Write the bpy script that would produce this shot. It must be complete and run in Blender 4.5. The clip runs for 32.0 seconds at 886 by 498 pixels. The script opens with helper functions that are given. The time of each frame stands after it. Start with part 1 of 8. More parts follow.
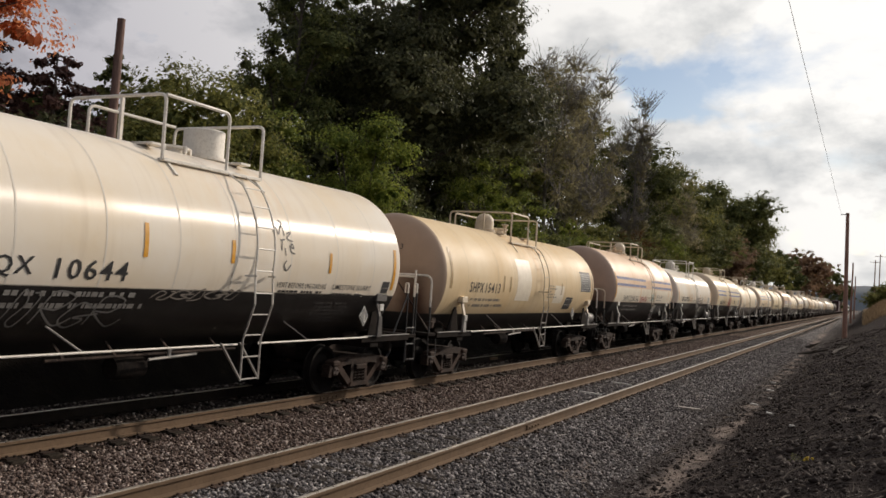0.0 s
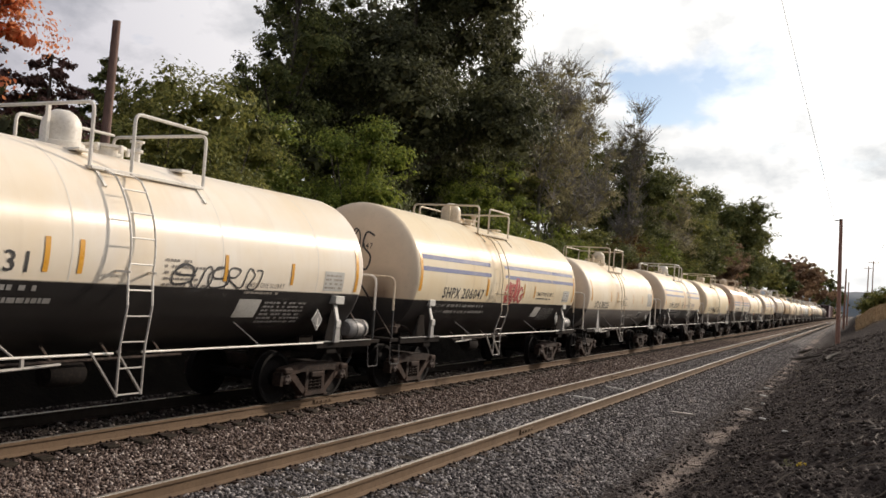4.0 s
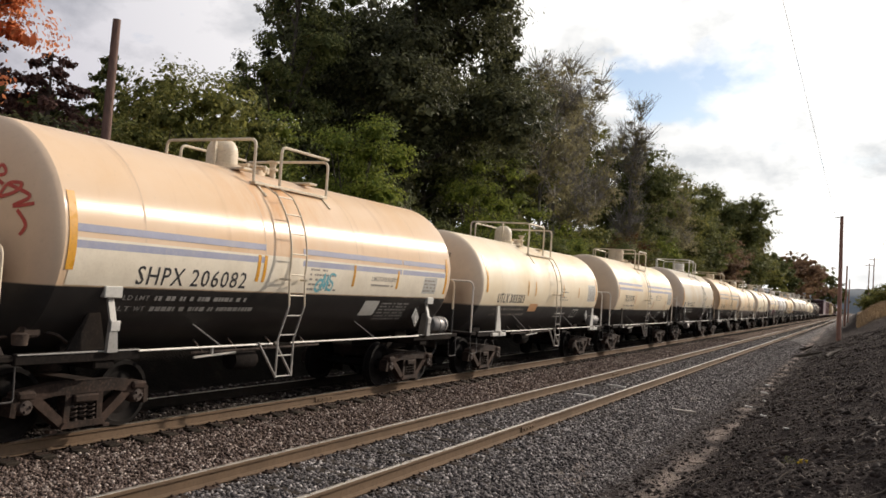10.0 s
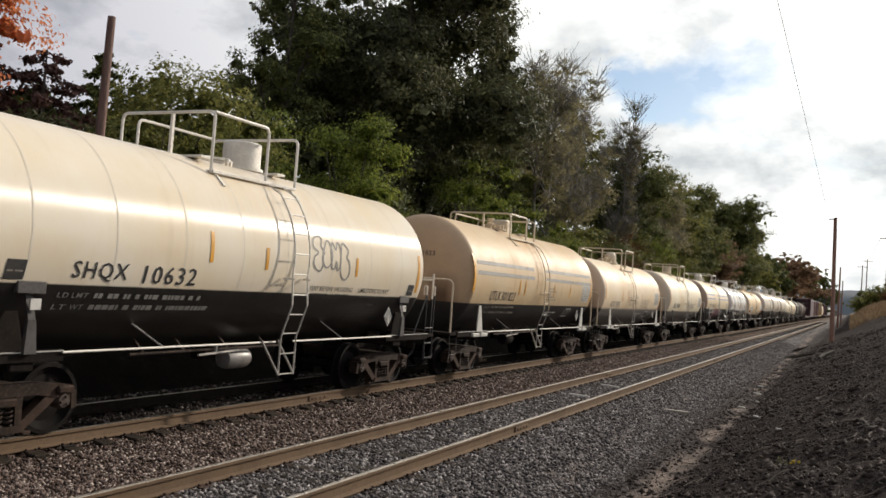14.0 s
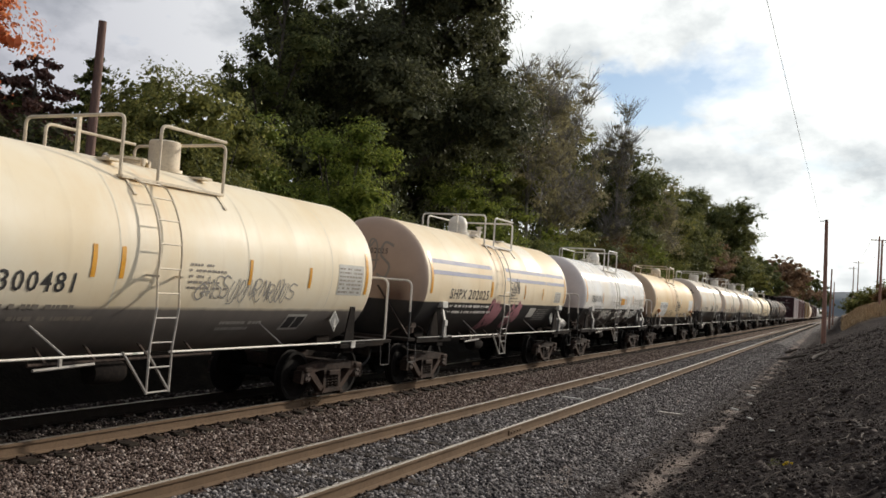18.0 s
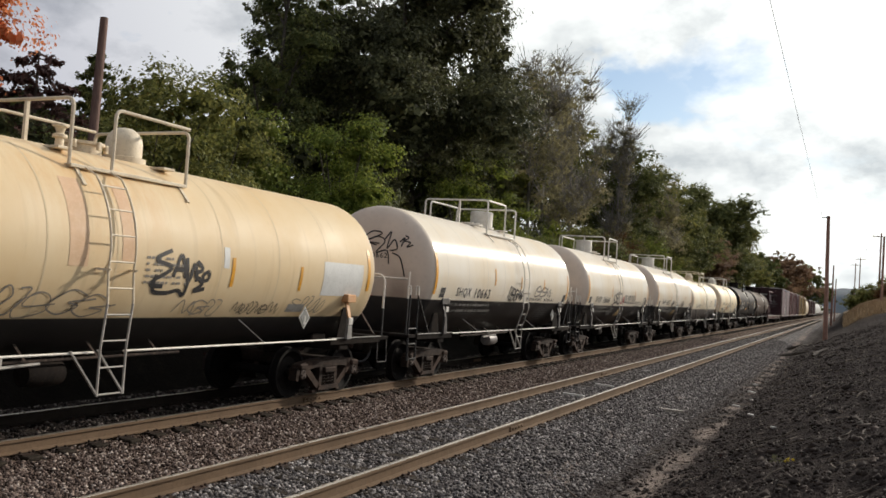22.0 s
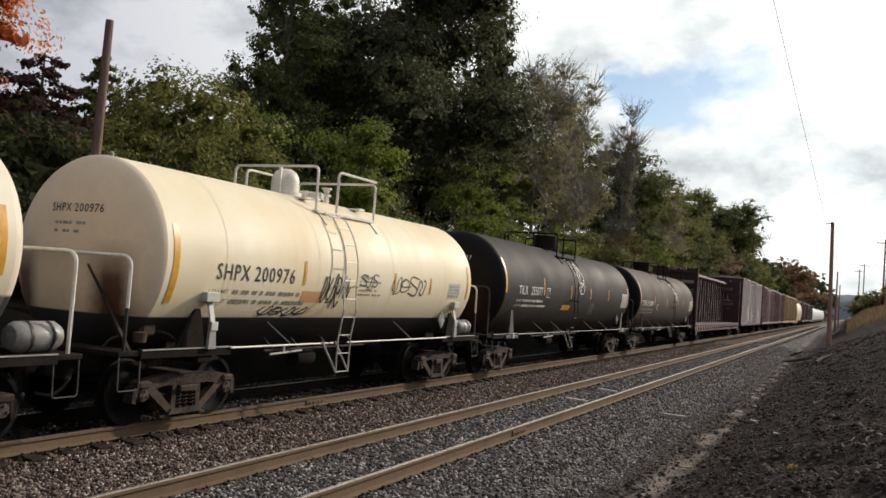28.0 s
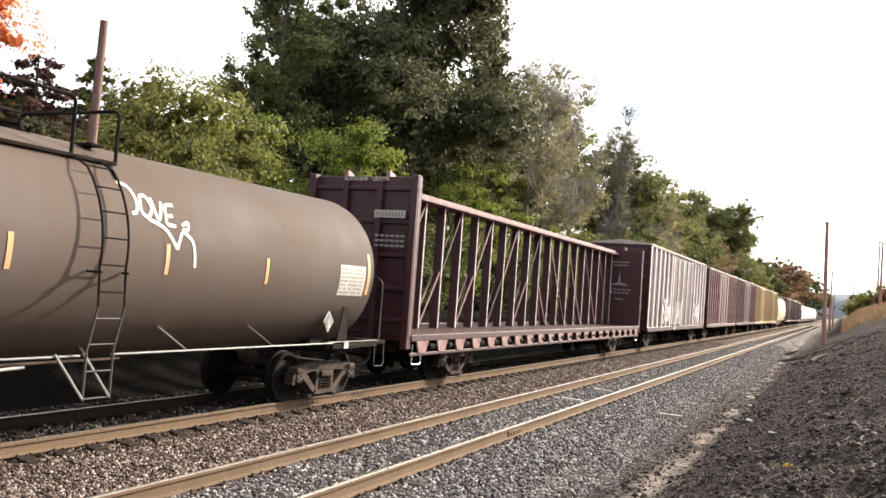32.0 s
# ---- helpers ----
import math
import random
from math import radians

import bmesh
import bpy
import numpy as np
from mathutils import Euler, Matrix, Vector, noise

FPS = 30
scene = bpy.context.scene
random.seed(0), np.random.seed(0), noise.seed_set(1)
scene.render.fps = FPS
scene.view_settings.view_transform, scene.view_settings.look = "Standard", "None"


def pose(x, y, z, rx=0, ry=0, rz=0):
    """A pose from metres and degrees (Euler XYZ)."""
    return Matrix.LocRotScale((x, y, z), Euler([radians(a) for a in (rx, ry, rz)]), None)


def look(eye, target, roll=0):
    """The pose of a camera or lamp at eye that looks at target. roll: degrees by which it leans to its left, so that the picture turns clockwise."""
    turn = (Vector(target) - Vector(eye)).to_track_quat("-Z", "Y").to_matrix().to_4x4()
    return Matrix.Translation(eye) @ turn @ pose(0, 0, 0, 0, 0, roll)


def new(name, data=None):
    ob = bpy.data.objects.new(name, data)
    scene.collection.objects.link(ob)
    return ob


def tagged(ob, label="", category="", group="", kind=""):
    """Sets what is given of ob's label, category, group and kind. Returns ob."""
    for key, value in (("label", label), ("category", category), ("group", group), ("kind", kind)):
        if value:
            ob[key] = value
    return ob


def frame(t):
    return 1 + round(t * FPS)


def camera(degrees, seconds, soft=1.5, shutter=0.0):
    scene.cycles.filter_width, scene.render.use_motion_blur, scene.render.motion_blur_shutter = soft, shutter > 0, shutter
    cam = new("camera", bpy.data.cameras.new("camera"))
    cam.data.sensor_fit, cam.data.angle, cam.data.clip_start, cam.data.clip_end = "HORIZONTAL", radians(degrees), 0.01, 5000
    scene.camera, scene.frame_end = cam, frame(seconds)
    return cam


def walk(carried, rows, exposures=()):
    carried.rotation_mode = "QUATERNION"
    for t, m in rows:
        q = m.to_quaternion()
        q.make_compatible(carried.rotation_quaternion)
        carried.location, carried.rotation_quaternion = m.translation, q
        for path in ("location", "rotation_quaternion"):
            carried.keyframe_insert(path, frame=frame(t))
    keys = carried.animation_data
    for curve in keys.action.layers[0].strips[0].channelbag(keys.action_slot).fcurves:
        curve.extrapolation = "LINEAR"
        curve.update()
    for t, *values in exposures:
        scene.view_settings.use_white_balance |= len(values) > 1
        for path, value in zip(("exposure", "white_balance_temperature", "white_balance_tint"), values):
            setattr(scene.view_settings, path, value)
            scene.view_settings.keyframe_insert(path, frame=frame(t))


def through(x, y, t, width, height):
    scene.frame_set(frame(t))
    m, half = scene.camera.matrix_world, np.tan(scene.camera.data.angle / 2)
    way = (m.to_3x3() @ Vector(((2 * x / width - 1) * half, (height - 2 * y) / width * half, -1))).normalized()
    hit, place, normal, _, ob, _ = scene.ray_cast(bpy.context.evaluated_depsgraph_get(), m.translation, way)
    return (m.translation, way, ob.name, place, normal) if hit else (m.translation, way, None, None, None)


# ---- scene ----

# ---------------------------------------------------------------- camera
EYE = Vector((0.0, 0.0, 2.278))


def aim(turn, tilt, roll):
    """A pose at EYE, turned left from the track's direction, tilted up, leaning."""
    a, b = radians(turn), radians(tilt)
    way = Vector((-math.sin(a) * math.cos(b), math.cos(a) * math.cos(b), math.sin(b)))
    return look(EYE, EYE + way * 10.0, roll)


cam = camera(54.57, 32.0, soft=1.6)
walk(cam, [(0.0, aim(26.191, 2.201, 3.780)), (0.5, aim(26.132, 2.262, 3.819)), (1.0, aim(26.117, 2.341, 3.871)), (1.5, aim(26.171, 2.394, 4.074)), (2.0, aim(26.156, 2.333, 3.894)), (2.5, aim(26.053, 2.345, 3.887)), (3.0, aim(25.988, 2.426, 4.210)), (3.5, aim(25.807, 2.477, 4.080)), (5.5, aim(26.248, 2.498, 3.984)), (6.0, aim(26.383, 2.339, 3.955)), (6.5, aim(26.392, 2.202, 3.882)), (7.0, aim(26.306, 2.059, 3.920)), (7.5, aim(26.229, 1.966, 3.935)), (8.0, aim(26.179, 1.926, 3.635)), (8.5, aim(26.158, 1.926, 3.648)), (9.0, aim(26.082, 2.008, 3.796)), (9.5, aim(25.996, 2.163, 3.912)), (10.0, aim(25.878, 2.346, 3.933)), (10.5, aim(25.839, 2.491, 4.283)), (11.0, aim(25.793, 2.443, 4.312)), (11.5, aim(25.692, 2.346, 4.291)), (12.0, aim(25.543, 2.252, 4.239)), (12.5, aim(25.447, 2.244, 4.155)), (13.0, aim(25.434, 2.298, 4.135)), (13.5, aim(25.474, 2.338, 4.156)), (14.0, aim(25.514, 2.338, 4.210)), (14.5, aim(25.542, 2.288, 4.036)), (16.5, aim(25.415, 2.482, 4.053)), (17.0, aim(25.305, 2.635, 4.011)), (17.5, aim(25.166, 2.702, 4.078)), (18.0, aim(25.051, 2.610, 3.926)), (18.5, aim(25.045, 2.524, 3.969)), (19.0, aim(25.101, 2.449, 3.960)), (19.5, aim(25.070, 2.432, 3.929)), (20.0, aim(25.016, 2.472, 3.871)), (20.5, aim(25.053, 2.490, 3.801)), (21.0, aim(25.113, 2.489, 3.815)), (21.5, aim(25.119, 2.427, 3.802)), (22.0, aim(25.137, 2.372, 3.928)), (22.5, aim(25.130, 2.344, 3.958)), (23.0, aim(25.135, 2.354, 4.075)), (23.5, aim(25.152, 2.344, 3.982)), (24.0, aim(25.111, 2.313, 3.912)), (24.5, aim(25.078, 2.323, 3.871)), (25.0, aim(25.142, 2.331, 4.114)), (25.5, aim(25.233, 2.491, 4.146)), (27.5, aim(25.316, 2.761, 4.096)), (28.0, aim(25.377, 2.612, 4.279)), (28.5, aim(25.442, 2.468, 4.161)), (29.0, aim(25.401, 2.401, 4.144)), (29.5, aim(25.278, 2.468, 4.169)), (30.0, aim(25.227, 2.607, 4.069)), (30.5, aim(25.163, 2.750, 4.027)), (31.0, aim(25.144, 2.752, 4.019)), (31.5, aim(25.109, 2.722, 4.038)), (32.0, aim(25.082, 2.651, 4.140))],
     exposures=[(0.0, -0.6, 6700, 13), (0.9, -0.4, 6700, 13), (3.5, -0.22, 6700, 13), (6.0, -0.1, 6700, 13), (9.5, -0.14, 6700, 13), (10.6, -0.23, 6650, 12), (11.8, -0.27, 6600, 11), (16.0, -0.32, 6500, 10), (20.0, -0.36, 6450, 9), (22.8, -0.30, 6450, 9), (23.8, -0.46, 6450, 9),
                (25.0, -0.5, 6450, 9), (28.0, -0.3, 6450, 9), (28.6, -0.1, 6550, 10), (29.0, 0.24, 6600, 11), (29.6, 0.95, 6700, 11), (32.0, 1.32, 6700, 11)])

# ---------------------------------------------------------------- light
SUN_TURN, SUN_HEIGHT = radians(25.0), radians(24.0)   # right of the track's direction, above the horizon


def make_world():
    w = bpy.data.worlds.new("sky")
    scene.world = w
    w.use_nodes = True
    nt = w.node_tree
    nt.nodes.clear()
    n, l = nt.nodes.new, nt.links.new
    sky = n("ShaderNodeTexSky")
    sky.sky_type = "NISHITA"
    sky.sun_disc = False
    sky.sun_elevation = SUN_HEIGHT
    sky.sun_rotation = SUN_TURN
    sky.air_density, sky.dust_density, sky.ozone_density = 1.0, 0.7, 1.2
    gain = n("ShaderNodeVectorMath")
    gain.operation = "SCALE"
    gain.inputs["Scale"].default_value = 0.15
    l(sky.outputs[0], gain.inputs[0])
    co = n("ShaderNodeTexCoord")
    sep = n("ShaderNodeSeparateXYZ")
    l(co.outputs["Generated"], sep.inputs[0])
    up = n("ShaderNodeMath")
    up.operation = "ADD"
    up.inputs[1].default_value = 0.55
    l(sep.outputs[2], up.inputs[0])
    flat = n("ShaderNodeMath")
    flat.operation = "MAXIMUM"
    flat.inputs[1].default_value = 0.06
    l(up.outputs[0], flat.inputs[0])
    plane = n("ShaderNodeVectorMath")
    plane.operation = "DIVIDE"
    l(co.outputs["Generated"], plane.inputs[0])
    l(flat.outputs[0], plane.inputs[1])
    cl = n("ShaderNodeTexNoise")
    cl.inputs["Scale"].default_value = 2.6
    cl.inputs["Detail"].default_value = 7.0
    cl.inputs["Roughness"].default_value = 0.55
    cl.inputs["Distortion"].default_value = 0.25
    l(plane.outputs[0], cl.inputs["Vector"])
    cover = n("ShaderNodeValToRGB")
    cover.color_ramp.elements[0].position, cover.color_ramp.elements[0].color = 0.33, (0, 0, 0, 1)
    cover.color_ramp.elements[1].position, cover.color_ramp.elements[1].color = 0.43, (1, 1, 1, 1)
    l(cl.outputs[0], cover.inputs[0])
    cl2 = n("ShaderNodeTexNoise")
    cl2.inputs["Scale"].default_value = 4.6
    cl2.inputs["Detail"].default_value, cl2.inputs["Roughness"].default_value = 8.0, 0.58
    l(plane.outputs[0], cl2.inputs["Vector"])
    tone = n("ShaderNodeValToRGB")
    tone.color_ramp.elements[0].position, tone.color_ramp.elements[0].color = 0.47, (1.37, 1.39, 1.35, 1)
    tone.color_ramp.elements[1].position, tone.color_ramp.elements[1].color = 0.66, (0.74, 0.785, 0.805, 1)
    l(cl2.outputs[0], tone.inputs[0])
    # cloud is brighter round the sun and duller behind
    way = n("ShaderNodeVectorMath")
    way.operation = "NORMALIZE"
    l(co.outputs["Generated"], way.inputs[0])
    dot = n("ShaderNodeVectorMath")
    dot.operation = "DOT_PRODUCT"
    dot.inputs[1].default_value = (math.sin(SUN_TURN) * math.cos(SUN_HEIGHT), math.cos(SUN_TURN) * math.cos(SUN_HEIGHT), math.sin(SUN_HEIGHT))
    l(way.outputs[0], dot.inputs[0])
    glow = n("ShaderNodeValToRGB")
    glow.color_ramp.elements[0].position, glow.color_ramp.elements[0].color = 0.0, (0.355, 0.355, 0.40, 1)
    glow.color_ramp.elements[1].position, glow.color_ramp.elements[1].color = 1.0, (1.2, 1.2, 1.2, 1)
    for at, c in ((0.30, (0.55, 0.545, 0.61, 1)), (0.75, (1.02, 1.02, 1.025, 1))):
        glow.color_ramp.elements.new(at).color = c
    l(dot.outputs["Value"], glow.inputs[0])
    lit = n("ShaderNodeVectorMath")
    lit.operation = "MULTIPLY"
    l(tone.outputs[0], lit.inputs[0])
    l(glow.outputs[0], lit.inputs[1])
    mix = n("ShaderNodeMix")
    mix.data_type = "RGBA"
    # one long blue gap in the cloud over the wood
    shift = n("ShaderNodeVectorMath")
    shift.operation = "SUBTRACT"
    shift.inputs[1].default_value = (-0.205, 0.953, 0.224)
    l(way.outputs[0], shift.inputs[0])
    turn = n("ShaderNodeVectorRotate")
    turn.rotation_type = "Y_AXIS"
    turn.inputs["Angle"].default_value = -0.30
    l(shift.outputs[0], turn.inputs["Vector"])
    oval = n("ShaderNodeVectorMath")
    oval.operation = "MULTIPLY"
    oval.inputs[1].default_value = (10.5, 0.0, 27.0)
    l(turn.outputs[0], oval.inputs[0])
    size = n("ShaderNodeVectorMath")
    size.operation = "LENGTH"
    l(oval.outputs[0], size.inputs[0])
    frayed = n("ShaderNodeMath")
    frayed.operation = "MULTIPLY_ADD"
    frayed.inputs[1].default_value = 1.9
    edge = n("ShaderNodeTexNoise")
    edge.inputs["Scale"].default_value, edge.inputs["Detail"].default_value = 13.0, 5.0
    l(plane.outputs[0], edge.inputs["Vector"])
    l(edge.outputs[0], frayed.inputs[0])
    l(size.outputs["Value"], frayed.inputs[2])
    gap = n("ShaderNodeMapRange")
    gap.interpolation_type = "SMOOTHSTEP"
    gap.inputs["From Min"].default_value, gap.inputs["From Max"].default_value = 1.45, 1.95
    l(frayed.outputs[0], gap.inputs["Value"])
    closed = n("ShaderNodeMath")
    closed.operation = "MULTIPLY"
    l(cover.outputs[0], closed.inputs[0])
    l(gap.outputs[0], closed.inputs[1])
    l(closed.outputs[0], mix.inputs[0])
    l(gain.outputs[0], mix.inputs[6])
    l(lit.outputs[0], mix.inputs[7])
    bg = n("ShaderNodeBackground")
    bg.inputs[1].default_value = 1.0
    l(mix.outputs[2], bg.inputs[0])
    out = n("ShaderNodeOutputWorld")
    l(bg.outputs[0], out.inputs[0])


make_world()
sun_data = bpy.data.lights.new("sun", "SUN")
sun_data.energy, sun_data.angle, sun_data.color = 4.4, radians(1.5), (1.0, 0.895, 0.765)
sun = new("sun", sun_data)
SUN_WAY = Vector((math.sin(SUN_TURN) * math.cos(SUN_HEIGHT), math.cos(SUN_TURN) * math.cos(SUN_HEIGHT), math.sin(SUN_HEIGHT)))
sun.matrix_world = look(SUN_WAY * 100, (0, 0, 0))


# ---------------------------------------------------------------- materials
class Nodes:
    """A short way to write node trees."""

    def __init__(self, name):
        self.mat = bpy.data.materials.new(name)
        self.mat.use_nodes = True
        self.nt = self.mat.node_tree
        self.bsdf = self.nt.nodes["Principled BSDF"]

    def link(self, value, socket):
        if hasattr(value, "links"):
            self.nt.links.new(value, socket)
        elif isinstance(value, (tuple, list)) and socket.type == "RGBA":
            socket.default_value = (*value[:3], 1.0)
        else:
            socket.default_value = value

    def coord(self, kind="Object", scale=(1, 1, 1), offset=None):
        m = self.nt.nodes.new("ShaderNodeMapping")
        m.inputs["Scale"].default_value = scale
        self.nt.links.new(self.nt.nodes.new("ShaderNodeTexCoord").outputs[kind], m.inputs[0])
        if offset is not None:
            self.link(offset, m.inputs["Location"])
        return m.outputs[0]

    def world_pos(self, scale=(1, 1, 1)):
        m = self.nt.nodes.new("ShaderNodeMapping")
        m.inputs["Scale"].default_value = scale
        self.nt.links.new(self.nt.nodes.new("ShaderNodeNewGeometry").outputs["Position"], m.inputs[0])
        return m.outputs[0]

    def random(self):
        return self.nt.nodes.new("ShaderNodeObjectInfo").outputs["Random"]

    def island(self):
        return self.nt.nodes.new("ShaderNodeNewGeometry").outputs["Random Per Island"]

    def noise(self, vec, scale, detail=4.0, rough=0.55, distort=0.0):
        t = self.nt.nodes.new("ShaderNodeTexNoise")
        t.inputs["Scale"].default_value, t.inputs["Detail"].default_value = scale, detail
        t.inputs["Roughness"].default_value, t.inputs["Distortion"].default_value = rough, distort
        self.nt.links.new(vec, t.inputs["Vector"])
        return t.outputs[0]

    def voronoi(self, vec, scale, out="Distance"):
        t = self.nt.nodes.new("ShaderNodeTexVoronoi")
        t.inputs["Scale"].default_value = scale
        self.nt.links.new(vec, t.inputs["Vector"])
        return t.outputs[out]

    def ramp(self, value, stops):
        r = self.nt.nodes.new("ShaderNodeValToRGB")
        e = r.color_ramp.elements
        while len(e) < len(stops):
            e.new(0.5)
        for k, (p, c) in zip(e, stops):
            k.position = p
            k.color = (c, c, c, 1) if isinstance(c, (int, float)) else (*c, 1)
        self.link(value, r.inputs[0])
        return r.outputs[0]

    def math(self, op, a, b=0.0, clamp=False):
        m = self.nt.nodes.new("ShaderNodeMath")
        m.operation, m.use_clamp = op, clamp
        self.link(a, m.inputs[0])
        self.link(b, m.inputs[1])
        return m.outputs[0]

    def mix(self, fac, a, b, blend="MIX"):
        m = self.nt.nodes.new("ShaderNodeMix")
        m.data_type, m.blend_type = "RGBA", blend
        self.link(fac, m.inputs[0])
        self.link(a, m.inputs[6])
        self.link(b, m.inputs[7])
        return m.outputs[2]

    def axis(self, vec, k):
        s = self.nt.nodes.new("ShaderNodeSeparateXYZ")
        self.nt.links.new(vec, s.inputs[0])
        return s.outputs[k]

    def bump(self, height, strength=0.4, distance=0.01):
        b = self.nt.nodes.new("ShaderNodeBump")
        b.inputs["Strength"].default_value, b.inputs["Distance"].default_value = strength, distance
        self.nt.links.new(height, b.inputs["Height"])
        self.nt.links.new(b.outputs[0], self.bsdf.inputs["Normal"])

    def finish(self, color, rough=0.6, metal=0.0, spec=0.5):
        self.link(color, self.bsdf.inputs["Base Color"])
        self.link(rough, self.bsdf.inputs["Roughness"])
        self.link(metal, self.bsdf.inputs["Metallic"])
        self.link(spec, self.bsdf.inputs["Specular IOR Level"])
        return self.mat


def worn_paint(name, color, dirt=(0.10, 0.075, 0.055), amount=0.5, rough=0.5, metal=0.0, spec=0.5):
    """Paint or bare metal with dirt and chips at two scales."""
    k = Nodes(name)
    p = k.coord("Object")
    big = k.ramp(k.noise(p, 1.7, 5), [(0.45, 0.0), (0.75, amount)])
    small = k.ramp(k.noise(p, 23.0, 6, 0.7), [(0.5, 0.0), (0.72, amount)])
    tint = k.mix(k.ramp(k.noise(p, 5.0), [(0.3, 0.0), (0.7, 0.35)]), color, tuple(c * 0.72 for c in color))
    c = k.mix(small, k.mix(big, tint, dirt), dirt)
    k.bump(k.noise(p, 60.0, 3), 0.15, 0.004)
    return k.finish(c, k.ramp(k.noise(p, 9.0), [(0.3, rough - 0.08), (0.7, rough + 0.15)]), metal, spec)


def tank_paint(name, upper, lower, split, grime=0.5, streak=(0.33, 0.21, 0.10), soft=0.01, rough=0.32, rust_y=4.0, gloss=0.5):
    """Two-tone tank paint: a pale coat above, a dark one below, with run-down streaks and dust."""
    k = Nodes(name)
    p = k.coord("Object")
    z = k.axis(p, 2)
    down = k.coord("Object", (0.6, 3.2, 0.28), offset=None)
    streaks = k.noise(down, 1.3, 4, 0.55)
    blot = k.noise(p, 0.55, 5, 0.6)
    fine = k.noise(p, 14.0, 6, 0.7)
    warm = tuple(a * b for a, b in zip(upper, (0.93, 0.84, 0.70)))
    pale = k.mix(k.ramp(blot, [(0.35, 0.0), (0.68, 0.85)]), upper, warm)
    pale = k.mix(k.ramp(streaks, [(0.56, 0.0), (0.84, grime * 0.8)]), pale, streak)
    # rust that has run down from the walkway and the valves
    along = k.math("ABSOLUTE", k.math("SUBTRACT", k.axis(p, 1), rust_y))
    runs = k.math("MULTIPLY", k.ramp(k.math("DIVIDE", along, 2.2), [(0.15, 1.0), (0.85, 0.0)]), k.ramp(k.noise(k.coord("Object", (0.7, 1.6, 0.45)), 1.9, 6, 0.65), [(0.44, 0.0), (0.66, min(0.8, grime * 1.5))]))
    pale = k.mix(k.math("MULTIPLY", runs, k.ramp(k.math("DIVIDE", z, 4.0), [(0.52, 0.0), (0.85, 1.0)])), pale, tuple(a * b for a, b in zip(upper, (0.85, 0.60, 0.36))))
    pale = k.mix(k.ramp(fine, [(0.60, 0.0), (0.80, grime * 0.5)]), pale, (0.30, 0.25, 0.18))
    dark = k.mix(k.ramp(streaks, [(0.45, 0.0), (0.80, 0.35)]), lower, tuple(c * 1.5 + 0.006 for c in lower))
    dark = k.mix(k.ramp(fine, [(0.60, 0.0), (0.85, 0.3)]), dark, (0.11, 0.095, 0.082))
    edge = k.math("ADD", z, k.math("MULTIPLY", k.math("SUBTRACT", streaks, 0.5), soft * 1.3))
    half = max(soft, 0.004)
    m = k.nt.nodes.new("ShaderNodeMapRange")
    m.inputs["From Min"].default_value, m.inputs["From Max"].default_value = split - half, split + half
    k.link(edge, m.inputs["Value"])
    # the plates are a little wavy along the car, and rain has streaked the gloss downwards
    k.bump(k.math("ADD", k.noise(k.coord("Object", (0.3, 1.0, 0.3)), 0.9, 2), k.math("MULTIPLY", k.noise(p, 3.0, 4), 0.12)), 0.35, 0.035)
    around = k.nt.nodes.new("ShaderNodeTangent")
    around.direction_type, around.axis = "RADIAL", "Y"
    k.nt.links.new(around.outputs[0], k.bsdf.inputs["Tangent"])
    k.bsdf.inputs["Anisotropic"].default_value = 0.86 if rough < 0.5 else 0.4
    k.bsdf.inputs["Anisotropic Rotation"].default_value = 0.25
    return k.finish(k.mix(m.outputs[0], dark, pale), k.ramp(blot, [(0.3, rough - 0.06), (0.7, rough + 0.10)]), 0.0, gloss)


def head_paint(name, upper, lower, split, rust=0.6, soft=0.01):
    """The shell's coat on a tank head, darkened for end shade, with two rust runs under the crossover."""
    k = Nodes(name)
    p = k.coord("Object")
    z, x = k.axis(p, 2), k.axis(p, 0)
    n1 = k.noise(p, 2.2, 6, 0.65)
    fine = k.noise(p, 12.0, 6, 0.7)
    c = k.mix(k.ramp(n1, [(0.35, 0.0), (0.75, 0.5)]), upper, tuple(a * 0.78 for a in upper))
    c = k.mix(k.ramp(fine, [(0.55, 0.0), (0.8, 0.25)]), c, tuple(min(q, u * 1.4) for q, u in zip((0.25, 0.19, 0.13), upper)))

    def run(cx, width):
        d = k.math("ABSOLUTE", k.math("SUBTRACT", k.math("ADD", x, k.math("MULTIPLY", n1, 0.25)), cx + 0.12))
        side = k.ramp(k.math("DIVIDE", d, width), [(0.30, 1.0), (1.0, 0.0)])
        high = k.ramp(k.math("DIVIDE", k.math("SUBTRACT", k.math("ADD", z, k.math("MULTIPLY", fine, 0.2)), 1.3), 1.6), [(0.54, 1.0), (0.90, 0.0)])
        return k.math("MULTIPLY", k.math("MULTIPLY", side, high), rust, True)

    c = k.mix(run(0.76, 0.46), c, (0.075, 0.030, 0.014))
    c = k.mix(run(-1.0, 0.36), c, (0.13, 0.07, 0.04))
    dark = k.mix(k.ramp(n1, [(0.4, 0.0), (0.75, 0.4)]), lower, (0.06, 0.05, 0.042))
    m = k.nt.nodes.new("ShaderNodeMapRange")
    m.inputs["From Min"].default_value, m.inputs["From Max"].default_value = split - max(soft, 0.004), split + max(soft, 0.004)
    k.link(z, m.inputs["Value"])
    k.bump(fine, 0.08, 0.01)
    return k.finish(k.mix(m.outputs[0], dark, c), 0.55, 0.0, 0.5 if upper[0] > 0.05 else 0.12)


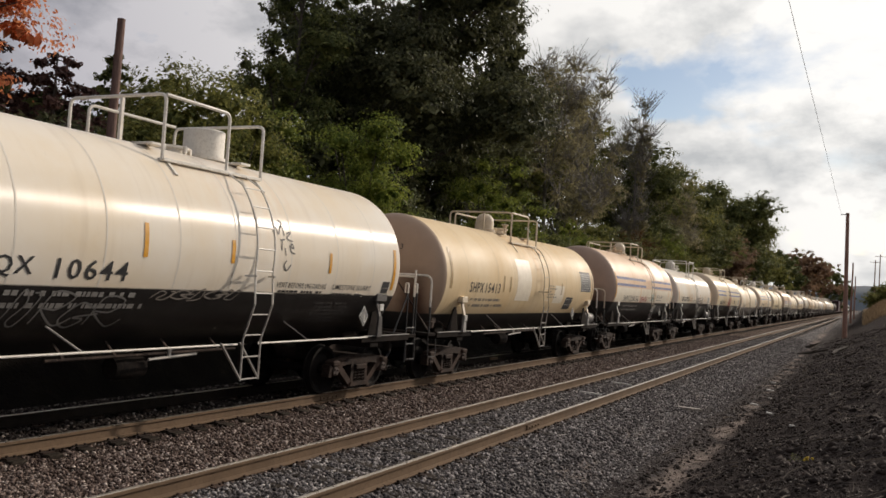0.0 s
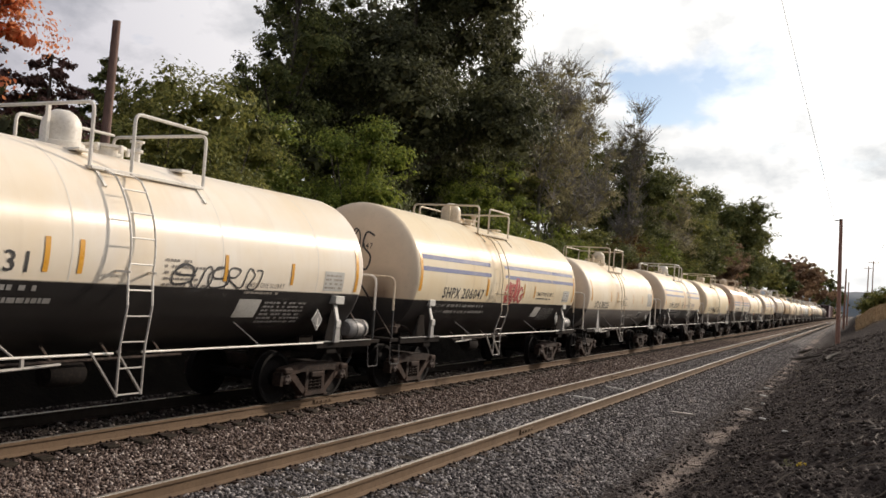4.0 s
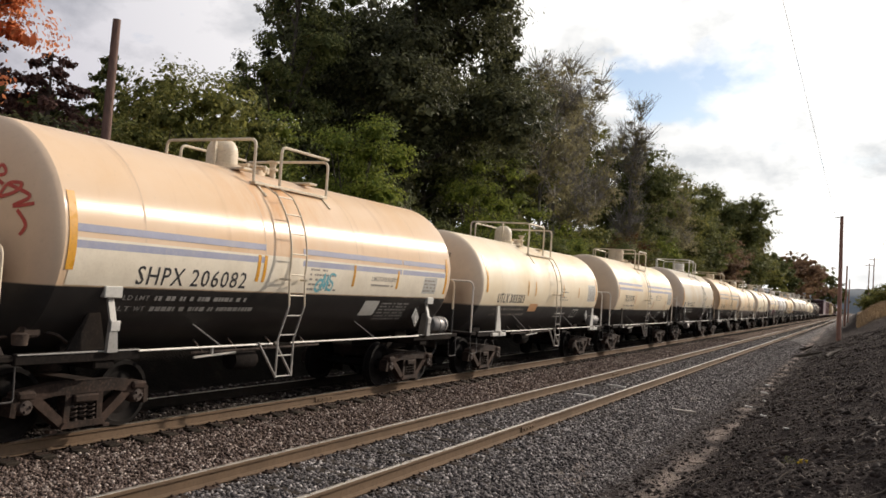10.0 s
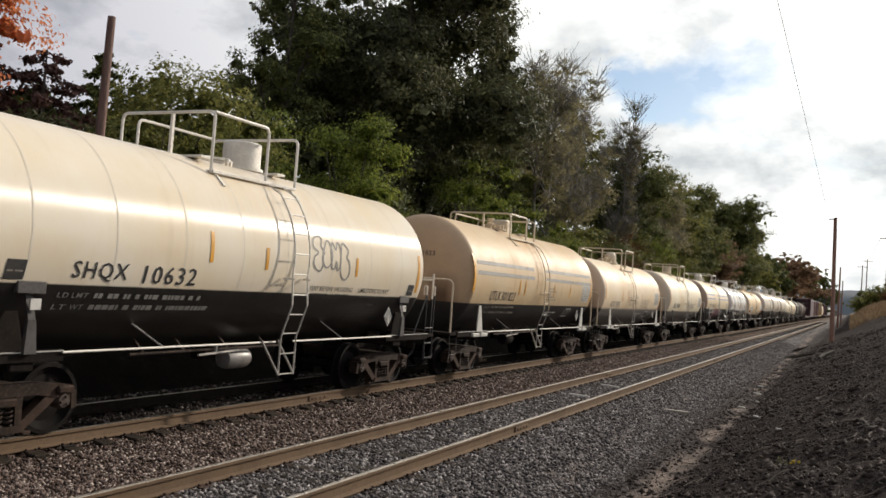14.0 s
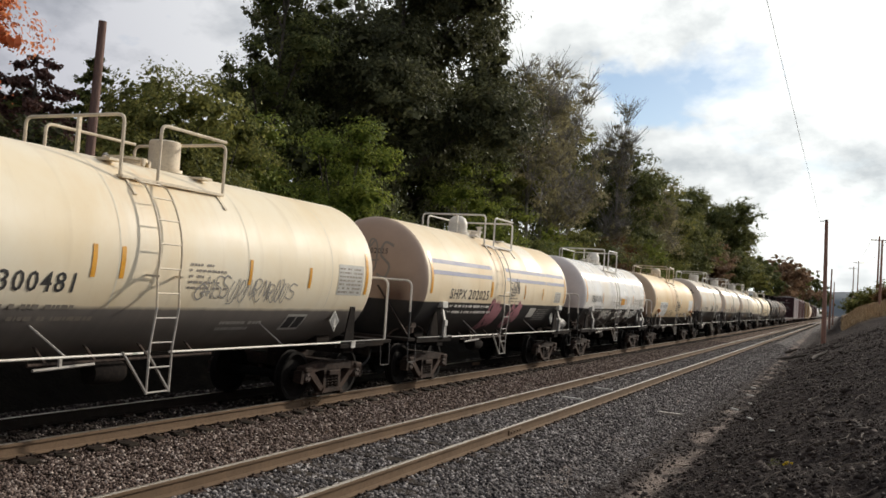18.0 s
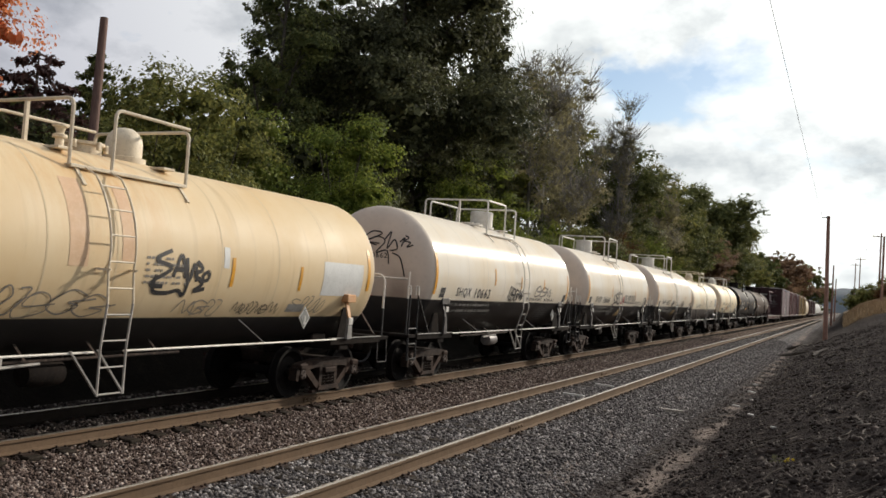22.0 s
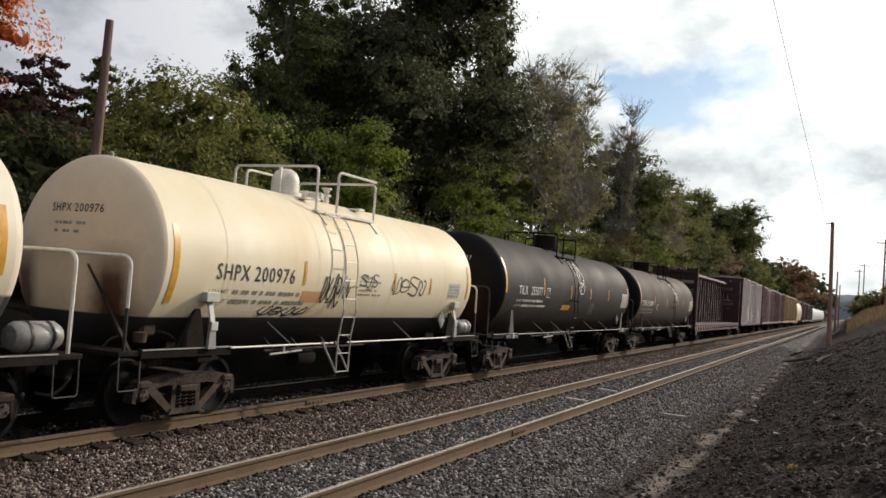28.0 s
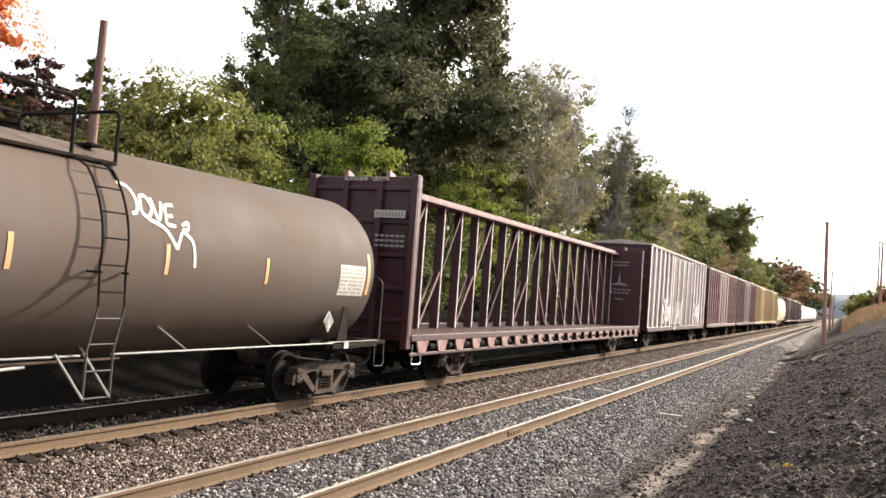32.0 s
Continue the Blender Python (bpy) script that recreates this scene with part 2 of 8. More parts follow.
def stone_mat(name, colors, rough=0.85):
    k = Nodes(name)
    r = k.island()
    p = k.world_pos()
    c = k.ramp(r, [(0.0, colors[0]), (0.45, colors[1]), (0.8, colors[2]), (1.0, colors[3])])
    c = k.mix(k.ramp(k.noise(p, 40.0, 3), [(0.4, 0.0), (0.7, 0.4)]), c, tuple(a * 0.55 for a in colors[1]))
    return k.finish(c, rough, 0.0, 0.08)


def leaf_mat(name, dark, mid, light, rough=0.6, through=0.24):
    k = Nodes(name)
    r = k.island()
    p = k.world_pos()
    v = k.math("ADD", k.math("MULTIPLY", r, 0.6), k.math("MULTIPLY", k.noise(p, 0.35, 3), 0.5))
    c = k.ramp(v, [(0.2, dark), (0.55, mid), (0.9, light)])
    k.finish(c, rough, 0.0, 0.09)
    thin = k.nt.nodes.new("ShaderNodeBsdfTranslucent")
    k.link(k.mix(0.5, c, light), thin.inputs[0])
    add = k.nt.nodes.new("ShaderNodeMixShader")
    add.inputs[0].default_value = through
    out = k.nt.nodes["Material Output"]
    k.nt.links.new(k.bsdf.outputs[0], add.inputs[1])
    k.nt.links.new(thin.outputs[0], add.inputs[2])
    k.nt.links.new(add.outputs[0], out.inputs[0])
    return k.mat


def bark_mat(name, a, b):
    k = Nodes(name)
    p = k.world_pos((9, 9, 1.4))
    n = k.noise(p, 1.6, 6, 0.65)
    k.bump(n, 0.7, 0.03)
    return k.finish(k.ramp(n, [(0.3, a), (0.7, b)]), 0.9)


M_STEEL = worn_paint("black_steel", (0.014, 0.012, 0.011), (0.045, 0.034, 0.027), 0.6, 0.85, 0.0, 0.05)
M_TRUCK = worn_paint("truck_iron", (0.020, 0.014, 0.011), (0.085, 0.052, 0.038), 0.8, 0.85, 0.0, 0.2)
M_TRUCK2 = worn_paint("dusty_iron", (0.026, 0.019, 0.016), (0.13, 0.092, 0.072), 0.8, 0.85, 0.0, 0.2)
M_WHEEL = worn_paint("wheel_steel", (0.006, 0.005, 0.0045), (0.018, 0.013, 0.0105), 0.5, 0.8, 0.0, 0.14)
M_CAP = worn_paint("bearing_cap_iron", (0.085, 0.062, 0.052), (0.022, 0.016, 0.013), 0.7, 0.7, 0.0, 0.3)
M_WHITE = worn_paint("white_rail_paint", (0.80, 0.76, 0.68), (0.30, 0.24, 0.18), 0.45, 0.45)
M_CREAM = worn_paint("cream_rail_paint", (0.72, 0.62, 0.46), (0.30, 0.21, 0.14), 0.5, 0.5)
M_BLACKP = worn_paint("black_paint", (0.011, 0.011, 0.011), (0.028, 0.025, 0.023), 0.4, 0.5)
M_INK = worn_paint("black_lettering", (0.020, 0.020, 0.022), (0.12, 0.10, 0.08), 0.25, 0.55)
M_INKW = worn_paint("white_lettering", (0.78, 0.76, 0.70), (0.30, 0.27, 0.22), 0.3, 0.55)
M_FADED = worn_paint("faded_lettering", (0.23, 0.205, 0.175), (0.32, 0.27, 0.21), 0.5, 0.6)
M_GREY = worn_paint("grey_lettering", (0.30, 0.29, 0.27), (0.09, 0.08, 0.07), 0.5, 0.6)
M_BLUE = worn_paint("blue_stripe", (0.13, 0.155, 0.29), (0.42, 0.39, 0.36), 0.4, 0.62, 0.0, 0.3)
M_PALEBLUE = worn_paint("pale_blue_stripe", (0.33, 0.345, 0.45), (0.50, 0.46, 0.42), 0.45, 0.62, 0.0, 0.3)
M_YELLOW = worn_paint("amber_reflector", (0.74, 0.36, 0.04), (0.25, 0.13, 0.04), 0.4, 0.3)
M_RUSTRED = worn_paint("red_spray", (0.42, 0.045, 0.035), (0.30, 0.15, 0.1), 0.4, 0.6)
M_TEAL = worn_paint("teal_spray", (0.12, 0.40, 0.46), (0.3, 0.3, 0.28), 0.4, 0.6)
M_PINK = worn_paint("pink_spray", (0.42, 0.17, 0.20), (0.12, 0.09, 0.09), 0.55, 0.6)
M_SILVER = worn_paint("bright_steel", (0.72, 0.70, 0.66), (0.3, 0.27, 0.24), 0.3, 0.35, 0.6)
M_PLACARD = worn_paint("placard", (0.20, 0.195, 0.185), (0.06, 0.06, 0.055), 0.4, 0.5)
M_PANEL = worn_paint("stencil_panel", (0.50, 0.49, 0.45), (0.25, 0.22, 0.18), 0.4, 0.55)
M_MAROON = worn_paint("maroon_paint", (0.046, 0.011, 0.014), (0.034, 0.016, 0.016), 0.5, 0.5)
M_MAROON2 = worn_paint("faded_maroon_paint", (0.19, 0.080, 0.076), (0.40, 0.31, 0.28), 0.6, 0.5)
M_FADEDPINK = worn_paint("chalky_maroon_paint", (0.72, 0.61, 0.60), (0.80, 0.75, 0.73), 0.75, 0.55)
M_WORNWINE = worn_paint("worn_wine_paint", (0.12, 0.043, 0.046), (0.30, 0.22, 0.21), 0.3, 0.55)
M_BROWN = worn_paint("brown_paint", (0.085, 0.026, 0.024), (0.05, 0.03, 0.025), 0.5, 0.55)
M_MUSTARD = worn_paint("mustard_paint", (0.36, 0.24, 0.095), (0.14, 0.09, 0.05), 0.55, 0.55)
M_HOPPER = worn_paint("cream_hopper_paint", (0.62, 0.50, 0.34), (0.25, 0.19, 0.13), 0.4, 0.5)
M_PALEGREY = worn_paint("pale_grey_paint", (0.66, 0.66, 0.64), (0.3, 0.29, 0.27), 0.35, 0.5)
M_CREAMPATCH = worn_paint("clean_cream_paint", (0.80, 0.72, 0.58), (0.55, 0.46, 0.34), 0.35, 0.45)
M_DIMSTEEL = worn_paint("dim_painted_steel", (0.085, 0.078, 0.074), (0.02, 0.017, 0.015), 0.7, 0.65, 0.0, 0.3)
M_PALESTEEL = worn_paint("pale_dirty_steel", (0.46, 0.43, 0.39), (0.12, 0.095, 0.078), 0.5, 0.55, 0.0, 0.4)
M_RESERVOIR = worn_paint("dirty_silver_paint", (0.30, 0.285, 0.27), (0.07, 0.055, 0.045), 0.65, 0.45, 0.0, 0.5)
M_ROOFTIN = worn_paint("galvanised_roof", (0.55, 0.52, 0.50), (0.28, 0.2, 0.18), 0.5, 0.45, 0.4)
M_RUSTTAN = worn_paint("reddish_primer", (0.62, 0.40, 0.24), (0.70, 0.52, 0.34), 0.55, 0.62)
M_PALEBROWN = worn_paint("brown_grey_overpaint", (0.50, 0.40, 0.32), (0.58, 0.48, 0.38), 0.5, 0.6)
M_CLEANPATCH = worn_paint("pale_yellow_repaint", (0.80, 0.76, 0.66), (0.74, 0.66, 0.50), 0.4, 0.5)
M_CONTRAIL = worn_paint("orange_wear", (0.60, 0.30, 0.12), (0.4, 0.3, 0.2), 0.4, 0.6)


# ---------------------------------------------------------------- geometry helpers
class Geo:
    """Collects points and faces of one mesh."""

    def __init__(self):
        self.v, self.f = [], []

    def add(self, verts, faces):
        o = len(self.v)
        self.v.extend(tuple(p) for p in verts)
        self.f.extend(tuple(i + o for i in q) for q in faces)
        return self

    def box(self, c, s, ch=0.0, m=None):
        signs = [(a, b, d) for a in (-1, 1) for b in (-1, 1) for d in (-1, 1)]
        if ch <= 0:
            vs = [Vector([c[i] + g[i] * s[i] / 2 for i in range(3)]) for g in signs]
            fs = [(0, 1, 3, 2), (4, 6, 7, 5), (0, 4, 5, 1), (2, 3, 7, 6), (0, 2, 6, 4), (1, 5, 7, 3)]
        else:
            vs = []
            for g in signs:
                for ax in range(3):
                    vs.append(Vector([c[i] + g[i] * (s[i] / 2 - (0 if i == ax else ch)) for i in range(3)]))
            ix = {g: k for k, g in enumerate(signs)}
            fs = []
            for ax in range(3):
                o1, o2 = [i for i in range(3) if i != ax]
                for sg in (-1, 1):
                    ring = []
                    for a, b in ((-1, -1), (1, -1), (1, 1), (-1, 1)):
                        g = [0, 0, 0]
                        g[ax], g[o1], g[o2] = sg, a, b
                        ring.append(ix[tuple(g)] * 3 + ax)
                    fs.append(tuple(ring))
                for a in (-1, 1):
                    for b in (-1, 1):
                        g = [0, 0, 0]
                        g[o1], g[o2] = a, b
                        g[ax] = -1
                        k1 = ix[tuple(g)] * 3
                        g[ax] = 1
                        k2 = ix[tuple(g)] * 3
                        fs.append((k1 + o1, k2 + o1, k2 + o2, k1 + o2))
            fs += [(k * 3, k * 3 + 1, k * 3 + 2) for k in range(8)]
        if m is not None:
            vs = [m @ p for p in vs]
        return self.add(vs, fs)

    def bar(self, a, b, w, h, ch=0.0):
        """A square bar from a to b."""
        a, b = Vector(a), Vector(b)
        d = b - a
        m = Matrix.Translation((a + b) / 2) @ d.to_track_quat("Y", "Z").to_matrix().to_4x4()
        return self.box((0, 0, 0), (w, d.length, h), ch, m)

    def tube(self, pts, r, n=8, caps=True):
        pts = [Vector(p) for p in pts]
        rs = r if isinstance(r, (list, tuple)) else [r] * len(pts)
        t0 = (pts[1] - pts[0]).normalized()
        u = t0.orthogonal().normalized()
        vs, fs = [], []
        for i, p in enumerate(pts):
            if i == 0:
                t = t0
            elif i == len(pts) - 1:
                t = (pts[i] - pts[i - 1]).normalized()
            else:
                t = ((pts[i] - pts[i - 1]).normalized() + (pts[i + 1] - pts[i]).normalized())
                t = t.normalized() if t.length > 1e-6 else (pts[i + 1] - pts[i]).normalized()
            u = (u - t * u.dot(t))
            u = u.normalized() if u.length > 1e-6 else t.orthogonal().normalized()
            w = t.cross(u)
            for k in range(n):
                a = 2 * math.pi * k / n
                vs.append(p + (u * math.cos(a) + w * math.sin(a)) * rs[i])
        for i in range(len(pts) - 1):
            for k in range(n):
                k2 = (k + 1) % n
                fs.append((i * n + k, i * n + k2, (i + 1) * n + k2, (i + 1) * n + k))
        if caps:
            fs.append(tuple(reversed(range(n))))
            fs.append(tuple(range((len(pts) - 1) * n, len(pts) * n)))
        return self.add(vs, fs)

    def lathe(self, prof, axis="y", n=32, c=(0, 0, 0)):
        """prof: rows of (radius, height along the axis)."""
        vs, fs = [], []
        for r, h in prof:
            for k in range(n):
                a = 2 * math.pi * k / n
                p = {"y": (r * math.cos(a), h, r * math.sin(a)), "x": (h, r * math.cos(a), r * math.sin(a)),
                     "z": (r * math.cos(a), r * math.sin(a), h)}[axis]
                vs.append((p[0] + c[0], p[1] + c[1], p[2] + c[2]))
        for i in range(len(prof) - 1):
            for k in range(n):
                k2 = (k + 1) % n
                fs.append((i * n + k, i * n + k2, (i + 1) * n + k2, (i + 1) * n + k))
        return self.add(vs, fs)

    def prism(self, outline, c, ax, thick, hole=None):
        """An outline of (a, b) pairs in the plane across axis ax, given thickness, at place c along ax."""
        def put(a, b, d):
            p = [0, 0, 0]
            o1, o2 = [i for i in range(3) if i != ax]
            p[ax], p[o1], p[o2] = d, a, b
            return p
        n = len(outline)
        vs = [put(a, b, c - thick / 2) for a, b in outline] + [put(a, b, c + thick / 2) for a, b in outline]
        fs = [tuple(reversed(range(n))), tuple(range(n, 2 * n))]
        fs += [(i, (i + 1) % n, (i + 1) % n + n, i + n) for i in range(n)]
        return self.add(vs, fs)

    def mesh(self, name, mat, sharp=40):
        me = bpy.data.meshes.new(name)
        me.from_pydata(self.v, [], self.f)
        me.polygons.foreach_set("use_smooth", [True] * len(me.polygons))
        me.set_sharp_from_angle(angle=radians(sharp))
        if mat is not None:
            me.materials.append(mat)
        return me


def part(name, geo, material, parent, label="", at=None, sharp=40):
    """Links a shape as one mesh object under a thing or part; a shared mesh takes its material on the object."""
    if isinstance(geo, Geo):
        ob = new(name, geo.mesh(name, material, sharp))
    else:
        ob = new(name, geo)
        if material is not None and geo.materials[0] is not material:
            ob.material_slots[0].link = "OBJECT"
            ob.material_slots[0].material = material
    if parent is not None:
        ob.parent = parent
    if at is not None:
        ob.matrix_basis = at if isinstance(at, Matrix) else Matrix.Translation(at)
    if label:
        tagged(ob, label)
    return ob


SHARED = {}


def shared(key, make, mat, sharp=40):
    """One mesh per key, made when first asked for."""
    if key not in SHARED:
        SHARED[key] = make().mesh(key.split("/")[0], mat, sharp)
    return SHARED[key]


def arc(c, r, a0, a1, n, plane="xz"):
    out = []
    for i in range(n + 1):
        a = radians(a0 + (a1 - a0) * i / n)
        p, q = r * math.cos(a), r * math.sin(a)
        out.append({"xz": (c[0] + p, c[1], c[2] + q), "yz": (c[0], c[1] + p, c[2] + q), "xy": (c[0] + p, c[1] + q, c[2])}[plane])
    return out


def rounded(pts, r=0.1, n=4):
    """A polyline with rounded corners."""
    pts = [Vector(p) for p in pts]
    out = [pts[0]]
    for a, b, c in zip(pts, pts[1:], pts[2:]):
        d1, d2 = (a - b), (c - b)
        k = min(r, d1.length * 0.45, d2.length * 0.45)
        p, q = b + d1.normalized() * k, b + d2.normalized() * k
        for i in range(n + 1):
            t = i / n
            out.append(p * (1 - t) ** 2 + b * 2 * t * (1 - t) + q * t * t)
    out.append(pts[-1])
    return out


# ---------------------------------------------------------------- ground and tracks
NEAR_X, TRAIN_X = -5.80, -10.0     # centres of the two tracks; z = 0 is the rail tops


def smooth(a, b, x):
    t = np.clip((x - a) / (b - a), 0, 1)
    return t * t * (3 - 2 * t)


def ground_height(x, y):
    """Ballast bed, a ditch path, a cinder bank on the camera's side, a rising wood on the other."""
    x, y = np.asarray(x, float), np.asarray(y, float)
    z = np.full(np.broadcast(x, y).shape, -0.20)
    z = z - 0.36 * smooth(-4.25, -3.05, x)
    bank = 0.40 * np.clip(x + 2.45, 0, None)
    bank = np.minimum(bank, 3.1 + 0.05 * np.clip(x, 0, 40))
    mound = smooth(82, 118, y) * smooth(-1.9, 2.4, x) * 1.9
    z = z + bank + mound * (1 - smooth(20, 60, x))
    z = z - 0.25 * smooth(-11.9, -12.8, x) + 1.7 * smooth(-12.9, -15.2, x) + 1.3 * smooth(-16, -40, x)
    z = z - 0.04 * smooth(-9.22, -9.0, x) * (1 - smooth(-8.75, -8.2, x))
    w = 0.02 * np.sin(x * 5.1 + y * 1.3) * np.sin(y * 3.7 - x * 2.2) + 0.05 * np.sin(x * 1.1 + 0.5) * np.sin(y * 0.63 + x)
    w = w + 0.07 * np.sin(x * 2.3 + 1.7 * np.sin(y * 0.9)) * np.sin(y * 1.7 + 2.1 * np.sin(x * 1.3)) * smooth(-2.3, -1.2, x)
    rough = smooth(-3.2, -2.2, x) + smooth(-12.5, -14, x)
    return z + w * np.clip(rough, 0, 1)


def ground_mat():
    k = Nodes("ground")
    p = k.world_pos()
    x, y = k.axis(p, 0), k.axis(p, 1)
    wob = k.noise(p, 0.45, 4)
    xx = k.math("ADD", x, k.math("MULTIPLY", k.math("SUBTRACT", wob, 0.5), 1.5))
    cell = k.axis(k.voronoi(p, 17.0, "Color"), 0)
    ballast = k.ramp(cell, [(0.05, (0.030, 0.028, 0.030)), (0.5, (0.112, 0.102, 0.099)), (0.95, (0.29, 0.268, 0.258))])
    brown = k.ramp(cell, [(0.05, (0.025, 0.018, 0.014)), (0.5, (0.102, 0.072, 0.057)), (0.95, (0.25, 0.188, 0.15))])

    def step(a, b, v=None):
        m = k.nt.nodes.new("ShaderNodeMapRange")
        m.interpolation_type = "SMOOTHSTEP"
        m.inputs["From Min"].default_value, m.inputs["From Max"].default_value = a, b
        k.link(xx if v is None else v, m.inputs["Value"])
        return m.outputs[0]

    c = k.mix(step(-6.2, -6.9), ballast, brown)
    soil = k.ramp(k.noise(p, 3.4, 8, 0.75), [(0.32, (0.018, 0.0145, 0.014)), (0.52, (0.048, 0.039, 0.036)), (0.75, (0.11, 0.090, 0.081))])
    tan = k.ramp(k.noise(p, 5.0, 5), [(0.3, (0.20, 0.16, 0.135)), (0.7, (0.35, 0.29, 0.25))])
    c = k.mix(k.math("MULTIPLY", step(-3.75, -3.1), 0.85), c, k.mix(k.ramp(cell, [(0.6, 0.0), (0.95, 0.5)]), soil, (0.17, 0.16, 0.155)))
    c = k.mix(step(-2.75, -2.25), c, soil)
    # a narrow trodden line of bare tan earth, and a few bare patches beside the ballast
    mid = k.math("ADD", x, k.math("MULTIPLY", k.math("SUBTRACT", y, 14.0), 0.0125))
    mid = k.math("ADD", mid, k.math("MULTIPLY", k.math("SUBTRACT", k.noise(p, 1.3, 4, 0.6), 0.5), 0.9))
    off = k.math("ABSOLUTE", k.math("ADD", mid, 2.47))
    path = k.math("MULTIPLY", k.ramp(off, [(0.08, 1.0), (0.34, 0.0)]), k.ramp(k.noise(p, 0.62, 6, 0.62), [(0.47, 0.0), (0.56, 0.95)]))
    off2 = k.math("ABSOLUTE", k.math("ADD", mid, 3.72))
    bare = k.math("MULTIPLY", k.ramp(off2, [(0.06, 1.0), (0.24, 0.0)]), k.ramp(k.noise(k.world_pos((1, 0.35, 1)), 1.9, 3), [(0.53, 0.0), (0.60, 0.5)]))
    c = k.mix(k.math("MAXIMUM", path, bare), c, tan)
    grass = k.ramp(k.noise(k.world_pos((1, 1, 3)), 3.0, 6, 0.7), [(0.3, (0.17, 0.115, 0.06)), (0.6, (0.38, 0.27, 0.16)), (0.8, (0.52, 0.39, 0.25))])
    far = k.math("MULTIPLY", step(-0.1, 1.0), step(92, 106, y))
    c = k.mix(far, c, grass)
    # near-black past the train's near rail: shade under cars and wood, painted in
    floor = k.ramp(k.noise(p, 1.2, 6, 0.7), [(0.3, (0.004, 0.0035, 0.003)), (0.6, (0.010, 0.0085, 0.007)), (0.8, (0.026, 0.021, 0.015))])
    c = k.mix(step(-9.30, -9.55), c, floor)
    k.bump(k.math("ADD", k.math("MULTIPLY", k.voronoi(p, 17.0), 0.45), k.math("MULTIPLY", k.noise(p, 7.0, 8, 0.75), 1.6)), 1.0, 0.07)
    return k.finish(c, 1.0, 0.0, 0.03)


def build_ground():
    xs = np.unique(np.concatenate([np.linspace(-3000, -60, 14), np.linspace(-60, -14, 24), np.arange(-14, 8, 0.25), np.linspace(8, 60, 20), np.linspace(60, 3000, 12)]))
    ys = np.unique(np.concatenate([np.linspace(-3000, -40, 12), np.linspace(-40, 4, 12), np.arange(4, 40, 0.4), np.arange(40, 140, 2.0), np.linspace(140, 500, 30), np.linspace(500, 4500, 14)]))
    X, Y = np.meshgrid(xs, ys)
    Z = ground_height(X, Y)
    nx, ny = len(xs), len(ys)
    g = Geo()
    g.v = list(zip(X.ravel().tolist(), Y.ravel().tolist(), Z.ravel().tolist()))
    g.f = [(j * nx + i, j * nx + i + 1, (j + 1) * nx + i + 1, (j + 1) * nx + i) for j in range(ny - 1) for i in range(nx - 1)]
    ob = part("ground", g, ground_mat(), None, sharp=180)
    tagged(ob, "railway ground of grey ballast and black cinder soil, with shade painted under the train", "ground", kind="structure")


build_ground()


def scatter_stones(name, label, n, xr, yr, size, mat, seed, near_bias=1.6, keep=None, sink=0.35, parent=None):
    """Loose angular stones as one sheet of small solids."""
    rng = np.random.default_rng(seed)
    x = rng.uniform(xr[0], xr[1], n)
    y = yr[0] + (yr[1] - yr[0]) * rng.uniform(0, 1, n) ** near_bias
    if keep is not None:
        m = keep(x, y)
        x, y = x[m], y[m]
        n = len(x)
    base = np.array([(1, 0, 0), (-1, 0, 0), (0, 1, 0), (0, -1, 0), (0, 0, 1), (0, 0, -1)], float)
    tri = np.array([(0, 2, 4), (2, 1, 4), (1, 3, 4), (3, 0, 4), (2, 0, 5), (1, 2, 5), (3, 1, 5), (0, 3, 5)])
    s = size * rng.uniform(0.55, 1.35, (n, 1, 1)) * rng.uniform(0.6, 1.3, (n, 6, 1))
    a = rng.uniform(0, 2 * np.pi, n)
    b = rng.uniform(-0.9, 0.9, n)
    ca, sa, cb, sb = np.cos(a), np.sin(a), np.cos(b), np.sin(b)
    R = np.zeros((n, 3, 3))
    R[:, 0, 0], R[:, 0, 1] = ca, -sa
    R[:, 1, 0], R[:, 1, 1], R[:, 1, 2] = sa * cb, ca * cb, -sb
    R[:, 2, 0], R[:, 2, 1], R[:, 2, 2] = sa * sb, ca * sb, cb
    v = np.einsum("nij,nkj->nki", R, base[None] * s * np.array([1.0, 0.8, 0.7]))
    z = ground_height(x, y) + size * sink
    v += np.stack([x, y, z], 1)[:, None, :]
    f = (tri[None] + 6 * np.arange(n)[:, None, None]).reshape(-1, 3)
    me = bpy.data.meshes.new(name)
    me.vertices.add(n * 6)
    me.vertices.foreach_set("co", v.astype(np.float32).ravel())
    me.loops.add(len(f) * 3)
    me.loops.foreach_set("vertex_index", f.astype(np.int32).ravel())
    me.polygons.add(len(f))
    me.polygons.foreach_set("loop_start", np.arange(0, len(f) * 3, 3, dtype=np.int32))
    me.update(calc_edges=True)
    me.materials.append(mat)
    ob = new(name, me)
    tagged(ob, label, "gravel", kind="stuff")
    return ob


M_STONE = stone_mat("ballast_stone", [(0.037, 0.034, 0.034), (0.122, 0.110, 0.107), (0.26, 0.236, 0.226), (0.60, 0.56, 0.53)])
M_STONEB = stone_mat("brown_ballast_stone", [(0.033, 0.024, 0.020), (0.118, 0.085, 0.072), (0.235, 0.180, 0.154), (0.56, 0.48, 0.42)])
M_CLOD = stone_mat("earth_clod", [(0.016, 0.0125, 0.0115), (0.034, 0.027, 0.024), (0.055, 0.044, 0.039), (0.085, 0.068, 0.060)])
M_CINDER = stone_mat("cinder", [(0.018, 0.0145, 0.0135), (0.042, 0.034, 0.031), (0.080, 0.064, 0.057), (0.34, 0.30, 0.27)])


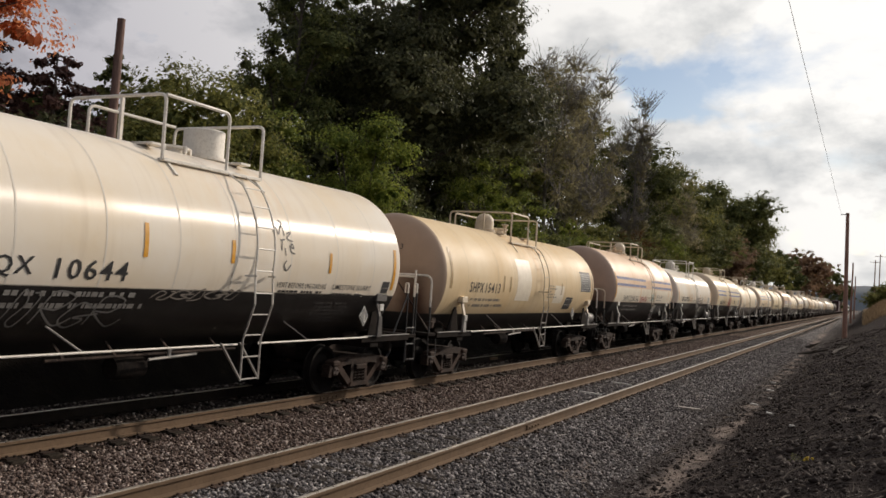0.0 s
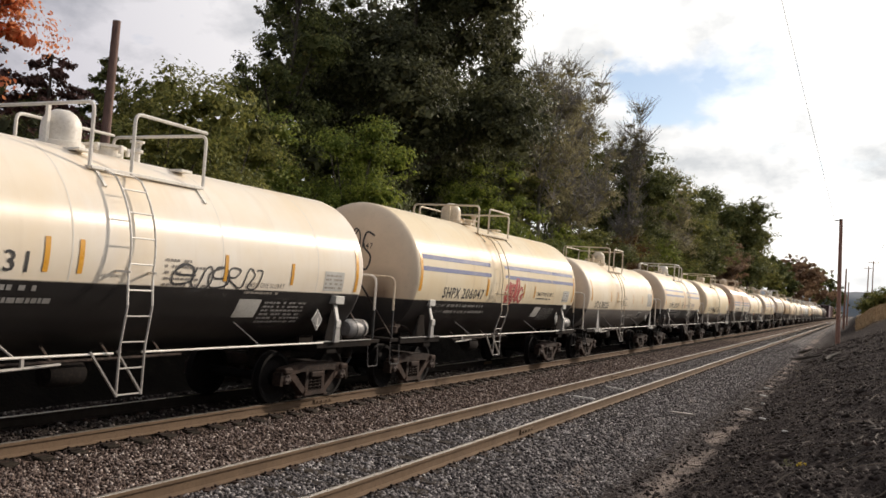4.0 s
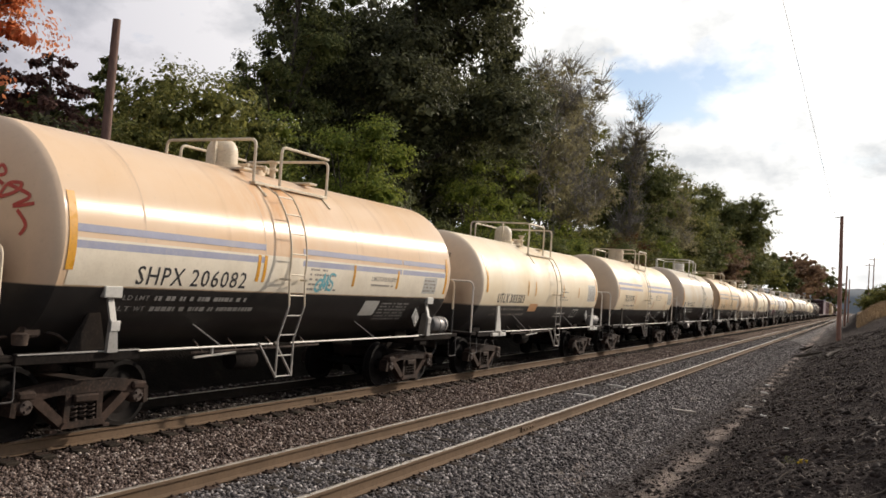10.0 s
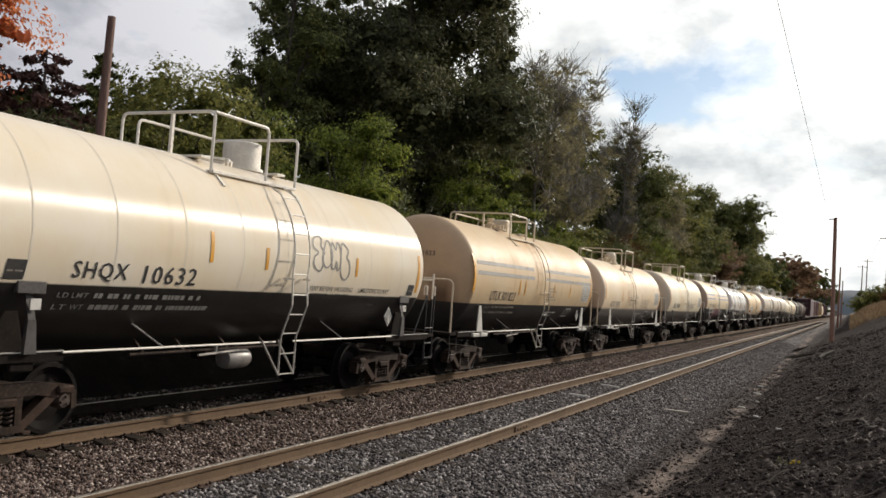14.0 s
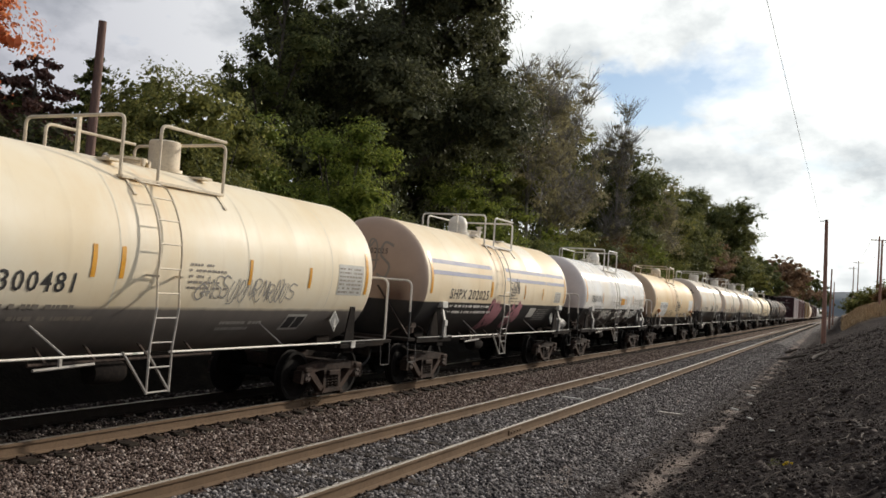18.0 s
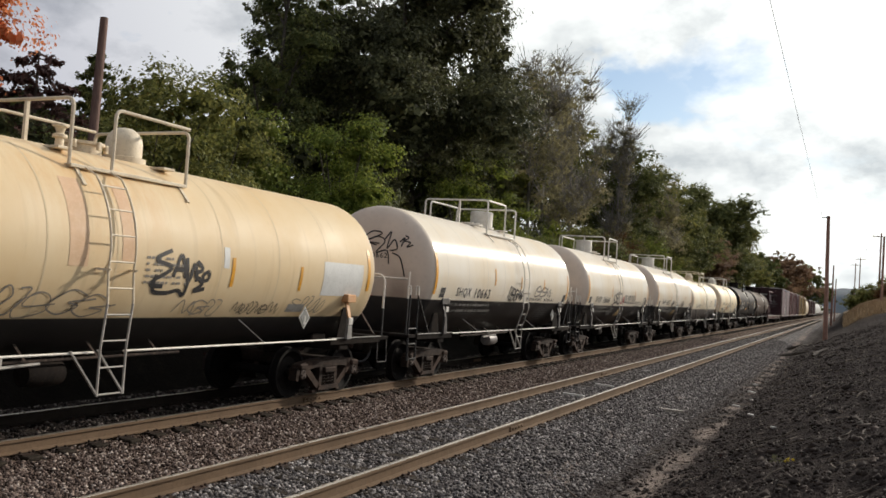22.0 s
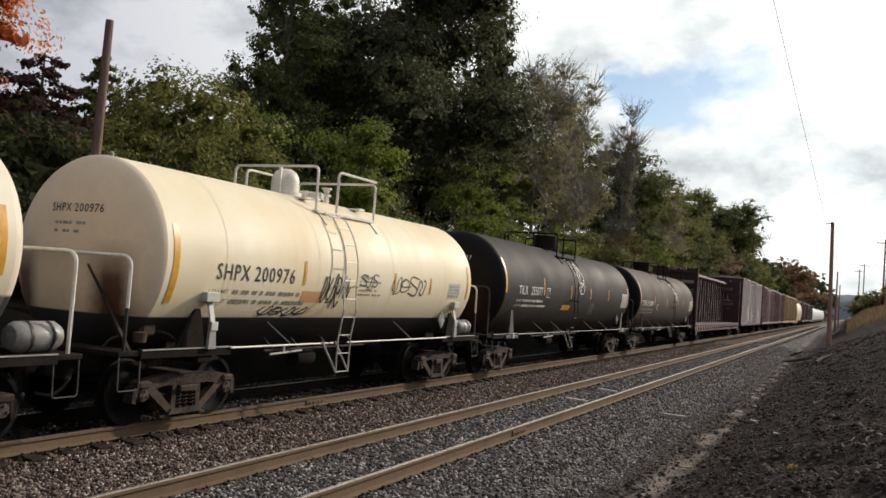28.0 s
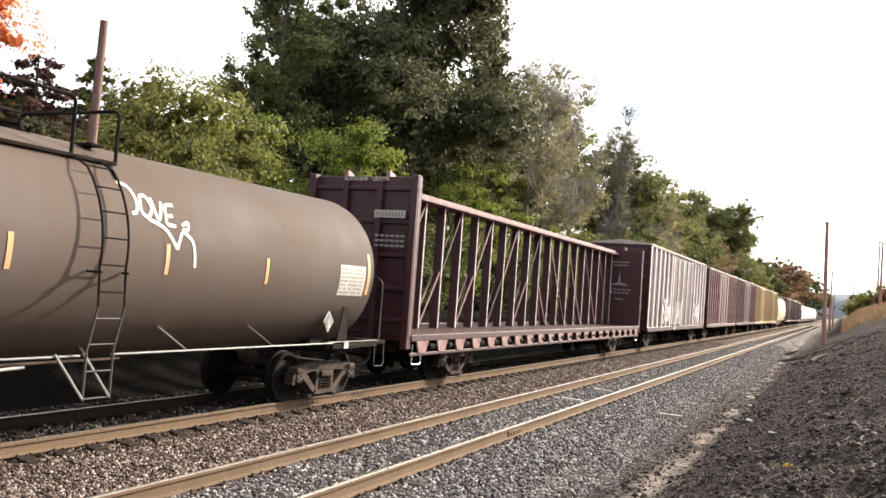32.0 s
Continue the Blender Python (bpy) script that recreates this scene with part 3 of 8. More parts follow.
def off_rails(x, y):
    ok = np.ones(len(x), bool)
    for c in (NEAR_X, TRAIN_X):
        for sgn in (-1, 1):
            ok &= np.abs(x - (c + sgn * 0.7525)) > 0.09
    return ok


def clear_ties(x, y):
    """Leaves dark hollows over the tie ends outside the train's near rail."""
    k = np.abs((y - 5.0 + 0.2675) % 0.535 - 0.2675)
    row = np.floor((y - 5.0 + 0.2675) / 0.535)
    hollow = (k < 0.09 + 0.03 * np.sin(x * 23 + row)) & (x > TRAIN_X + 0.84) & (x < TRAIN_X + 1.04 + 0.13 * np.sin(row * 2.7))
    return off_rails(x, y) & ~hollow


scatter_stones("ballast", "loose grey crushed stone ballast round the near track", 60000, (-7.0, -3.15), (4.6, 70.0), 0.030, M_STONE, 3, 2.3, off_rails)
scatter_stones("brown_ballast", "brown crushed stone ballast beside the train's track", 46000, (-9.3, -6.45), (4.6, 65.0), 0.030, M_STONEB, 4, 2.2, clear_ties)
scatter_stones("cinders", "black cinders and small stones on the bank", 38000, (-3.5, 3.8), (6.0, 80.0), 0.022, M_CINDER, 5, 2.1, lambda x, y: (np.abs(x + 2.47 + 0.0125 * (y - 14)) > 0.13) | (np.sin(x * 91.7 + y * 37.3) > 0.3))
scatter_stones("clods", "dark clods of earth and cinder on the bank", 5500, (-3.0, 4.5), (6.0, 75.0), 0.06, M_CLOD, 6, 1.8, sink=0.0)
scatter_stones("earth_lumps", "large dark lumps of earth on the bank", 1500, (-2.2, 4.5), (6.0, 75.0), 0.12, M_CLOD, 7, 1.6, sink=-0.35)

M_RAILRUST = worn_paint("rail_rust", (0.165, 0.112, 0.072), (0.075, 0.052, 0.036), 0.5, 0.85, 0.0, 0.15)
# dark stones carry the shade under the train in their colour
scatter_stones("oily_ballast", "stones between and behind the train's rails, coloured black for the shade there", 16000, (-12.6, -9.3), (6.5, 45.0), 0.034, M_CINDER, 8, 1.7, off_rails)

# rail colour darkened to stand for the shade beneath the cars
M_RAILSHADE = worn_paint("shaded_rail", (0.022, 0.016, 0.012), (0.010, 0.008, 0.007), 0.5, 0.8, 0.0, 0.15)
M_RAILTOP = worn_paint("rail_top", (0.62, 0.57, 0.50), (0.34, 0.26, 0.2), 0.25, 0.30, 0.85)
k_ = Nodes("tie_wood")
p_ = k_.coord("Object", (0.6, 9, 9), offset=None)
n_ = k_.noise(p_, 3.0, 6, 0.7)
k_.bump(n_, 0.6, 0.02)
M_TIE = k_.finish(k_.ramp(k_.math("ADD", n_, k_.math("MULTIPLY", k_.random(), 0.2)), [(0.35, (0.010, 0.008, 0.0065)), (0.75, (0.050, 0.040, 0.031))]), 0.95, 0.0, 0.1)


def build_track(name, cx, label, tie_y0, tie_n, seed):
    rng = random.Random(seed)
    track = tagged(new(name), label, "railway track", "tracks", "structure")
    track.location = (cx, 0, 0)
    prof = [(-0.070, -0.178), (0.070, -0.178), (0.070, -0.166), (0.012, -0.148), (0.010, -0.050), (0.036, -0.040), (0.037, -0.010), (0.030, -0.003), (-0.030, -0.003), (-0.037, -0.010), (-0.036, -0.040), (-0.010, -0.050), (-0.012, -0.148), (-0.070, -0.166)]
    ys = [-420, -100, 0, 20, 60, 150, 400, 1500]
    for sgn in (-1, 1):
        g = Geo()
        for y in ys:
            g.v += [(sgn * 0.7525 + a, y, b) for a, b in prof]
        n = len(prof)
        for j in range(len(ys) - 1):
            g.f += [(j * n + i, j * n + (i + 1) % n, (j + 1) * n + (i + 1) % n, (j + 1) * n + i) for i in range(n)]
        # the train's far rail gets the shade-darkened colour
        rail = part("rail", g, M_RAILSHADE if cx < -8 and sgn < 0 else M_RAILRUST, track, "rusty steel rail with a polished top", sharp=30)
        top = Geo()
        for y in ys:
            top.v += [(sgn * 0.7525 - 0.031, y, -0.0035), (sgn * 0.7525 - 0.024, y, 0.0), (sgn * 0.7525 + 0.024, y, 0.0), (sgn * 0.7525 + 0.031, y, -0.0035)]
        for j in range(len(ys) - 1):
            top.f += [(j * 4 + i, j * 4 + i + 1, j * 4 + i + 5, j * 4 + i + 4) for i in range(3)]
        part("running_surface", top, M_RAILTOP, rail, "polished steel running surface")
    tie_mesh = shared("tie/%s" % name, lambda: Geo().box((0, 0, -0.09), (2.6 if cx > -8 else 2.14, 0.225, 0.18), 0.015), M_TIE)
    spikes = Geo()
    far = Geo()
    for i in range(tie_n * 3):
        y = tie_y0 + i * 0.535 + rng.uniform(-0.02, 0.02)
        dz = rng.uniform(-0.012, 0.008)
        if i < tie_n:
            part("tie", tie_mesh, M_TIE, track, at=pose(rng.uniform(-0.04, 0.04), y, -0.19 + dz, 0, 0, rng.uniform(-1.2, 1.2)))
        else:
            far.box((0, y, -0.285), (2.6, 0.22, 0.18))
        if i < 130:
            for sgn in (-1, 1):
                cx2 = sgn * 0.7525
                spikes.box((cx2, y, -0.182), (0.36, 0.19, 0.016))
                for a in (-0.095, 0.095):
                    spikes.box((cx2 + a, y + rng.uniform(-0.07, -0.03), -0.165), (0.034, 0.028, 0.034), 0.006)
                    spikes.box((cx2 + a * 1.25, y + rng.uniform(0.03, 0.07), -0.168), (0.034, 0.028, 0.032), 0.006)
                if i % 2:
                    spikes.box((cx2, y + 0.15, -0.176), (0.18, 0.03, 0.036), 0.008)
    tagged(part("fastenings", spikes, M_TRUCK, track, "rusty tie plates, spikes and rail anchors"), kind="stuff")
    tagged(part("far_ties", far, M_TIE, track, "wooden ties sunk in the ballast"), kind="stuff")
    joints = Geo()
    for y, sgn in ((14.2, 1), (26.1, -1), (38.0, 1)):
        for a in (-1, 1):
            joints.box((sgn * 0.7525 + a * 0.022, y, -0.098), (0.024, 0.62, 0.085), 0.006)
            for b in (-0.22, -0.08, 0.08, 0.22):
                joints.box((sgn * 0.7525 + a * 0.042, y + b, -0.098), (0.026, 0.032, 0.032), 0.006)
    part("joint_bars", joints, M_RAILRUST, track, "bolted rail joint bars")
    return track


build_track("near_track", NEAR_X, "empty railway track with rusty rails in grey ballast", 4.0, 140, 11)
build_track("train_track", TRAIN_X, "railway track under the train with brown ballast", 5.0, 130, 12)


# ---------------------------------------------------------------- lettering
def letter_meshes(words):
    """Flat letter shapes for all words in one go: unit width and unit height."""
    obs = []
    for w in words:
        c = bpy.data.curves.new("lettering", "FONT")
        c.body, c.size, c.resolution_u, c.offset = w, 1.0, 2, 0.006
        c.space_character = 1.16
        obs.append(new("lettering", c))
    dg = bpy.context.evaluated_depsgraph_get()
    dg.update()
    out = {}
    for w, ob in zip(words, obs):
        me = bpy.data.meshes.new_from_object(ob.evaluated_get(dg))
        bm = bmesh.new()
        bm.from_mesh(me)
        ys = [p.co.y for p in bm.verts]
        for q in (0.2, 0.4, 0.6, 0.8):
            bmesh.ops.bisect_plane(bm, geom=bm.verts[:] + bm.edges[:] + bm.faces[:], plane_co=(0, min(ys) + (max(ys) - min(ys)) * q, 0), plane_no=(0, 1, 0))
        bm.to_mesh(me)
        bm.free()
        v = np.zeros(len(me.vertices) * 3)
        me.vertices.foreach_get("co", v)
        v = v.reshape(-1, 3)
        lo, hi = v.min(0), v.max(0)
        v = (v - lo) / np.maximum(hi - lo, 1e-6)
        out[w] = (v, [tuple(p.vertices) for p in me.polygons])
        curve = ob.data
        bpy.data.objects.remove(ob)
        bpy.data.curves.remove(curve)
        bpy.data.meshes.remove(me)
    return out


R_TANK, Z_TANK = 1.46, 2.40


def head_bulge(x, z, depth, r=R_TANK, zc=Z_TANK):
    q = min(1.0, math.hypot(x, z - zc) / r)
    return depth * (1 - q ** 3.2) ** 0.5


def words_of(mark, gap=0.7):
    """The line's words, each with the share of the line that it takes."""
    words = mark.split()
    size = [len(w) * (1.08 if w.isalpha() else 1.0) for w in words]
    total = sum(size) + gap * (len(words) - 1)
    out, at = [], 0.0
    for w, n in zip(words, size):
        out.append((w, at / total, (at + n) / total))
        at += n + gap
    return out


# abstract sprayed shapes in a unit box: hooks, loops, zigzags and bars
SPRAY_STROKES = [
    [[(0.9, 0.9), (0.3, 1.0), (0.1, 0.7), (0.8, 0.4), (0.7, 0.0), (0.0, 0.1)]],
    [[(0.5, 1.0), (0.0, 0.6), (0.2, 0.0), (0.9, 0.2), (0.8, 0.9), (0.3, 1.0), (0.2, 0.5), (1.1, 0.5)]],
    [[(0.1, 0.1), (0.3, 1.0), (0.6, 0.7), (0.4, 0.1), (0.8, 0.0), (1.0, 0.9), (0.7, 1.0)]],
    [[(0.0, 0.2), (0.3, 1.1), (0.6, 0.2), (0.9, 1.0), (1.1, 0.1), (1.3, 0.6)]],
    [[(0.1, -0.1), (0.15, 1.0), (0.8, 0.9), (0.6, 0.45), (0.1, 0.5), (0.9, -0.1), (1.2, 0.1)]],
    [[(0.9, 0.8), (0.4, 1.0), (0.0, 0.4), (0.5, 0.0), (0.9, 0.3), (0.5, 0.45), (1.2, 0.6)]],
    [[(0.2, 0.9), (0.0, 0.3), (0.4, 0.0), (0.6, 0.8), (0.8, 1.0), (0.9, 0.3), (0.7, -0.1), (0.2, -0.15)]]]


# sprayed tags drawn stroke by stroke in a unit box
TAGS = {
    "fan": [[(0, 1), (.15, .98), (.3, .93), (.35, .8), (.28, .6), (.22, .45), (.27, .3), (.4, .12), (.55, .02), (.75, .03), (.88, .15), (.92, .3), (.85, .42)],
            [(0, 1), (.12, .85), (.2, .7), (.22, .6), (.28, .55), (.27, .45)], [(.35, .9), (.45, .92), (.5, .8), (.42, .55), (.45, .4), (.55, .3)],
            [(.5, .88), (.62, .87), (.66, .72), (.58, .5), (.62, .35)], [(.66, .8), (.78, .75), (.88, .58), (1, .48), (.9, .42), (.8, .3), (.6, .35), (.5, .2), (.56, .08)], [(.5, .2), (.7, .25), (.8, .35)]],
    "drop": [[(0, .98), (.12, .95), (.18, .8), (.15, .65), (.08, .62)], [(.25, .85), (.22, .68), (.3, .6), (.38, .72), (.33, .86), (.25, .85)], [(.4, .85), (.45, .58), (.55, .82)],
             [(.72, .8), (.6, .78), (.58, .66), (.68, .66)], [(.58, .66), (.57, .55), (.7, .53)], [(.8, .55), (.9, .6), (.88, .5), (.8, .48), (.95, .35), (1, .02)], [(.3, .58), (.5, .5), (.6, .4), (.7, .25), (.72, .3), (.78, .45)]],
    "bubble": [[(.2, .95), (.05, .9), (.02, .72), (.15, .6), (.05, .5), (.05, .32), (.2, .2), (.28, .35), (.25, .5), (.3, .62), (.22, .75), (.25, .88), (.2, .95)], [(.35, .85), (.27, .6), (.3, .35), (.4, .3), (.5, .45), (.48, .75), (.4, .88), (.35, .85)],
               [(.5, .3), (.48, .7), (.52, .85), (.6, .7), (.66, .87), (.74, .7), (.72, .35), (.66, .25), (.62, .45), (.58, .28), (.5, .3)], [(.9, .8), (.78, .85), (.74, .5), (.76, .2), (.9, .05), (1, .2), (.98, .45), (.9, .55), (.95, .7), (.9, .8)]],
    "two_rows": [[(0, .65), (.05, .8), (.15, .95), (.22, .85), (.1, .75), (.15, .62)], [(.25, .7), (.3, .85), (.36, .72), (.28, .68), (.35, .6)], [(.38, .75), (.45, .9), (.52, .78), (.42, .72), (.52, .62)], [(.53, .72), (.6, .88), (.66, .76), (.56, .7), (.66, .6)],
                 [(.28, .4), (.4, .6), (.45, .4)], [(.6, .3), (.7, .6), (.85, .62), (.8, .5), (.65, .42)], [(.72, .6), (.95, .45), (.8, .3), (1, .35)], [(.85, .25), (.95, .05), (.9, -.1)]],
    "hooks": [[(.02, .8), (.2, .97), (.38, .92), (.1, .75), (.35, .7)], [(0, .68), (.3, .85), (.45, .75), (.3, .5), (.5, .55), (.55, .25)], [(.45, .8), (.55, .97), (.5, .6), (.62, .8), (.68, .6), (.55, .55)], [(.6, .5), (.75, .4), (.85, 0)],
              [(.72, .75), (.8, .85), (.75, .65)], [(.8, .9), (.86, .85), (.8, .78), (.9, .75), (.85, .65), (.95, .7)], [(-.15, .6), (.05, .72), (.3, .66)]],
    "row": [[(.02, .25), (.12, .75)], [(0, .6), (.15, .4)], [(.08, .85), (.06, .15)], [(.34, .8), (.2, .75), (.2, .25), (.34, .2)], [(.38, .1), (.4, .8), (.5, .75), (.46, .5), (.4, .48), (.55, .1)],
            [(.56, .15), (.58, .85), (.66, .3), (.7, .9)], [(.72, .1), (.75, .8), (.8, .35), (.84, .85), (.86, .1)], [(1, .8), (.9, .75), (.92, .5), (1.0, .35), (.9, .12)], [(1.04, .3), (1.08, .32)], [(.22, .1), (.3, .9), (.36, .1), (.42, .95)], [(.5, .2), (.62, .9), (.6, .05), (.76, .7)], [(.8, .15), (.9, 1.0), (.96, .2)]],
    "jag": [[(.28, 1), (.02, .78), (.3, .62), (.04, .34), (.0, .22), (.2, .2)], [(.05, .45), (.05, .1), (.3, .06), (.48, .12), (.6, .0), (.62, .3)], [(.34, .42), (.45, .92), (.56, .4)], [(.36, .6), (.56, .58)], [(.55, .86), (.62, .3), (.7, .74), (.78, .34)],
            [(.74, .8), (.86, .62), (.72, .5), (.9, .3), (.76, .12), (.96, .18)], [(.88, .5), (.98, .58), (1, .42), (.9, .36), (.88, .5)]],
    "square": [[(0, 0), (1, 0)], [(1, 0), (1, 1)], [(1, 1), (0, 1)], [(0, 1), (0, 0)], [(.3, .25), (.7, .25)], [(.3, .7), (.7, .7)], [(.5, .25), (.5, .7)]],
    "frame": [[(0, 0), (1, 0)], [(1, 0), (1, 1)], [(1, 1), (0, 1)], [(0, 1), (0, 0)]],
    "stack": [[(0, .75), (.15, .85), (.25, .72), (.4, .9), (.5, .7)], [(.3, 1), (.45, .95), (.35, .85)], [(.6, .75), (.8, .78), (.6, .65), (.85, .6)], [(.3, .6), (.5, .62), (.4, .6), (.35, .4)], [(.5, .45), (.55, .3)],
              [(.7, .5), (.9, .45), (.8, .55), (.75, .4), (.95, .35)], [(.6, .2), (.5, .1), (.65, 0), (.8, .12)]]}


class Decals:
    """Flat paint on a tank: side lettering, bars, stripes and sprayed strokes."""

    def __init__(self, r=R_TANK, zc=Z_TANK, y0=-1.0, depth=0.40):
        self.r, self.zc, self.y0, self.depth = r, zc, y0, depth

    def side(self, y, z, off=0.007):
        s = max(-1.0, min(1.0, (z - self.zc) / self.r))
        a = math.asin(s)
        return ((self.r + off) * math.cos(a), y, self.zc + (self.r + off) * math.sin(a))

    def front(self, x, z, off=0.012):
        return (x, self.y0 - head_bulge(x, z, self.depth, self.r, self.zc) - off, z)

    def text(self, word, y0, y1, z0, z1, side=True):
        v, f = LETTERS[word]
        g = Geo()
        put = self.side if side else self.front
        # letters are cut into level bands so that they lie on the curve
        g.add([put(y0 + (y1 - y0) * p[0], z0 + (z1 - z0) * p[1], 0.0062) for p in v], f)
        return g

    def patch(self, y0, y1, z0, z1, side=True, off=0.005, n=6, m=2, slant=0.0):
        g = Geo()
        put = self.side if side else self.front
        for j in range(n + 1):
            z = z0 + (z1 - z0) * j / n
            for i in range(m + 1):
                g.v.append(put(y0 + (y1 - y0) * i / m + slant * j / n, z, off))
        g.f = [(j * (m + 1) + i, j * (m + 1) + i + 1, (j + 1) * (m + 1) + i + 1, (j + 1) * (m + 1) + i) for j in range(n) for i in range(m)]
        return g

    def bars(self, y0, y1, z, h, seed, side=True):
        """A line of unreadable small print as plain bars."""
        rng = random.Random(seed)
        g = Geo()
        y = y0
        while y < y1 - 0.05:
            w = min(rng.uniform(0.03, 0.11), y1 - y)
            q = self.patch(y, y + w, z, z + h, side, 0.006, 1, 1)
            g.add(q.v, q.f)
            y += w + rng.choice((0.018, 0.02, 0.024, 0.09))
        return g

    def stroke(self, g, knots, w, put):
        """One sprayed line of width w through the knots, laid on the shell."""
        pts = []
        for k in range(len(knots) - 1):
            p0, p1, p2, p3 = knots[max(0, k - 1)], knots[k], knots[k + 1], knots[min(len(knots) - 1, k + 2)]
            for i in range(7):
                t = i / 7
                pts.append(0.5 * ((2 * p1) + (p2 - p0) * t + (2 * p0 - 5 * p1 + 4 * p2 - p3) * t * t + (3 * p1 - p0 - 3 * p2 + p3) * t ** 3))
        pts.append(knots[-1])
        for p, q in zip(pts, pts[1:]):
            d = (q - p).length or 1
            nu, nw = -(q.y - p.y) / d * w / 2, (q.x - p.x) / d * w / 2
            g.add([put(p.x + nu, p.y + nw, 0.0065), put(p.x - nu, p.y - nw, 0.0065), put(q.x - nu, q.y - nw, 0.0065), put(q.x + nu, q.y + nw, 0.0065)], [(0, 1, 2, 3)])

    def tag(self, name, y0, y1, z0, z1, width, side=True):
        g = Geo()
        for line in TAGS[name]:
            self.stroke(g, [Vector((y0 + (y1 - y0) * u, z0 + (z1 - z0) * v, 0)) for u, v in line], width, self.side if side else self.front)
        return g

    def scrawl(self, y0, y1, z0, z1, seed, width=0.022, loops=7, side=True):
        """Sprayed strokes: rows of rough letter-like curves laid on the shell."""
        rng = random.Random(seed)
        g = Geo()
        put = self.side if side else self.front
        n = max(2, loops // 2)
        lean = rng.uniform(0.05, 0.25)
        for s in range(n):
            a, w0 = y0 + (y1 - y0) * s / n, (y1 - y0) / n * rng.uniform(0.9, 1.35)
            up, sink = rng.uniform(0.75, 1.1), rng.uniform(-0.08, 0.12)
            for shape in SPRAY_STROKES[rng.randrange(len(SPRAY_STROKES))]:
                knots = [Vector((a + w0 * (u + lean * v) + rng.uniform(-0.05, 0.05) * w0, z0 + (z1 - z0) * (sink + v * up + rng.uniform(-0.05, 0.05)), 0)) for u, v in shape]
                self.stroke(g, knots, width * 1.5 * rng.uniform(0.8, 1.2), put)
        return g


# ---------------------------------------------------------------- trucks and running gear
WHEEL_R = 0.457


def side_frame():
    g = Geo()
    x, w = 0.0, 0.16
    top = [(-1.06, 0.40), (-1.08, 0.56), (-0.94, 0.66), (-0.45, 0.72), (0.45, 0.72), (0.94, 0.66), (1.08, 0.56), (1.06, 0.40), (0.86, 0.50), (0.48, 0.56), (-0.48, 0.56), (-0.86, 0.50)]
    g.prism(top, x, 0, w)
    for s in (-1, 1):
        g.prism([(s * 0.80, 0.50), (s * 0.66, 0.55), (s * 0.26, 0.22), (s * 0.34, 0.14)][::s], x, 0, w * 0.85)
        g.prism([(s * 0.30, 0.56), (s * 0.20, 0.56), (s * 0.22, 0.20), (s * 0.31, 0.20)][::s], x, 0, w * 0.9)
    g.prism([(-0.36, 0.13), (0.36, 0.13), (0.31, 0.21), (-0.31, 0.21)], x, 0, w * 1.25)
    g.box((0.05, 0, 0.50), (0.16, 0.40, 0.10), 0.02)
    for s in (-1, 1):
        g.box((0.02, s * 0.90, 0.60), (0.22, 0.26, 0.10), 0.025)
        g.prism([(s * 1.08, 0.58), (s * 1.10, 0.36), (s * 1.02, 0.34), (s * 1.00, 0.58)][::s], x, 0, w * 1.1)
        g.box((0.0, s * 0.42, 0.10), (0.10, 0.12, 0.05), 0.01)
    return g


def spring_group():
    g = Geo()
    pts = []
    for i in range(25):
        a = i / 24 * 2 * math.pi * 4
        pts.append((math.cos(a) * 0.055, math.sin(a) * 0.055, 0.22 + 0.22 * i / 24))
    g.tube(pts, 0.013, 4)
    return g


def wheel_shape():
    g = Geo()
    for s in (-1, 1):
        prof = [(0.09, -0.09), (0.10, -0.02), (0.13, 0.0), (0.30, -0.02), (0.385, 0.03), (0.40, 0.06), (0.455, 0.062), (0.457, -0.055), (0.482, -0.068), (0.482, -0.085), (0.40, -0.085), (0.385, -0.06), (0.30, -0.055), (0.13, -0.08), (0.09, -0.09)]
        n = 26
        for r, h in prof:
            for k in range(n):
                a = 2 * math.pi * k / n
                g.v.append((s * (0.7525 + h), r * math.cos(a), r * math.sin(a)))
        o = len(g.v) - n * len(prof)
        for i in range(len(prof) - 1):
            for k in range(n):
                q = (o + i * n + k, o + i * n + (k + 1) % n, o + (i + 1) * n + (k + 1) % n, o + (i + 1) * n + k)
                g.f.append(q if s > 0 else q[::-1])
    g.tube([(-1.0, 0, 0), (1.0, 0, 0)], 0.085, 12)
    return g


def bearing_cap(s):
    g = Geo().lathe([(0.0, s * 1.11), (0.085, s * 1.105), (0.10, s * 1.06), (0.105, s * 0.94), (0.0, s * 0.94)], "x", 14)
    for k in range(3):
        a = k * 2.094 + 0.4
        g.box((s * 1.115, 0.055 * math.cos(a), 0.055 * math.sin(a)), (0.03, 0.035, 0.035), 0.006)
    return g


WHEELSETS = []


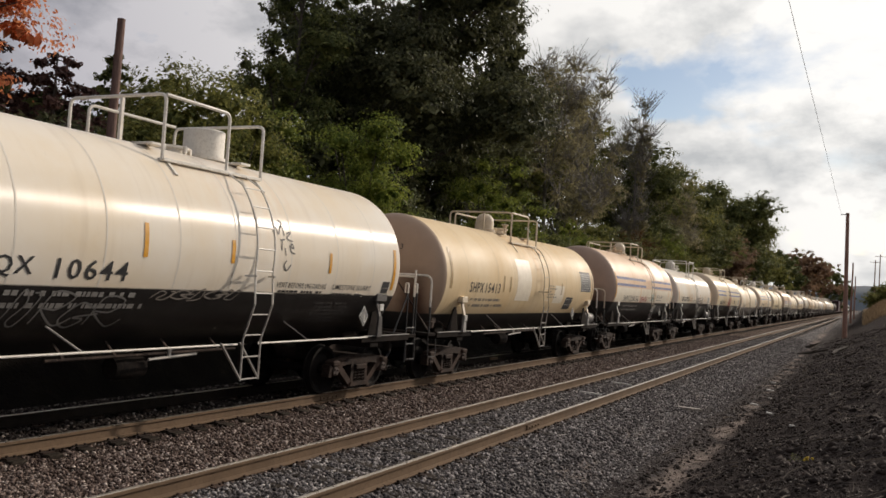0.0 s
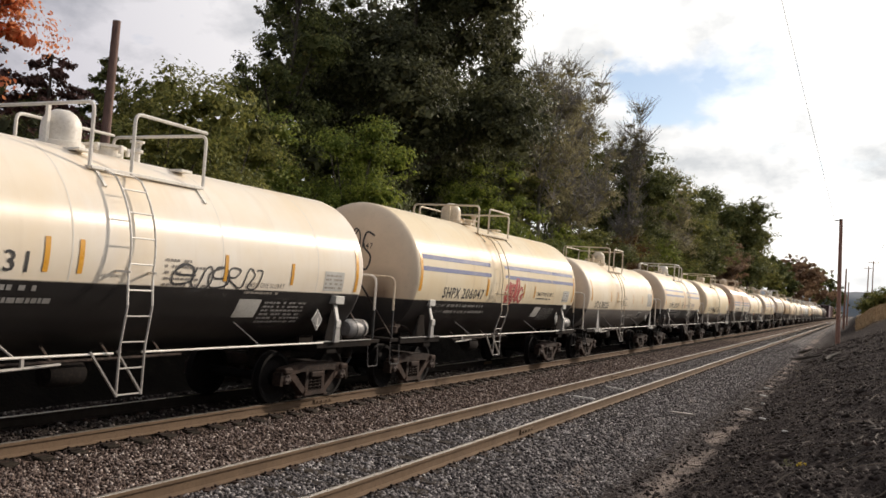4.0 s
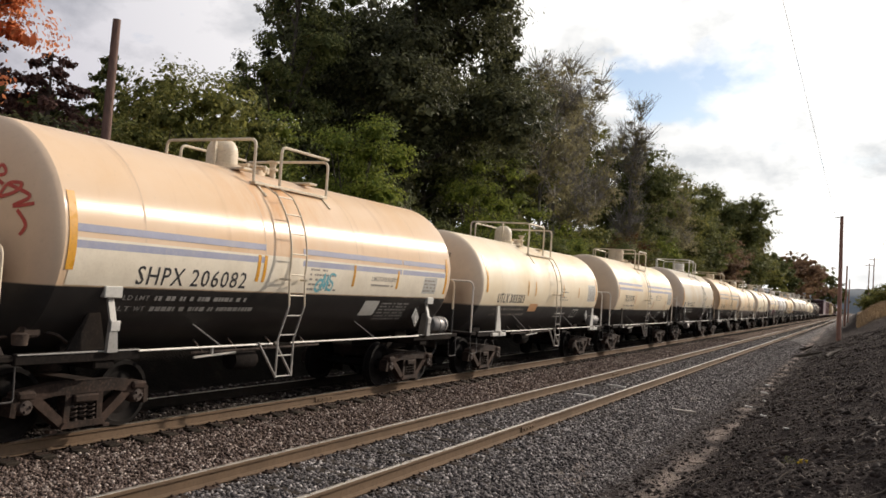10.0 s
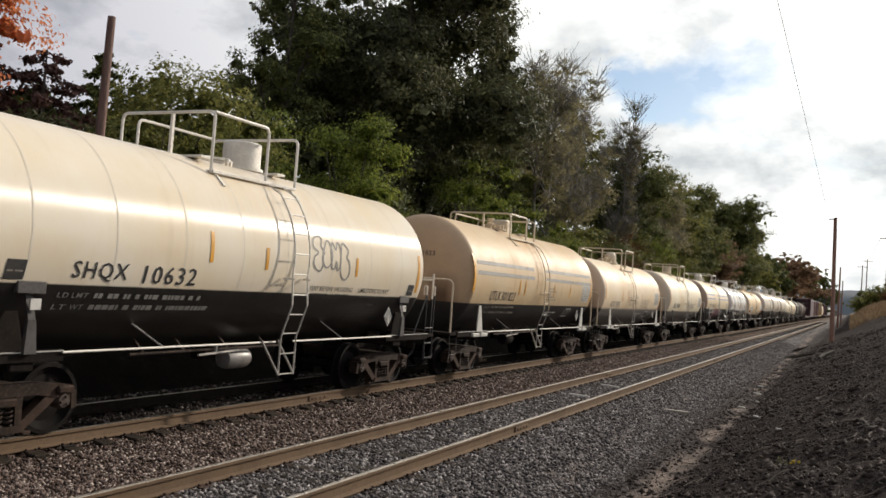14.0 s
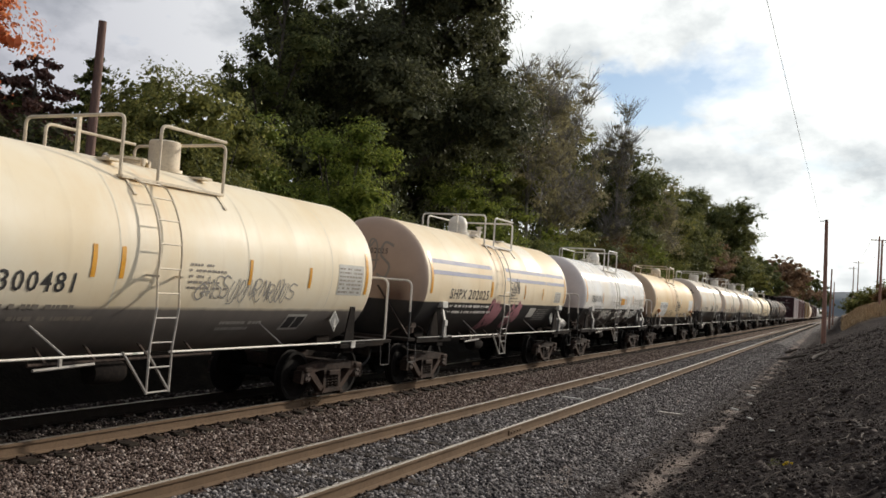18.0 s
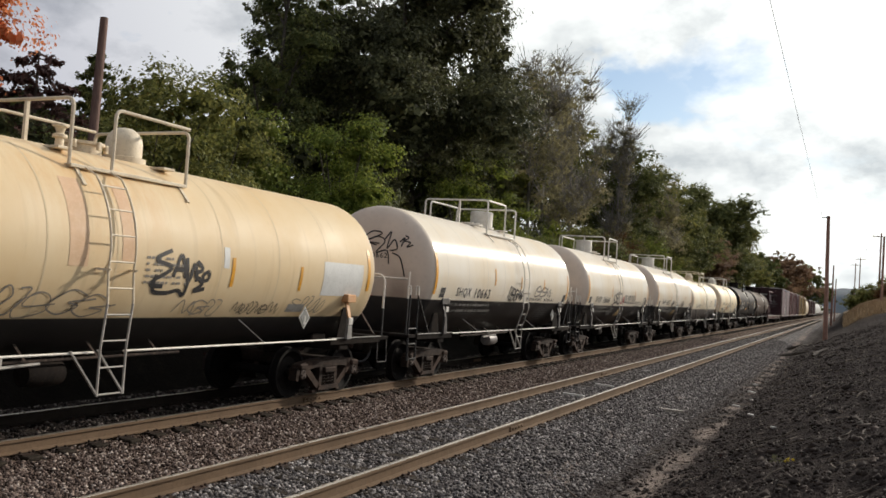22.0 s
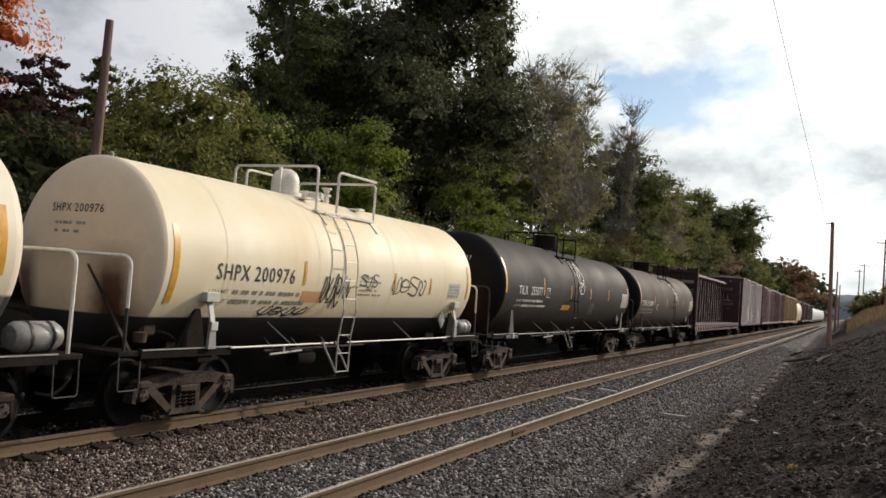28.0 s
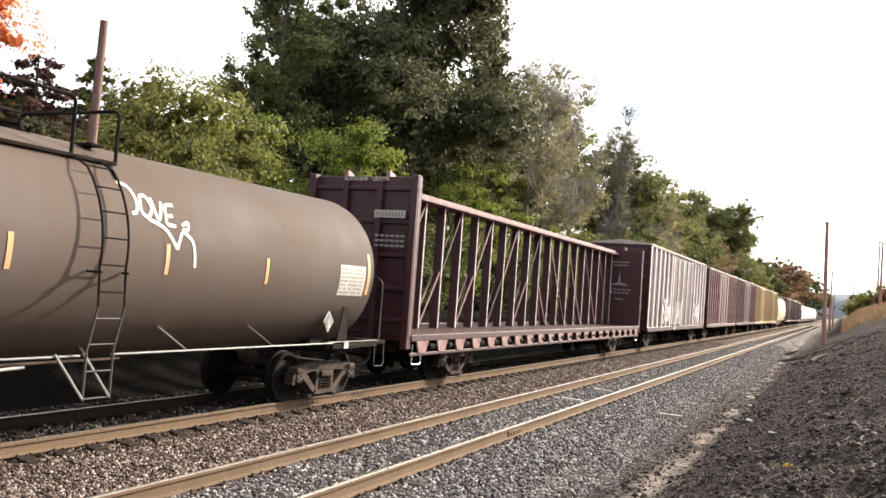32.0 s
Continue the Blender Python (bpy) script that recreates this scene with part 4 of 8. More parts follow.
def add_truck(car, y, mat, half=0.89):
    truck = part("truck", shared("bolster", lambda: Geo().box((0, 0, 0.62), (2.1, 0.34, 0.24), 0.03).box((0, 0, 0.80), (0.6, 0.6, 0.14), 0.03).box((0, -0.45, 0.42), (1.3, 0.10, 0.12), 0.01).box((0, 0.45, 0.42), (1.3, 0.10, 0.12), 0.01), M_TRUCK), mat, car, at=(0, y, 0))
    sf = shared("side_frame", side_frame, M_TRUCK)
    sp = shared("spring", spring_group, M_TRUCK2)
    ws = shared("wheelset", wheel_shape, M_WHEEL, 35)
    for s in (-1, 1):
        part("side_frame", sf, mat, truck, at=(s * 1.0, 0, 0))
        for yy in (-0.14, 0.0, 0.14):
            part("spring", sp, M_TRUCK2, truck, at=(s * 1.03, yy, 0))
    for s in (-1, 1):
        w = part("wheelset", ws, M_WHEEL, truck, at=(0, s * half, WHEEL_R))
        for q in (-1, 1):
            part("bearing_cap", shared("bearing_cap/%d" % q, lambda: bearing_cap(q), M_CAP, 35), M_CAP, w)
        WHEELSETS.append((w, s * half))
    return truck


def add_coupler(car, y, d):
    """Draft sill, coupler and air hose at one end; d is -1 at the leading end."""
    g = Geo().box((0, y - d * 0.62, 0.86), (0.42, 1.9, 0.36), 0.02).box((0, y + d * 0.10, 0.86), (0.75, 0.09, 0.46), 0.02)
    part("draft_sill", g, M_STEEL, car)
    g = Geo().box((0, y + d * 0.32, 0.86), (0.16, 0.36, 0.18), 0.02).box((d * 0.07, y + d * 0.44, 0.86), (0.26, 0.16, 0.30), 0.04).box((-d * 0.09, y + d * 0.47, 0.86), (0.10, 0.14, 0.28), 0.03)
    part("coupler", g, M_TRUCK, car)
    part("air_hose", Geo().tube(rounded([(0.34, y, 0.78), (0.36, y + d * 0.12, 0.55), (0.30, y + d * 0.28, 0.42), (0.15, y + d * 0.42, 0.46)], 0.12), 0.028, 6), M_BLACKP, car)


def tank_mesh(tc, r, zc, y0, y1):
    g = Geo()
    n = 64
    ys = [y0, y0 + 0.02] + [y0 + (y1 - y0) * i / 10 for i in range(1, 10)] + [y1 - 0.02, y1]
    for y in ys:
        for k in range(n):
            a = 2 * math.pi * k / n
            g.v.append((r * math.cos(a), y, zc + r * math.sin(a)))
    for j in range(len(ys) - 1):
        g.f += [(j * n + k, j * n + (k + 1) % n, (j + 1) * n + (k + 1) % n, (j + 1) * n + k) for k in range(n)]
    return g


def head_mesh(r, zc, y, d, depth):
    g = Geo()
    n = 64
    rows = 12
    for i in range(rows + 1):
        q = 1 - i / rows
        q = math.sin(q * math.pi / 2) if q < 1 else 1.0
        yy = y + d * depth * (1 - q ** 3.2) ** 0.5
        if i == rows:
            g.v.append((0, y + d * depth, zc))
        else:
            for k in range(n):
                a = 2 * math.pi * k / n
                g.v.append((r * q * math.cos(a), yy, zc + r * q * math.sin(a)))
    for i in range(rows - 1):
        g.f += [(i * n + k, i * n + (k + 1) % n, (i + 1) * n + (k + 1) % n, (i + 1) * n + k) for k in range(n)]
    last = (rows - 1) * n
    g.f += [(last + k, last + (k + 1) % n, len(g.v) - 1) for k in range(n)]
    return g


def seam_ring(r, zc, y, split, w=0.024, off=0.0014):
    g = Geo()
    n = 112
    for dy in (-w / 2, w / 2):
        for k in range(n + 1):
            a0 = math.asin(max(-0.9, min(0.9, (split - zc) / r)))
            a = a0 + (math.pi - 2 * a0) * k / n
            g.v.append(((r + off) * math.cos(a), y + dy, zc + (r + off) * math.sin(a)))
    g.f = [(k, k + 1, n + 2 + k, n + 1 + k) for k in range(n)]
    return g


def add_top(car, s, p0, flip, mat, dome, r, zc):
    """Walkways, railings, valve housing and ladder round the top of the tank."""
    tall = s["kind"] == "ladders"
    z0, zt = zc + math.sqrt(r * r - 0.96) + 0.06, zc + (2.20 if tall else 1.97)
    p1 = p0 + 2.0
    lad0 = (p1 - 0.55) if flip else (p0 + 0.12)
    lad1 = lad0 + 0.43
    q0, q1 = (p0 + 0.06, p1 + (0.28 if tall else 0.17)) if flip else (p0 - 0.12, p1 + 0.03)
    ym, yl = (q0 + q1) / 2, q1 - q0
    top = part("platform", Geo().box((0.80, ym, z0), (0.42, yl, 0.05), 0.008), mat, car)
    part("walkway", Geo().box((-0.80, ym, z0), (0.42, yl, 0.05), 0.008), mat, top)
    for yy in (q0 + 0.12, q1 - 0.12):
        part("walkway", Geo().box((0, yy, z0 + 0.24), (1.5, 0.24, 0.04), 0.006), mat, top)
    for yy in (q0 + 0.12, q1 - 0.12):
        for sx in (-1, 1):
            part("platform_bracket", Geo().bar((sx * 0.95, yy, z0 - 0.02), (sx * 1.16, yy, zc + math.sqrt(max(0.05, r * r - 1.35)) + 0.02), 0.05, 0.03), mat, top)
    pr = 0.026
    rails = [("end_rail", [(-0.97, q0, z0), (-0.97, q0, zt), (0.97, q0, zt), (0.97, q0, z0)]),
             ("end_rail", [(-0.97, q1, z0), (-0.97, q1, zt - 0.05), (0.97, q1, zt - 0.05), (0.97, q1, z0)]),
             ("side_rail", [(-0.97, q0 + 0.35, z0), (-0.97, q0 + 0.35, zt - 0.02), (-0.97, q1, zt - 0.02)])]
    if flip:
        rails.append(("side_rail", [(0.97, q0, zt - 0.01), (0.97, lad0 - 0.02, zt - 0.01), (0.97, lad0 - 0.02, z0)]))
    else:
        rails.append(("side_rail", [(0.97, lad1 + 0.04, z0), (0.97, lad1 + 0.04, zt - 0.01), (0.97, q1, zt - 0.01)]))
    for nm, pts in rails:
        part(nm, Geo().tube(rounded(pts, 0.12, 4), pr, 7), mat, top)
    part("rail_post", Geo().box((0.10, q0 + 0.01, (z0 + zt) / 2 + 0.1), (0.05, 0.05, zt - z0 - 0.2)), mat, top)
    zz = zc + r
    first = s["cap"] == "near"
    y_mid, way = (q0 + 0.32, 1) if first else (q1 - (0.32 if s.get("cap_r", 0) < 0.4 else 0.6), -1)
    if dome == "round":
        h = part("valve_housing", Geo().lathe([(0.33, -0.12), (0.33, 0.05), (0.27, 0.06), (0.27, 0.26), (0.255, 0.35), (0.20, 0.44), (0.11, 0.50), (0.0, 0.51)], "z", 24, (0.0, y_mid, zz)), mat, car)
    elif dome == "box":
        h = part("valve_housing", Geo().box((0.0, y_mid, zz + 0.14), (0.50, 0.50, 0.46), 0.05), mat, car)
    else:
        w = s.get("cap_r", 0.34)
        h = part("valve_housing", Geo().lathe([(w, -0.12), (w, 0.47), (w - 0.02, 0.49), (w - 0.05, 0.495), (w - 0.06, 0.475), (0.0, 0.48)], "z", 28, (0.0, y_mid, zz)), mat, car)
        part("housing_flange", Geo().lathe([(w, -0.02), (w + 0.05, -0.02), (w + 0.05, 0.035), (w, 0.04)], "z", 28, (0.0, y_mid, zz)), mat, h)
    my = y_mid + way * 0.78
    top_z = 0.04 if dome == "drum" else 0.10
    m = part("manway", Geo().lathe([(0.27, -0.12), (0.27, top_z), (0.31, top_z + 0.01), (0.31, top_z + 0.05), (0.0, top_z + 0.07)], "z", 20, (0.0, my, zz)), mat, car)
    for k in range(6):
        a = k * 1.047
        part("manway_bolt", Geo().box((0.33 * math.cos(a), my + 0.33 * math.sin(a), zz + top_z - 0.01), (0.06, 0.06, 0.12), 0.01), mat, m)
    if dome != "drum":
        part("safety_valve", Geo().lathe([(0.06, -0.1), (0.06, 0.12), (0.10, 0.13), (0.10, 0.17), (0.05, 0.19), (0.075, 0.27), (0.11, 0.28), (0.11, 0.31), (0.0, 0.32)], "z", 12, (0.12, my + way * 0.5, zz)), mat, car)
    # ladder
    rr = r + 0.14
    path = [(1.53, 0.57), (1.53, 1.2), (rr + 0.02, 1.75)]
    for a in range(-8, 46, 6):
        path.append((rr * math.cos(radians(a)), zc + rr * math.sin(radians(a))))
    path.append((0.98, z0))
    low = M_DIMSTEEL if s["upper"][0] < 0.2 else M_PALESTEEL
    lad = part("ladder", Geo().tube([(x, lad0, z) for x, z in path[2:]], 0.016, 6), mat, car)
    part("stile", Geo().tube([(x, lad1, z) for x, z in path[2:]], 0.016, 6), mat, lad)
    for q in (lad0, lad1):
        part("stile", Geo().tube([(x, q, z) for x, z in path[:3]], 0.016, 6), low, lad)
    length = [0]
    for a, b in zip(path, path[1:]):
        length.append(length[-1] + math.hypot(b[0] - a[0], b[1] - a[1]))
    rung = shared("rung", lambda: Geo().tube([(0, 0, 0), (0, 0.43, 0)], 0.012, 6), mat)
    low_rung = shared("low_rung/" + low.name, lambda: Geo().tube([(0, 0, 0), (0, 0.43, 0)], 0.012, 6), low)
    k = 0.02
    while k < length[-1] - 0.1:
        i = max(j for j in range(len(path) - 1) if length[j] <= k)
        t = (k - length[i]) / (length[i + 1] - length[i])
        part("rung", rung if i > 1 else low_rung, mat if i > 1 else low, lad, at=(path[i][0] + (path[i + 1][0] - path[i][0]) * t, lad0, path[i][1] + (path[i + 1][1] - path[i][1]) * t))
        k += 0.34
    for dy in (0.0, 0.43):
        part("ladder_brace", Geo().bar((1.53, lad0 + dy - 0.01, 0.60), (1.45, lad0 + dy - 0.40, 1.15), 0.04, 0.022), M_PALESTEEL, lad)
    hz = Z_TANK - 0.22
    part("ladder_clip", Geo().bar((r - 0.01, lad0 - 0.08, hz), (rr + 0.03, lad0, hz), 0.03, 0.03), mat, lad)
    part("ladder_clip", Geo().bar((r - 0.01, lad1 + 0.08, hz), (rr + 0.03, lad1, hz), 0.03, 0.03), mat, lad)
    return lad0, lad1


def tank_car(spec):
    """One tank car; its origin is under the leading truck's centre at rail height, and it runs away along +y."""
    tc = spec["tc"]
    r, zc = spec.get("r", R_TANK), spec.get("zc", Z_TANK)
    y0, y1 = spec.get("rims", (-1.0, tc + 0.9))
    depth = 0.36
    car = tagged(new("tank_car"), spec["label"], "tank car", "train cars")
    mat_rail = spec["rail"]
    tone = tank_paint("tank_paint", spec["upper"], spec["lower"], spec["split"], spec.get("grime", 0.45), spec.get("streak", (0.33, 0.21, 0.10)), spec.get("soft", 0.01), spec.get("rough", 0.335), spec["lad"], spec.get("gloss", 0.5))
    # head colours are set below the shell's: shade on the ends is painted in
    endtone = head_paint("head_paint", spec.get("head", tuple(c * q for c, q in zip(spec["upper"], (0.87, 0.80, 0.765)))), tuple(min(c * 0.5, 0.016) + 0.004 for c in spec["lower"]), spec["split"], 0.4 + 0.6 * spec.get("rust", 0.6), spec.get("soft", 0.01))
    key = "%.2f/%.2f/%.2f" % (y0, y1, r)
    shell = part("tank_shell", shared("tank_shell/" + key, lambda: tank_mesh(tc, r, zc, y0, y1), tone, 60), tone, car)
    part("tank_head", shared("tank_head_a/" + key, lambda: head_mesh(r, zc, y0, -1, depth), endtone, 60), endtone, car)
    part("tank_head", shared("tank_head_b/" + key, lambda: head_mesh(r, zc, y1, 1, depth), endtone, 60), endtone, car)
    p0 = spec["lad"] - 0.335 if not spec.get("flip") else spec["lad"] + 0.335 - 2.0
    seam = worn_paint("seam", tuple(c * 0.93 for c in spec["upper"]), tuple(c * 0.74 for c in spec["upper"]), 0.5, max(0.6, spec.get("rough", 0.3)), 0.0, 0.3)
    for q in spec.get("seams", (0.12, 0.36, 0.62, 0.86)):
        part("weld_seam", seam_ring(r, zc, y0 + (y1 - y0) * q, spec["split"]), seam, shell)
    lad0, lad1 = add_top(car, spec, p0, spec.get("flip"), mat_rail, spec["dome"], r, zc)
    # side rod and small struts
    for sx in (1, -1):
        rod = part("side_rod", Geo().tube([(sx * 1.44, 0.5, 1.12), (sx * 1.44, lad0 - 0.02 if sx > 0 else tc / 2, 1.12)], 0.016, 7), spec.get("rod", M_WHITE), car)
        part("side_rod", Geo().tube([(sx * 1.44, lad1 + 0.05 if sx > 0 else tc / 2, 1.12), (sx * 1.44, tc - 0.4, 1.12)], 0.016, 7), spec.get("rod", M_WHITE), car)
    for yy in (tc * 0.23, tc * 0.74) if tc < 12 else (tc * 0.22, tc * 0.36, tc * 0.66, tc * 0.82):
        part("rod_strut", Geo().bar((1.43, yy + 0.10, 1.12), (1.10, yy - 0.20, zc - math.sqrt(r * r - 1.21) + 0.02), 0.045, 0.018), M_PALESTEEL, car)
    # brake rigging under the belly
    under = Geo().tube([(1.0, tc * 0.22, 0.98), (1.0, tc * 0.60, 1.0)], 0.022, 6)
    for yy in (0.25, 0.34, 0.45, 0.56):
        under.bar((1.0, tc * yy, 0.99), (0.75, tc * yy, 1.20), 0.04, 0.02)
    part("brake_pipe", under, M_TRUCK2, car)
    part("brake_rod", Geo().tube([(1.12, lad0 - 1.5, 0.93), (1.12, lad0 - 0.55, 0.97)], 0.02, 6).box((1.12, lad0 - 1.1, 1.0), (0.03, 0.04, 0.12)), M_PALESTEEL, car)
    part("brake_cylinder", Geo().lathe([(0.0, -0.3), (0.15, -0.28), (0.17, -0.2), (0.17, 0.2), (0.15, 0.28), (0.05, 0.3), (0.0, 0.3)], "y", 16, (0.80, tc * 0.38 if not spec.get("drum_rear") else lad0 - 0.25, 0.80)), M_RESERVOIR if spec.get("drum_rear") else M_STEEL, car)
    part("center_outlet", Geo().lathe([(0.0, zc - r - 0.26), (0.12, zc - r - 0.24), (0.14, zc - r - 0.05), (0.24, zc - r + 0.04)], "z", 14, (0, tc / 2, 0)), M_STEEL, car)
    for d, ye, yt in ((-1, -1.5, 0.0), (1, tc + 1.5, tc)):
        add_coupler(car, ye, d)
        bol = part("bolster", Geo().box((0, yt, 0.98), (2.75, 0.34, 0.16), 0.02).box((0, yt, 1.12), (1.6, 0.5, 0.30), 0.03), M_STEEL, car)
        end = part("end_platform", Geo().box((0, ye + d * 0.02, 1.09), (2.78, 0.42, 0.07), 0.01), M_STEEL, car)
        for sx in (-1, 1):
            part("side_sill", Geo().box((sx * 1.38, (ye + yt) / 2 - d * 0.35, 1.08), (0.07, 1.9, 0.14), 0.012), M_STEEL, car)
            part("sill_edge", Geo().box((sx * 1.42, (ye + yt) / 2 - d * 0.35, 1.135), (0.03, 1.86, 0.018), 0.004), M_GREY, car)
            part("stirrup", Geo().tube(rounded([(sx * 1.37, ye - 0.19, 1.05), (sx * 1.39, ye - 0.19, 0.60), (sx * 1.39, ye + 0.19, 0.60), (sx * 1.37, ye + 0.19, 1.05)], 0.05), 0.011, 6), M_DIMSTEEL, car)
            if spec["kind"] == "gusset":
                part("saddle_gusset", Geo().prism([(yt + d * 0.10, 1.80), (yt - d * 0.05, 1.80), (yt - d * 0.24, 1.10), (yt + d * 0.13, 1.10)], sx * 1.40, 0, 0.03), spec["gusset"], car)
                part("saddle_plate", Geo().box((sx * 1.40, yt + d * 0.02, 1.05), (0.16, 0.95, 0.09), 0.012), spec["gusset"], car)
            else:
                wide = spec["kind"] == "ladders"
                post_mat = spec.get("post", M_DIMSTEEL if wide else M_PANEL)
                post = part("saddle_post", Geo().prism([(yt - d * 0.09, 1.12), (yt - d * 0.05, 1.52), (yt + d * 0.06, 1.52), (yt + d * 0.08, 1.12)], sx * 1.46, 0, 0.05), M_DIMSTEEL if wide else M_GREY, car)
                part("saddle_neck", Geo().bar((sx * 1.36, yt, 1.86), (sx * 1.46, yt, 1.50), 0.10, 0.03), post_mat, post)
                part("saddle_plate", Geo().box((sx * 1.39, yt + d * 0.03, 1.89), (0.16, 0.40 if wide else 0.30, 0.15), 0.012), post_mat, post)
                part("saddle_web", Geo().prism([(yt + d * 0.1, 1.84), (yt - d * 0.1, 1.1), (yt + d * 0.55, 1.1)], sx * 1.25, 0, 0.03), M_STEEL, car)
            at_z = {"gusset": 1.08, "ladders": 1.70}.get(spec["kind"], 1.46)
            part("reflective_tag", Geo().box((sx * 1.492, yt - d * 0.01, at_z), (0.02, 0.15, 0.13), 0.003), M_SILVER, car)
        if spec["kind"] == "ladders":
            for sx in (-1, 1):
                for yy in (ye - 0.2, ye + 0.2):
                    post = part("end_post", Geo().tube([(sx * 1.36, yy, 0.55), (sx * 1.36, yy, 2.0)], 0.020, 6), M_BLACKP, car)
                    part("post_hook", Geo().tube(rounded([(sx * 1.36, yy, 2.0), (sx * 1.36, yy, 2.20), (sx * 1.29, yy, 2.20), (sx * 1.29, yy, 2.0)], 0.05), 0.021, 6), mat_rail, post)
                part("end_brace", Geo().tube([(sx * 1.36, ye - d * 0.2, 1.98), (sx * 1.38, ye - d * 0.78, 1.14)], 0.018, 6), M_BLACKP, car)
                for zz in (0.58, 0.92, 1.26):
                    part("step", Geo().tube([(sx * 1.36, ye - 0.2, zz), (sx * 1.36, ye + 0.2, zz)], 0.014, 6), M_BLACKP, car)
            part("end_rail", Geo().tube([(-1.30, ye + d * 0.2, 2.35), (1.30, ye + d * 0.2, 2.35)], 0.024, 7), mat_rail, car)
            for sx in (-1, 1):
                part("end_rail_post", Geo().tube([(sx * 1.30, ye + d * 0.2, 2.50), (sx * 1.30, ye + d * 0.2, 1.92)], 0.024, 7), mat_rail, car)
                part("end_rail_leg", Geo().tube([(sx * 1.30, ye + d * 0.2, 1.92), (sx * 1.30, ye + d * 0.2, 1.1)], 0.024, 7), M_BLACKP, car)
        else:
            yy = ye + d * 0.06
            part("end_rail", Geo().tube(rounded([(1.31, yy, 1.70), (1.31, yy, 2.40), (-1.31, yy, 2.40), (-1.31, yy, 1.70)], 0.17, 5), 0.026, 7), spec.get("loop", mat_rail), car)
            for sx in (-1, 1):
                part("end_rail_leg", Geo().tube([(sx * 1.31, yy, 1.70), (sx * 1.31, yy, 1.10)], 0.026, 7), M_BLACKP if spec["kind"] == "post" else spec.get("loop", mat_rail), car)
            if spec["kind"] == "post":
                part("end_brace", Geo().bar((0.35, ye - d * 0.1, 2.25), (1.25, ye - d * 0.1, 1.12), 0.05, 0.02), M_TRUCK2, car)
        add_truck(car, yt, M_TRUCK2 if spec.get("dusty") else M_TRUCK)
    if spec.get("reservoir"):
        part("air_reservoir", Geo().lathe([(0.0, -0.36), (0.14, -0.34), (0.19, -0.26), (0.19, 0.26), (0.14, 0.34), (0.0, 0.36)], "y", 18, (1.05, tc + 1.25, 1.32)), M_RESERVOIR, car)
        for q in (-0.15, 0.15):
            part("reservoir_strap", Geo().lathe([(0.198, -0.02), (0.198, 0.02)], "y", 18, (1.05, tc + 1.25 + q, 1.32)), M_BLACKP, car)
    if spec["kind"] == "post" or spec["mark"] in ("UTLX 300481", "TGOX 155184", "UTLX 300488"):
        valve = part("brake_valve", Geo().box((0.95, -0.88, 1.42), (0.26, 0.30, 0.26), 0.04).lathe([(0.0, 1.20), (0.09, 1.21), (0.10, 1.34), (0.05, 1.36)], "z", 12, (1.05, -1.02, 0)).lathe([(0.0, 1.62), (0.07, 1.60), (0.08, 1.54)], "z", 12, (0.95, -0.85, 0)), M_TRUCK2, car, "dirty brake valve on the end platform")
        part("brake_pipe", Geo().tube(rounded([(0.95, -0.75, 1.36), (1.1, -0.55, 1.34), (1.15, -0.30, 1.15)], 0.1), 0.02, 6).tube(rounded([(0.85, -1.0, 1.3), (0.75, -1.25, 1.25), (0.6, -1.3, 1.05)], 0.1), 0.02, 6), M_TRUCK2, valve)
    # diamond placard near the trailing end
    pl = spec.get("placard", tc - 0.45)
    z_p = 1.52
    q = math.sqrt(max(0.01, r * r - (z_p - zc) ** 2))
    for name, w, out, mat in (("placard", 1.0, 0.0, M_PANEL), ("placard_face", 0.80, 0.008, M_PLACARD)):
        part(name, Geo().prism([(pl, z_p - 0.20 * w), (pl + 0.17 * w, z_p), (pl, z_p + 0.20 * w), (pl - 0.17 * w, z_p)], max(q + 0.16, 1.30) + out, 0, 0.012), mat, car)
    part("placard_figure", Geo().box((max(q + 0.16, 1.30) + 0.016, pl, z_p - 0.02), (0.004, 0.035, 0.12)).box((max(q + 0.16, 1.30) + 0.016, pl, z_p - 0.10), (0.004, 0.09, 0.03)), M_PANEL, car)
    paint_side(car, shell, spec, tc, r, zc, y0, y1, depth, lad0, lad1)
    return car


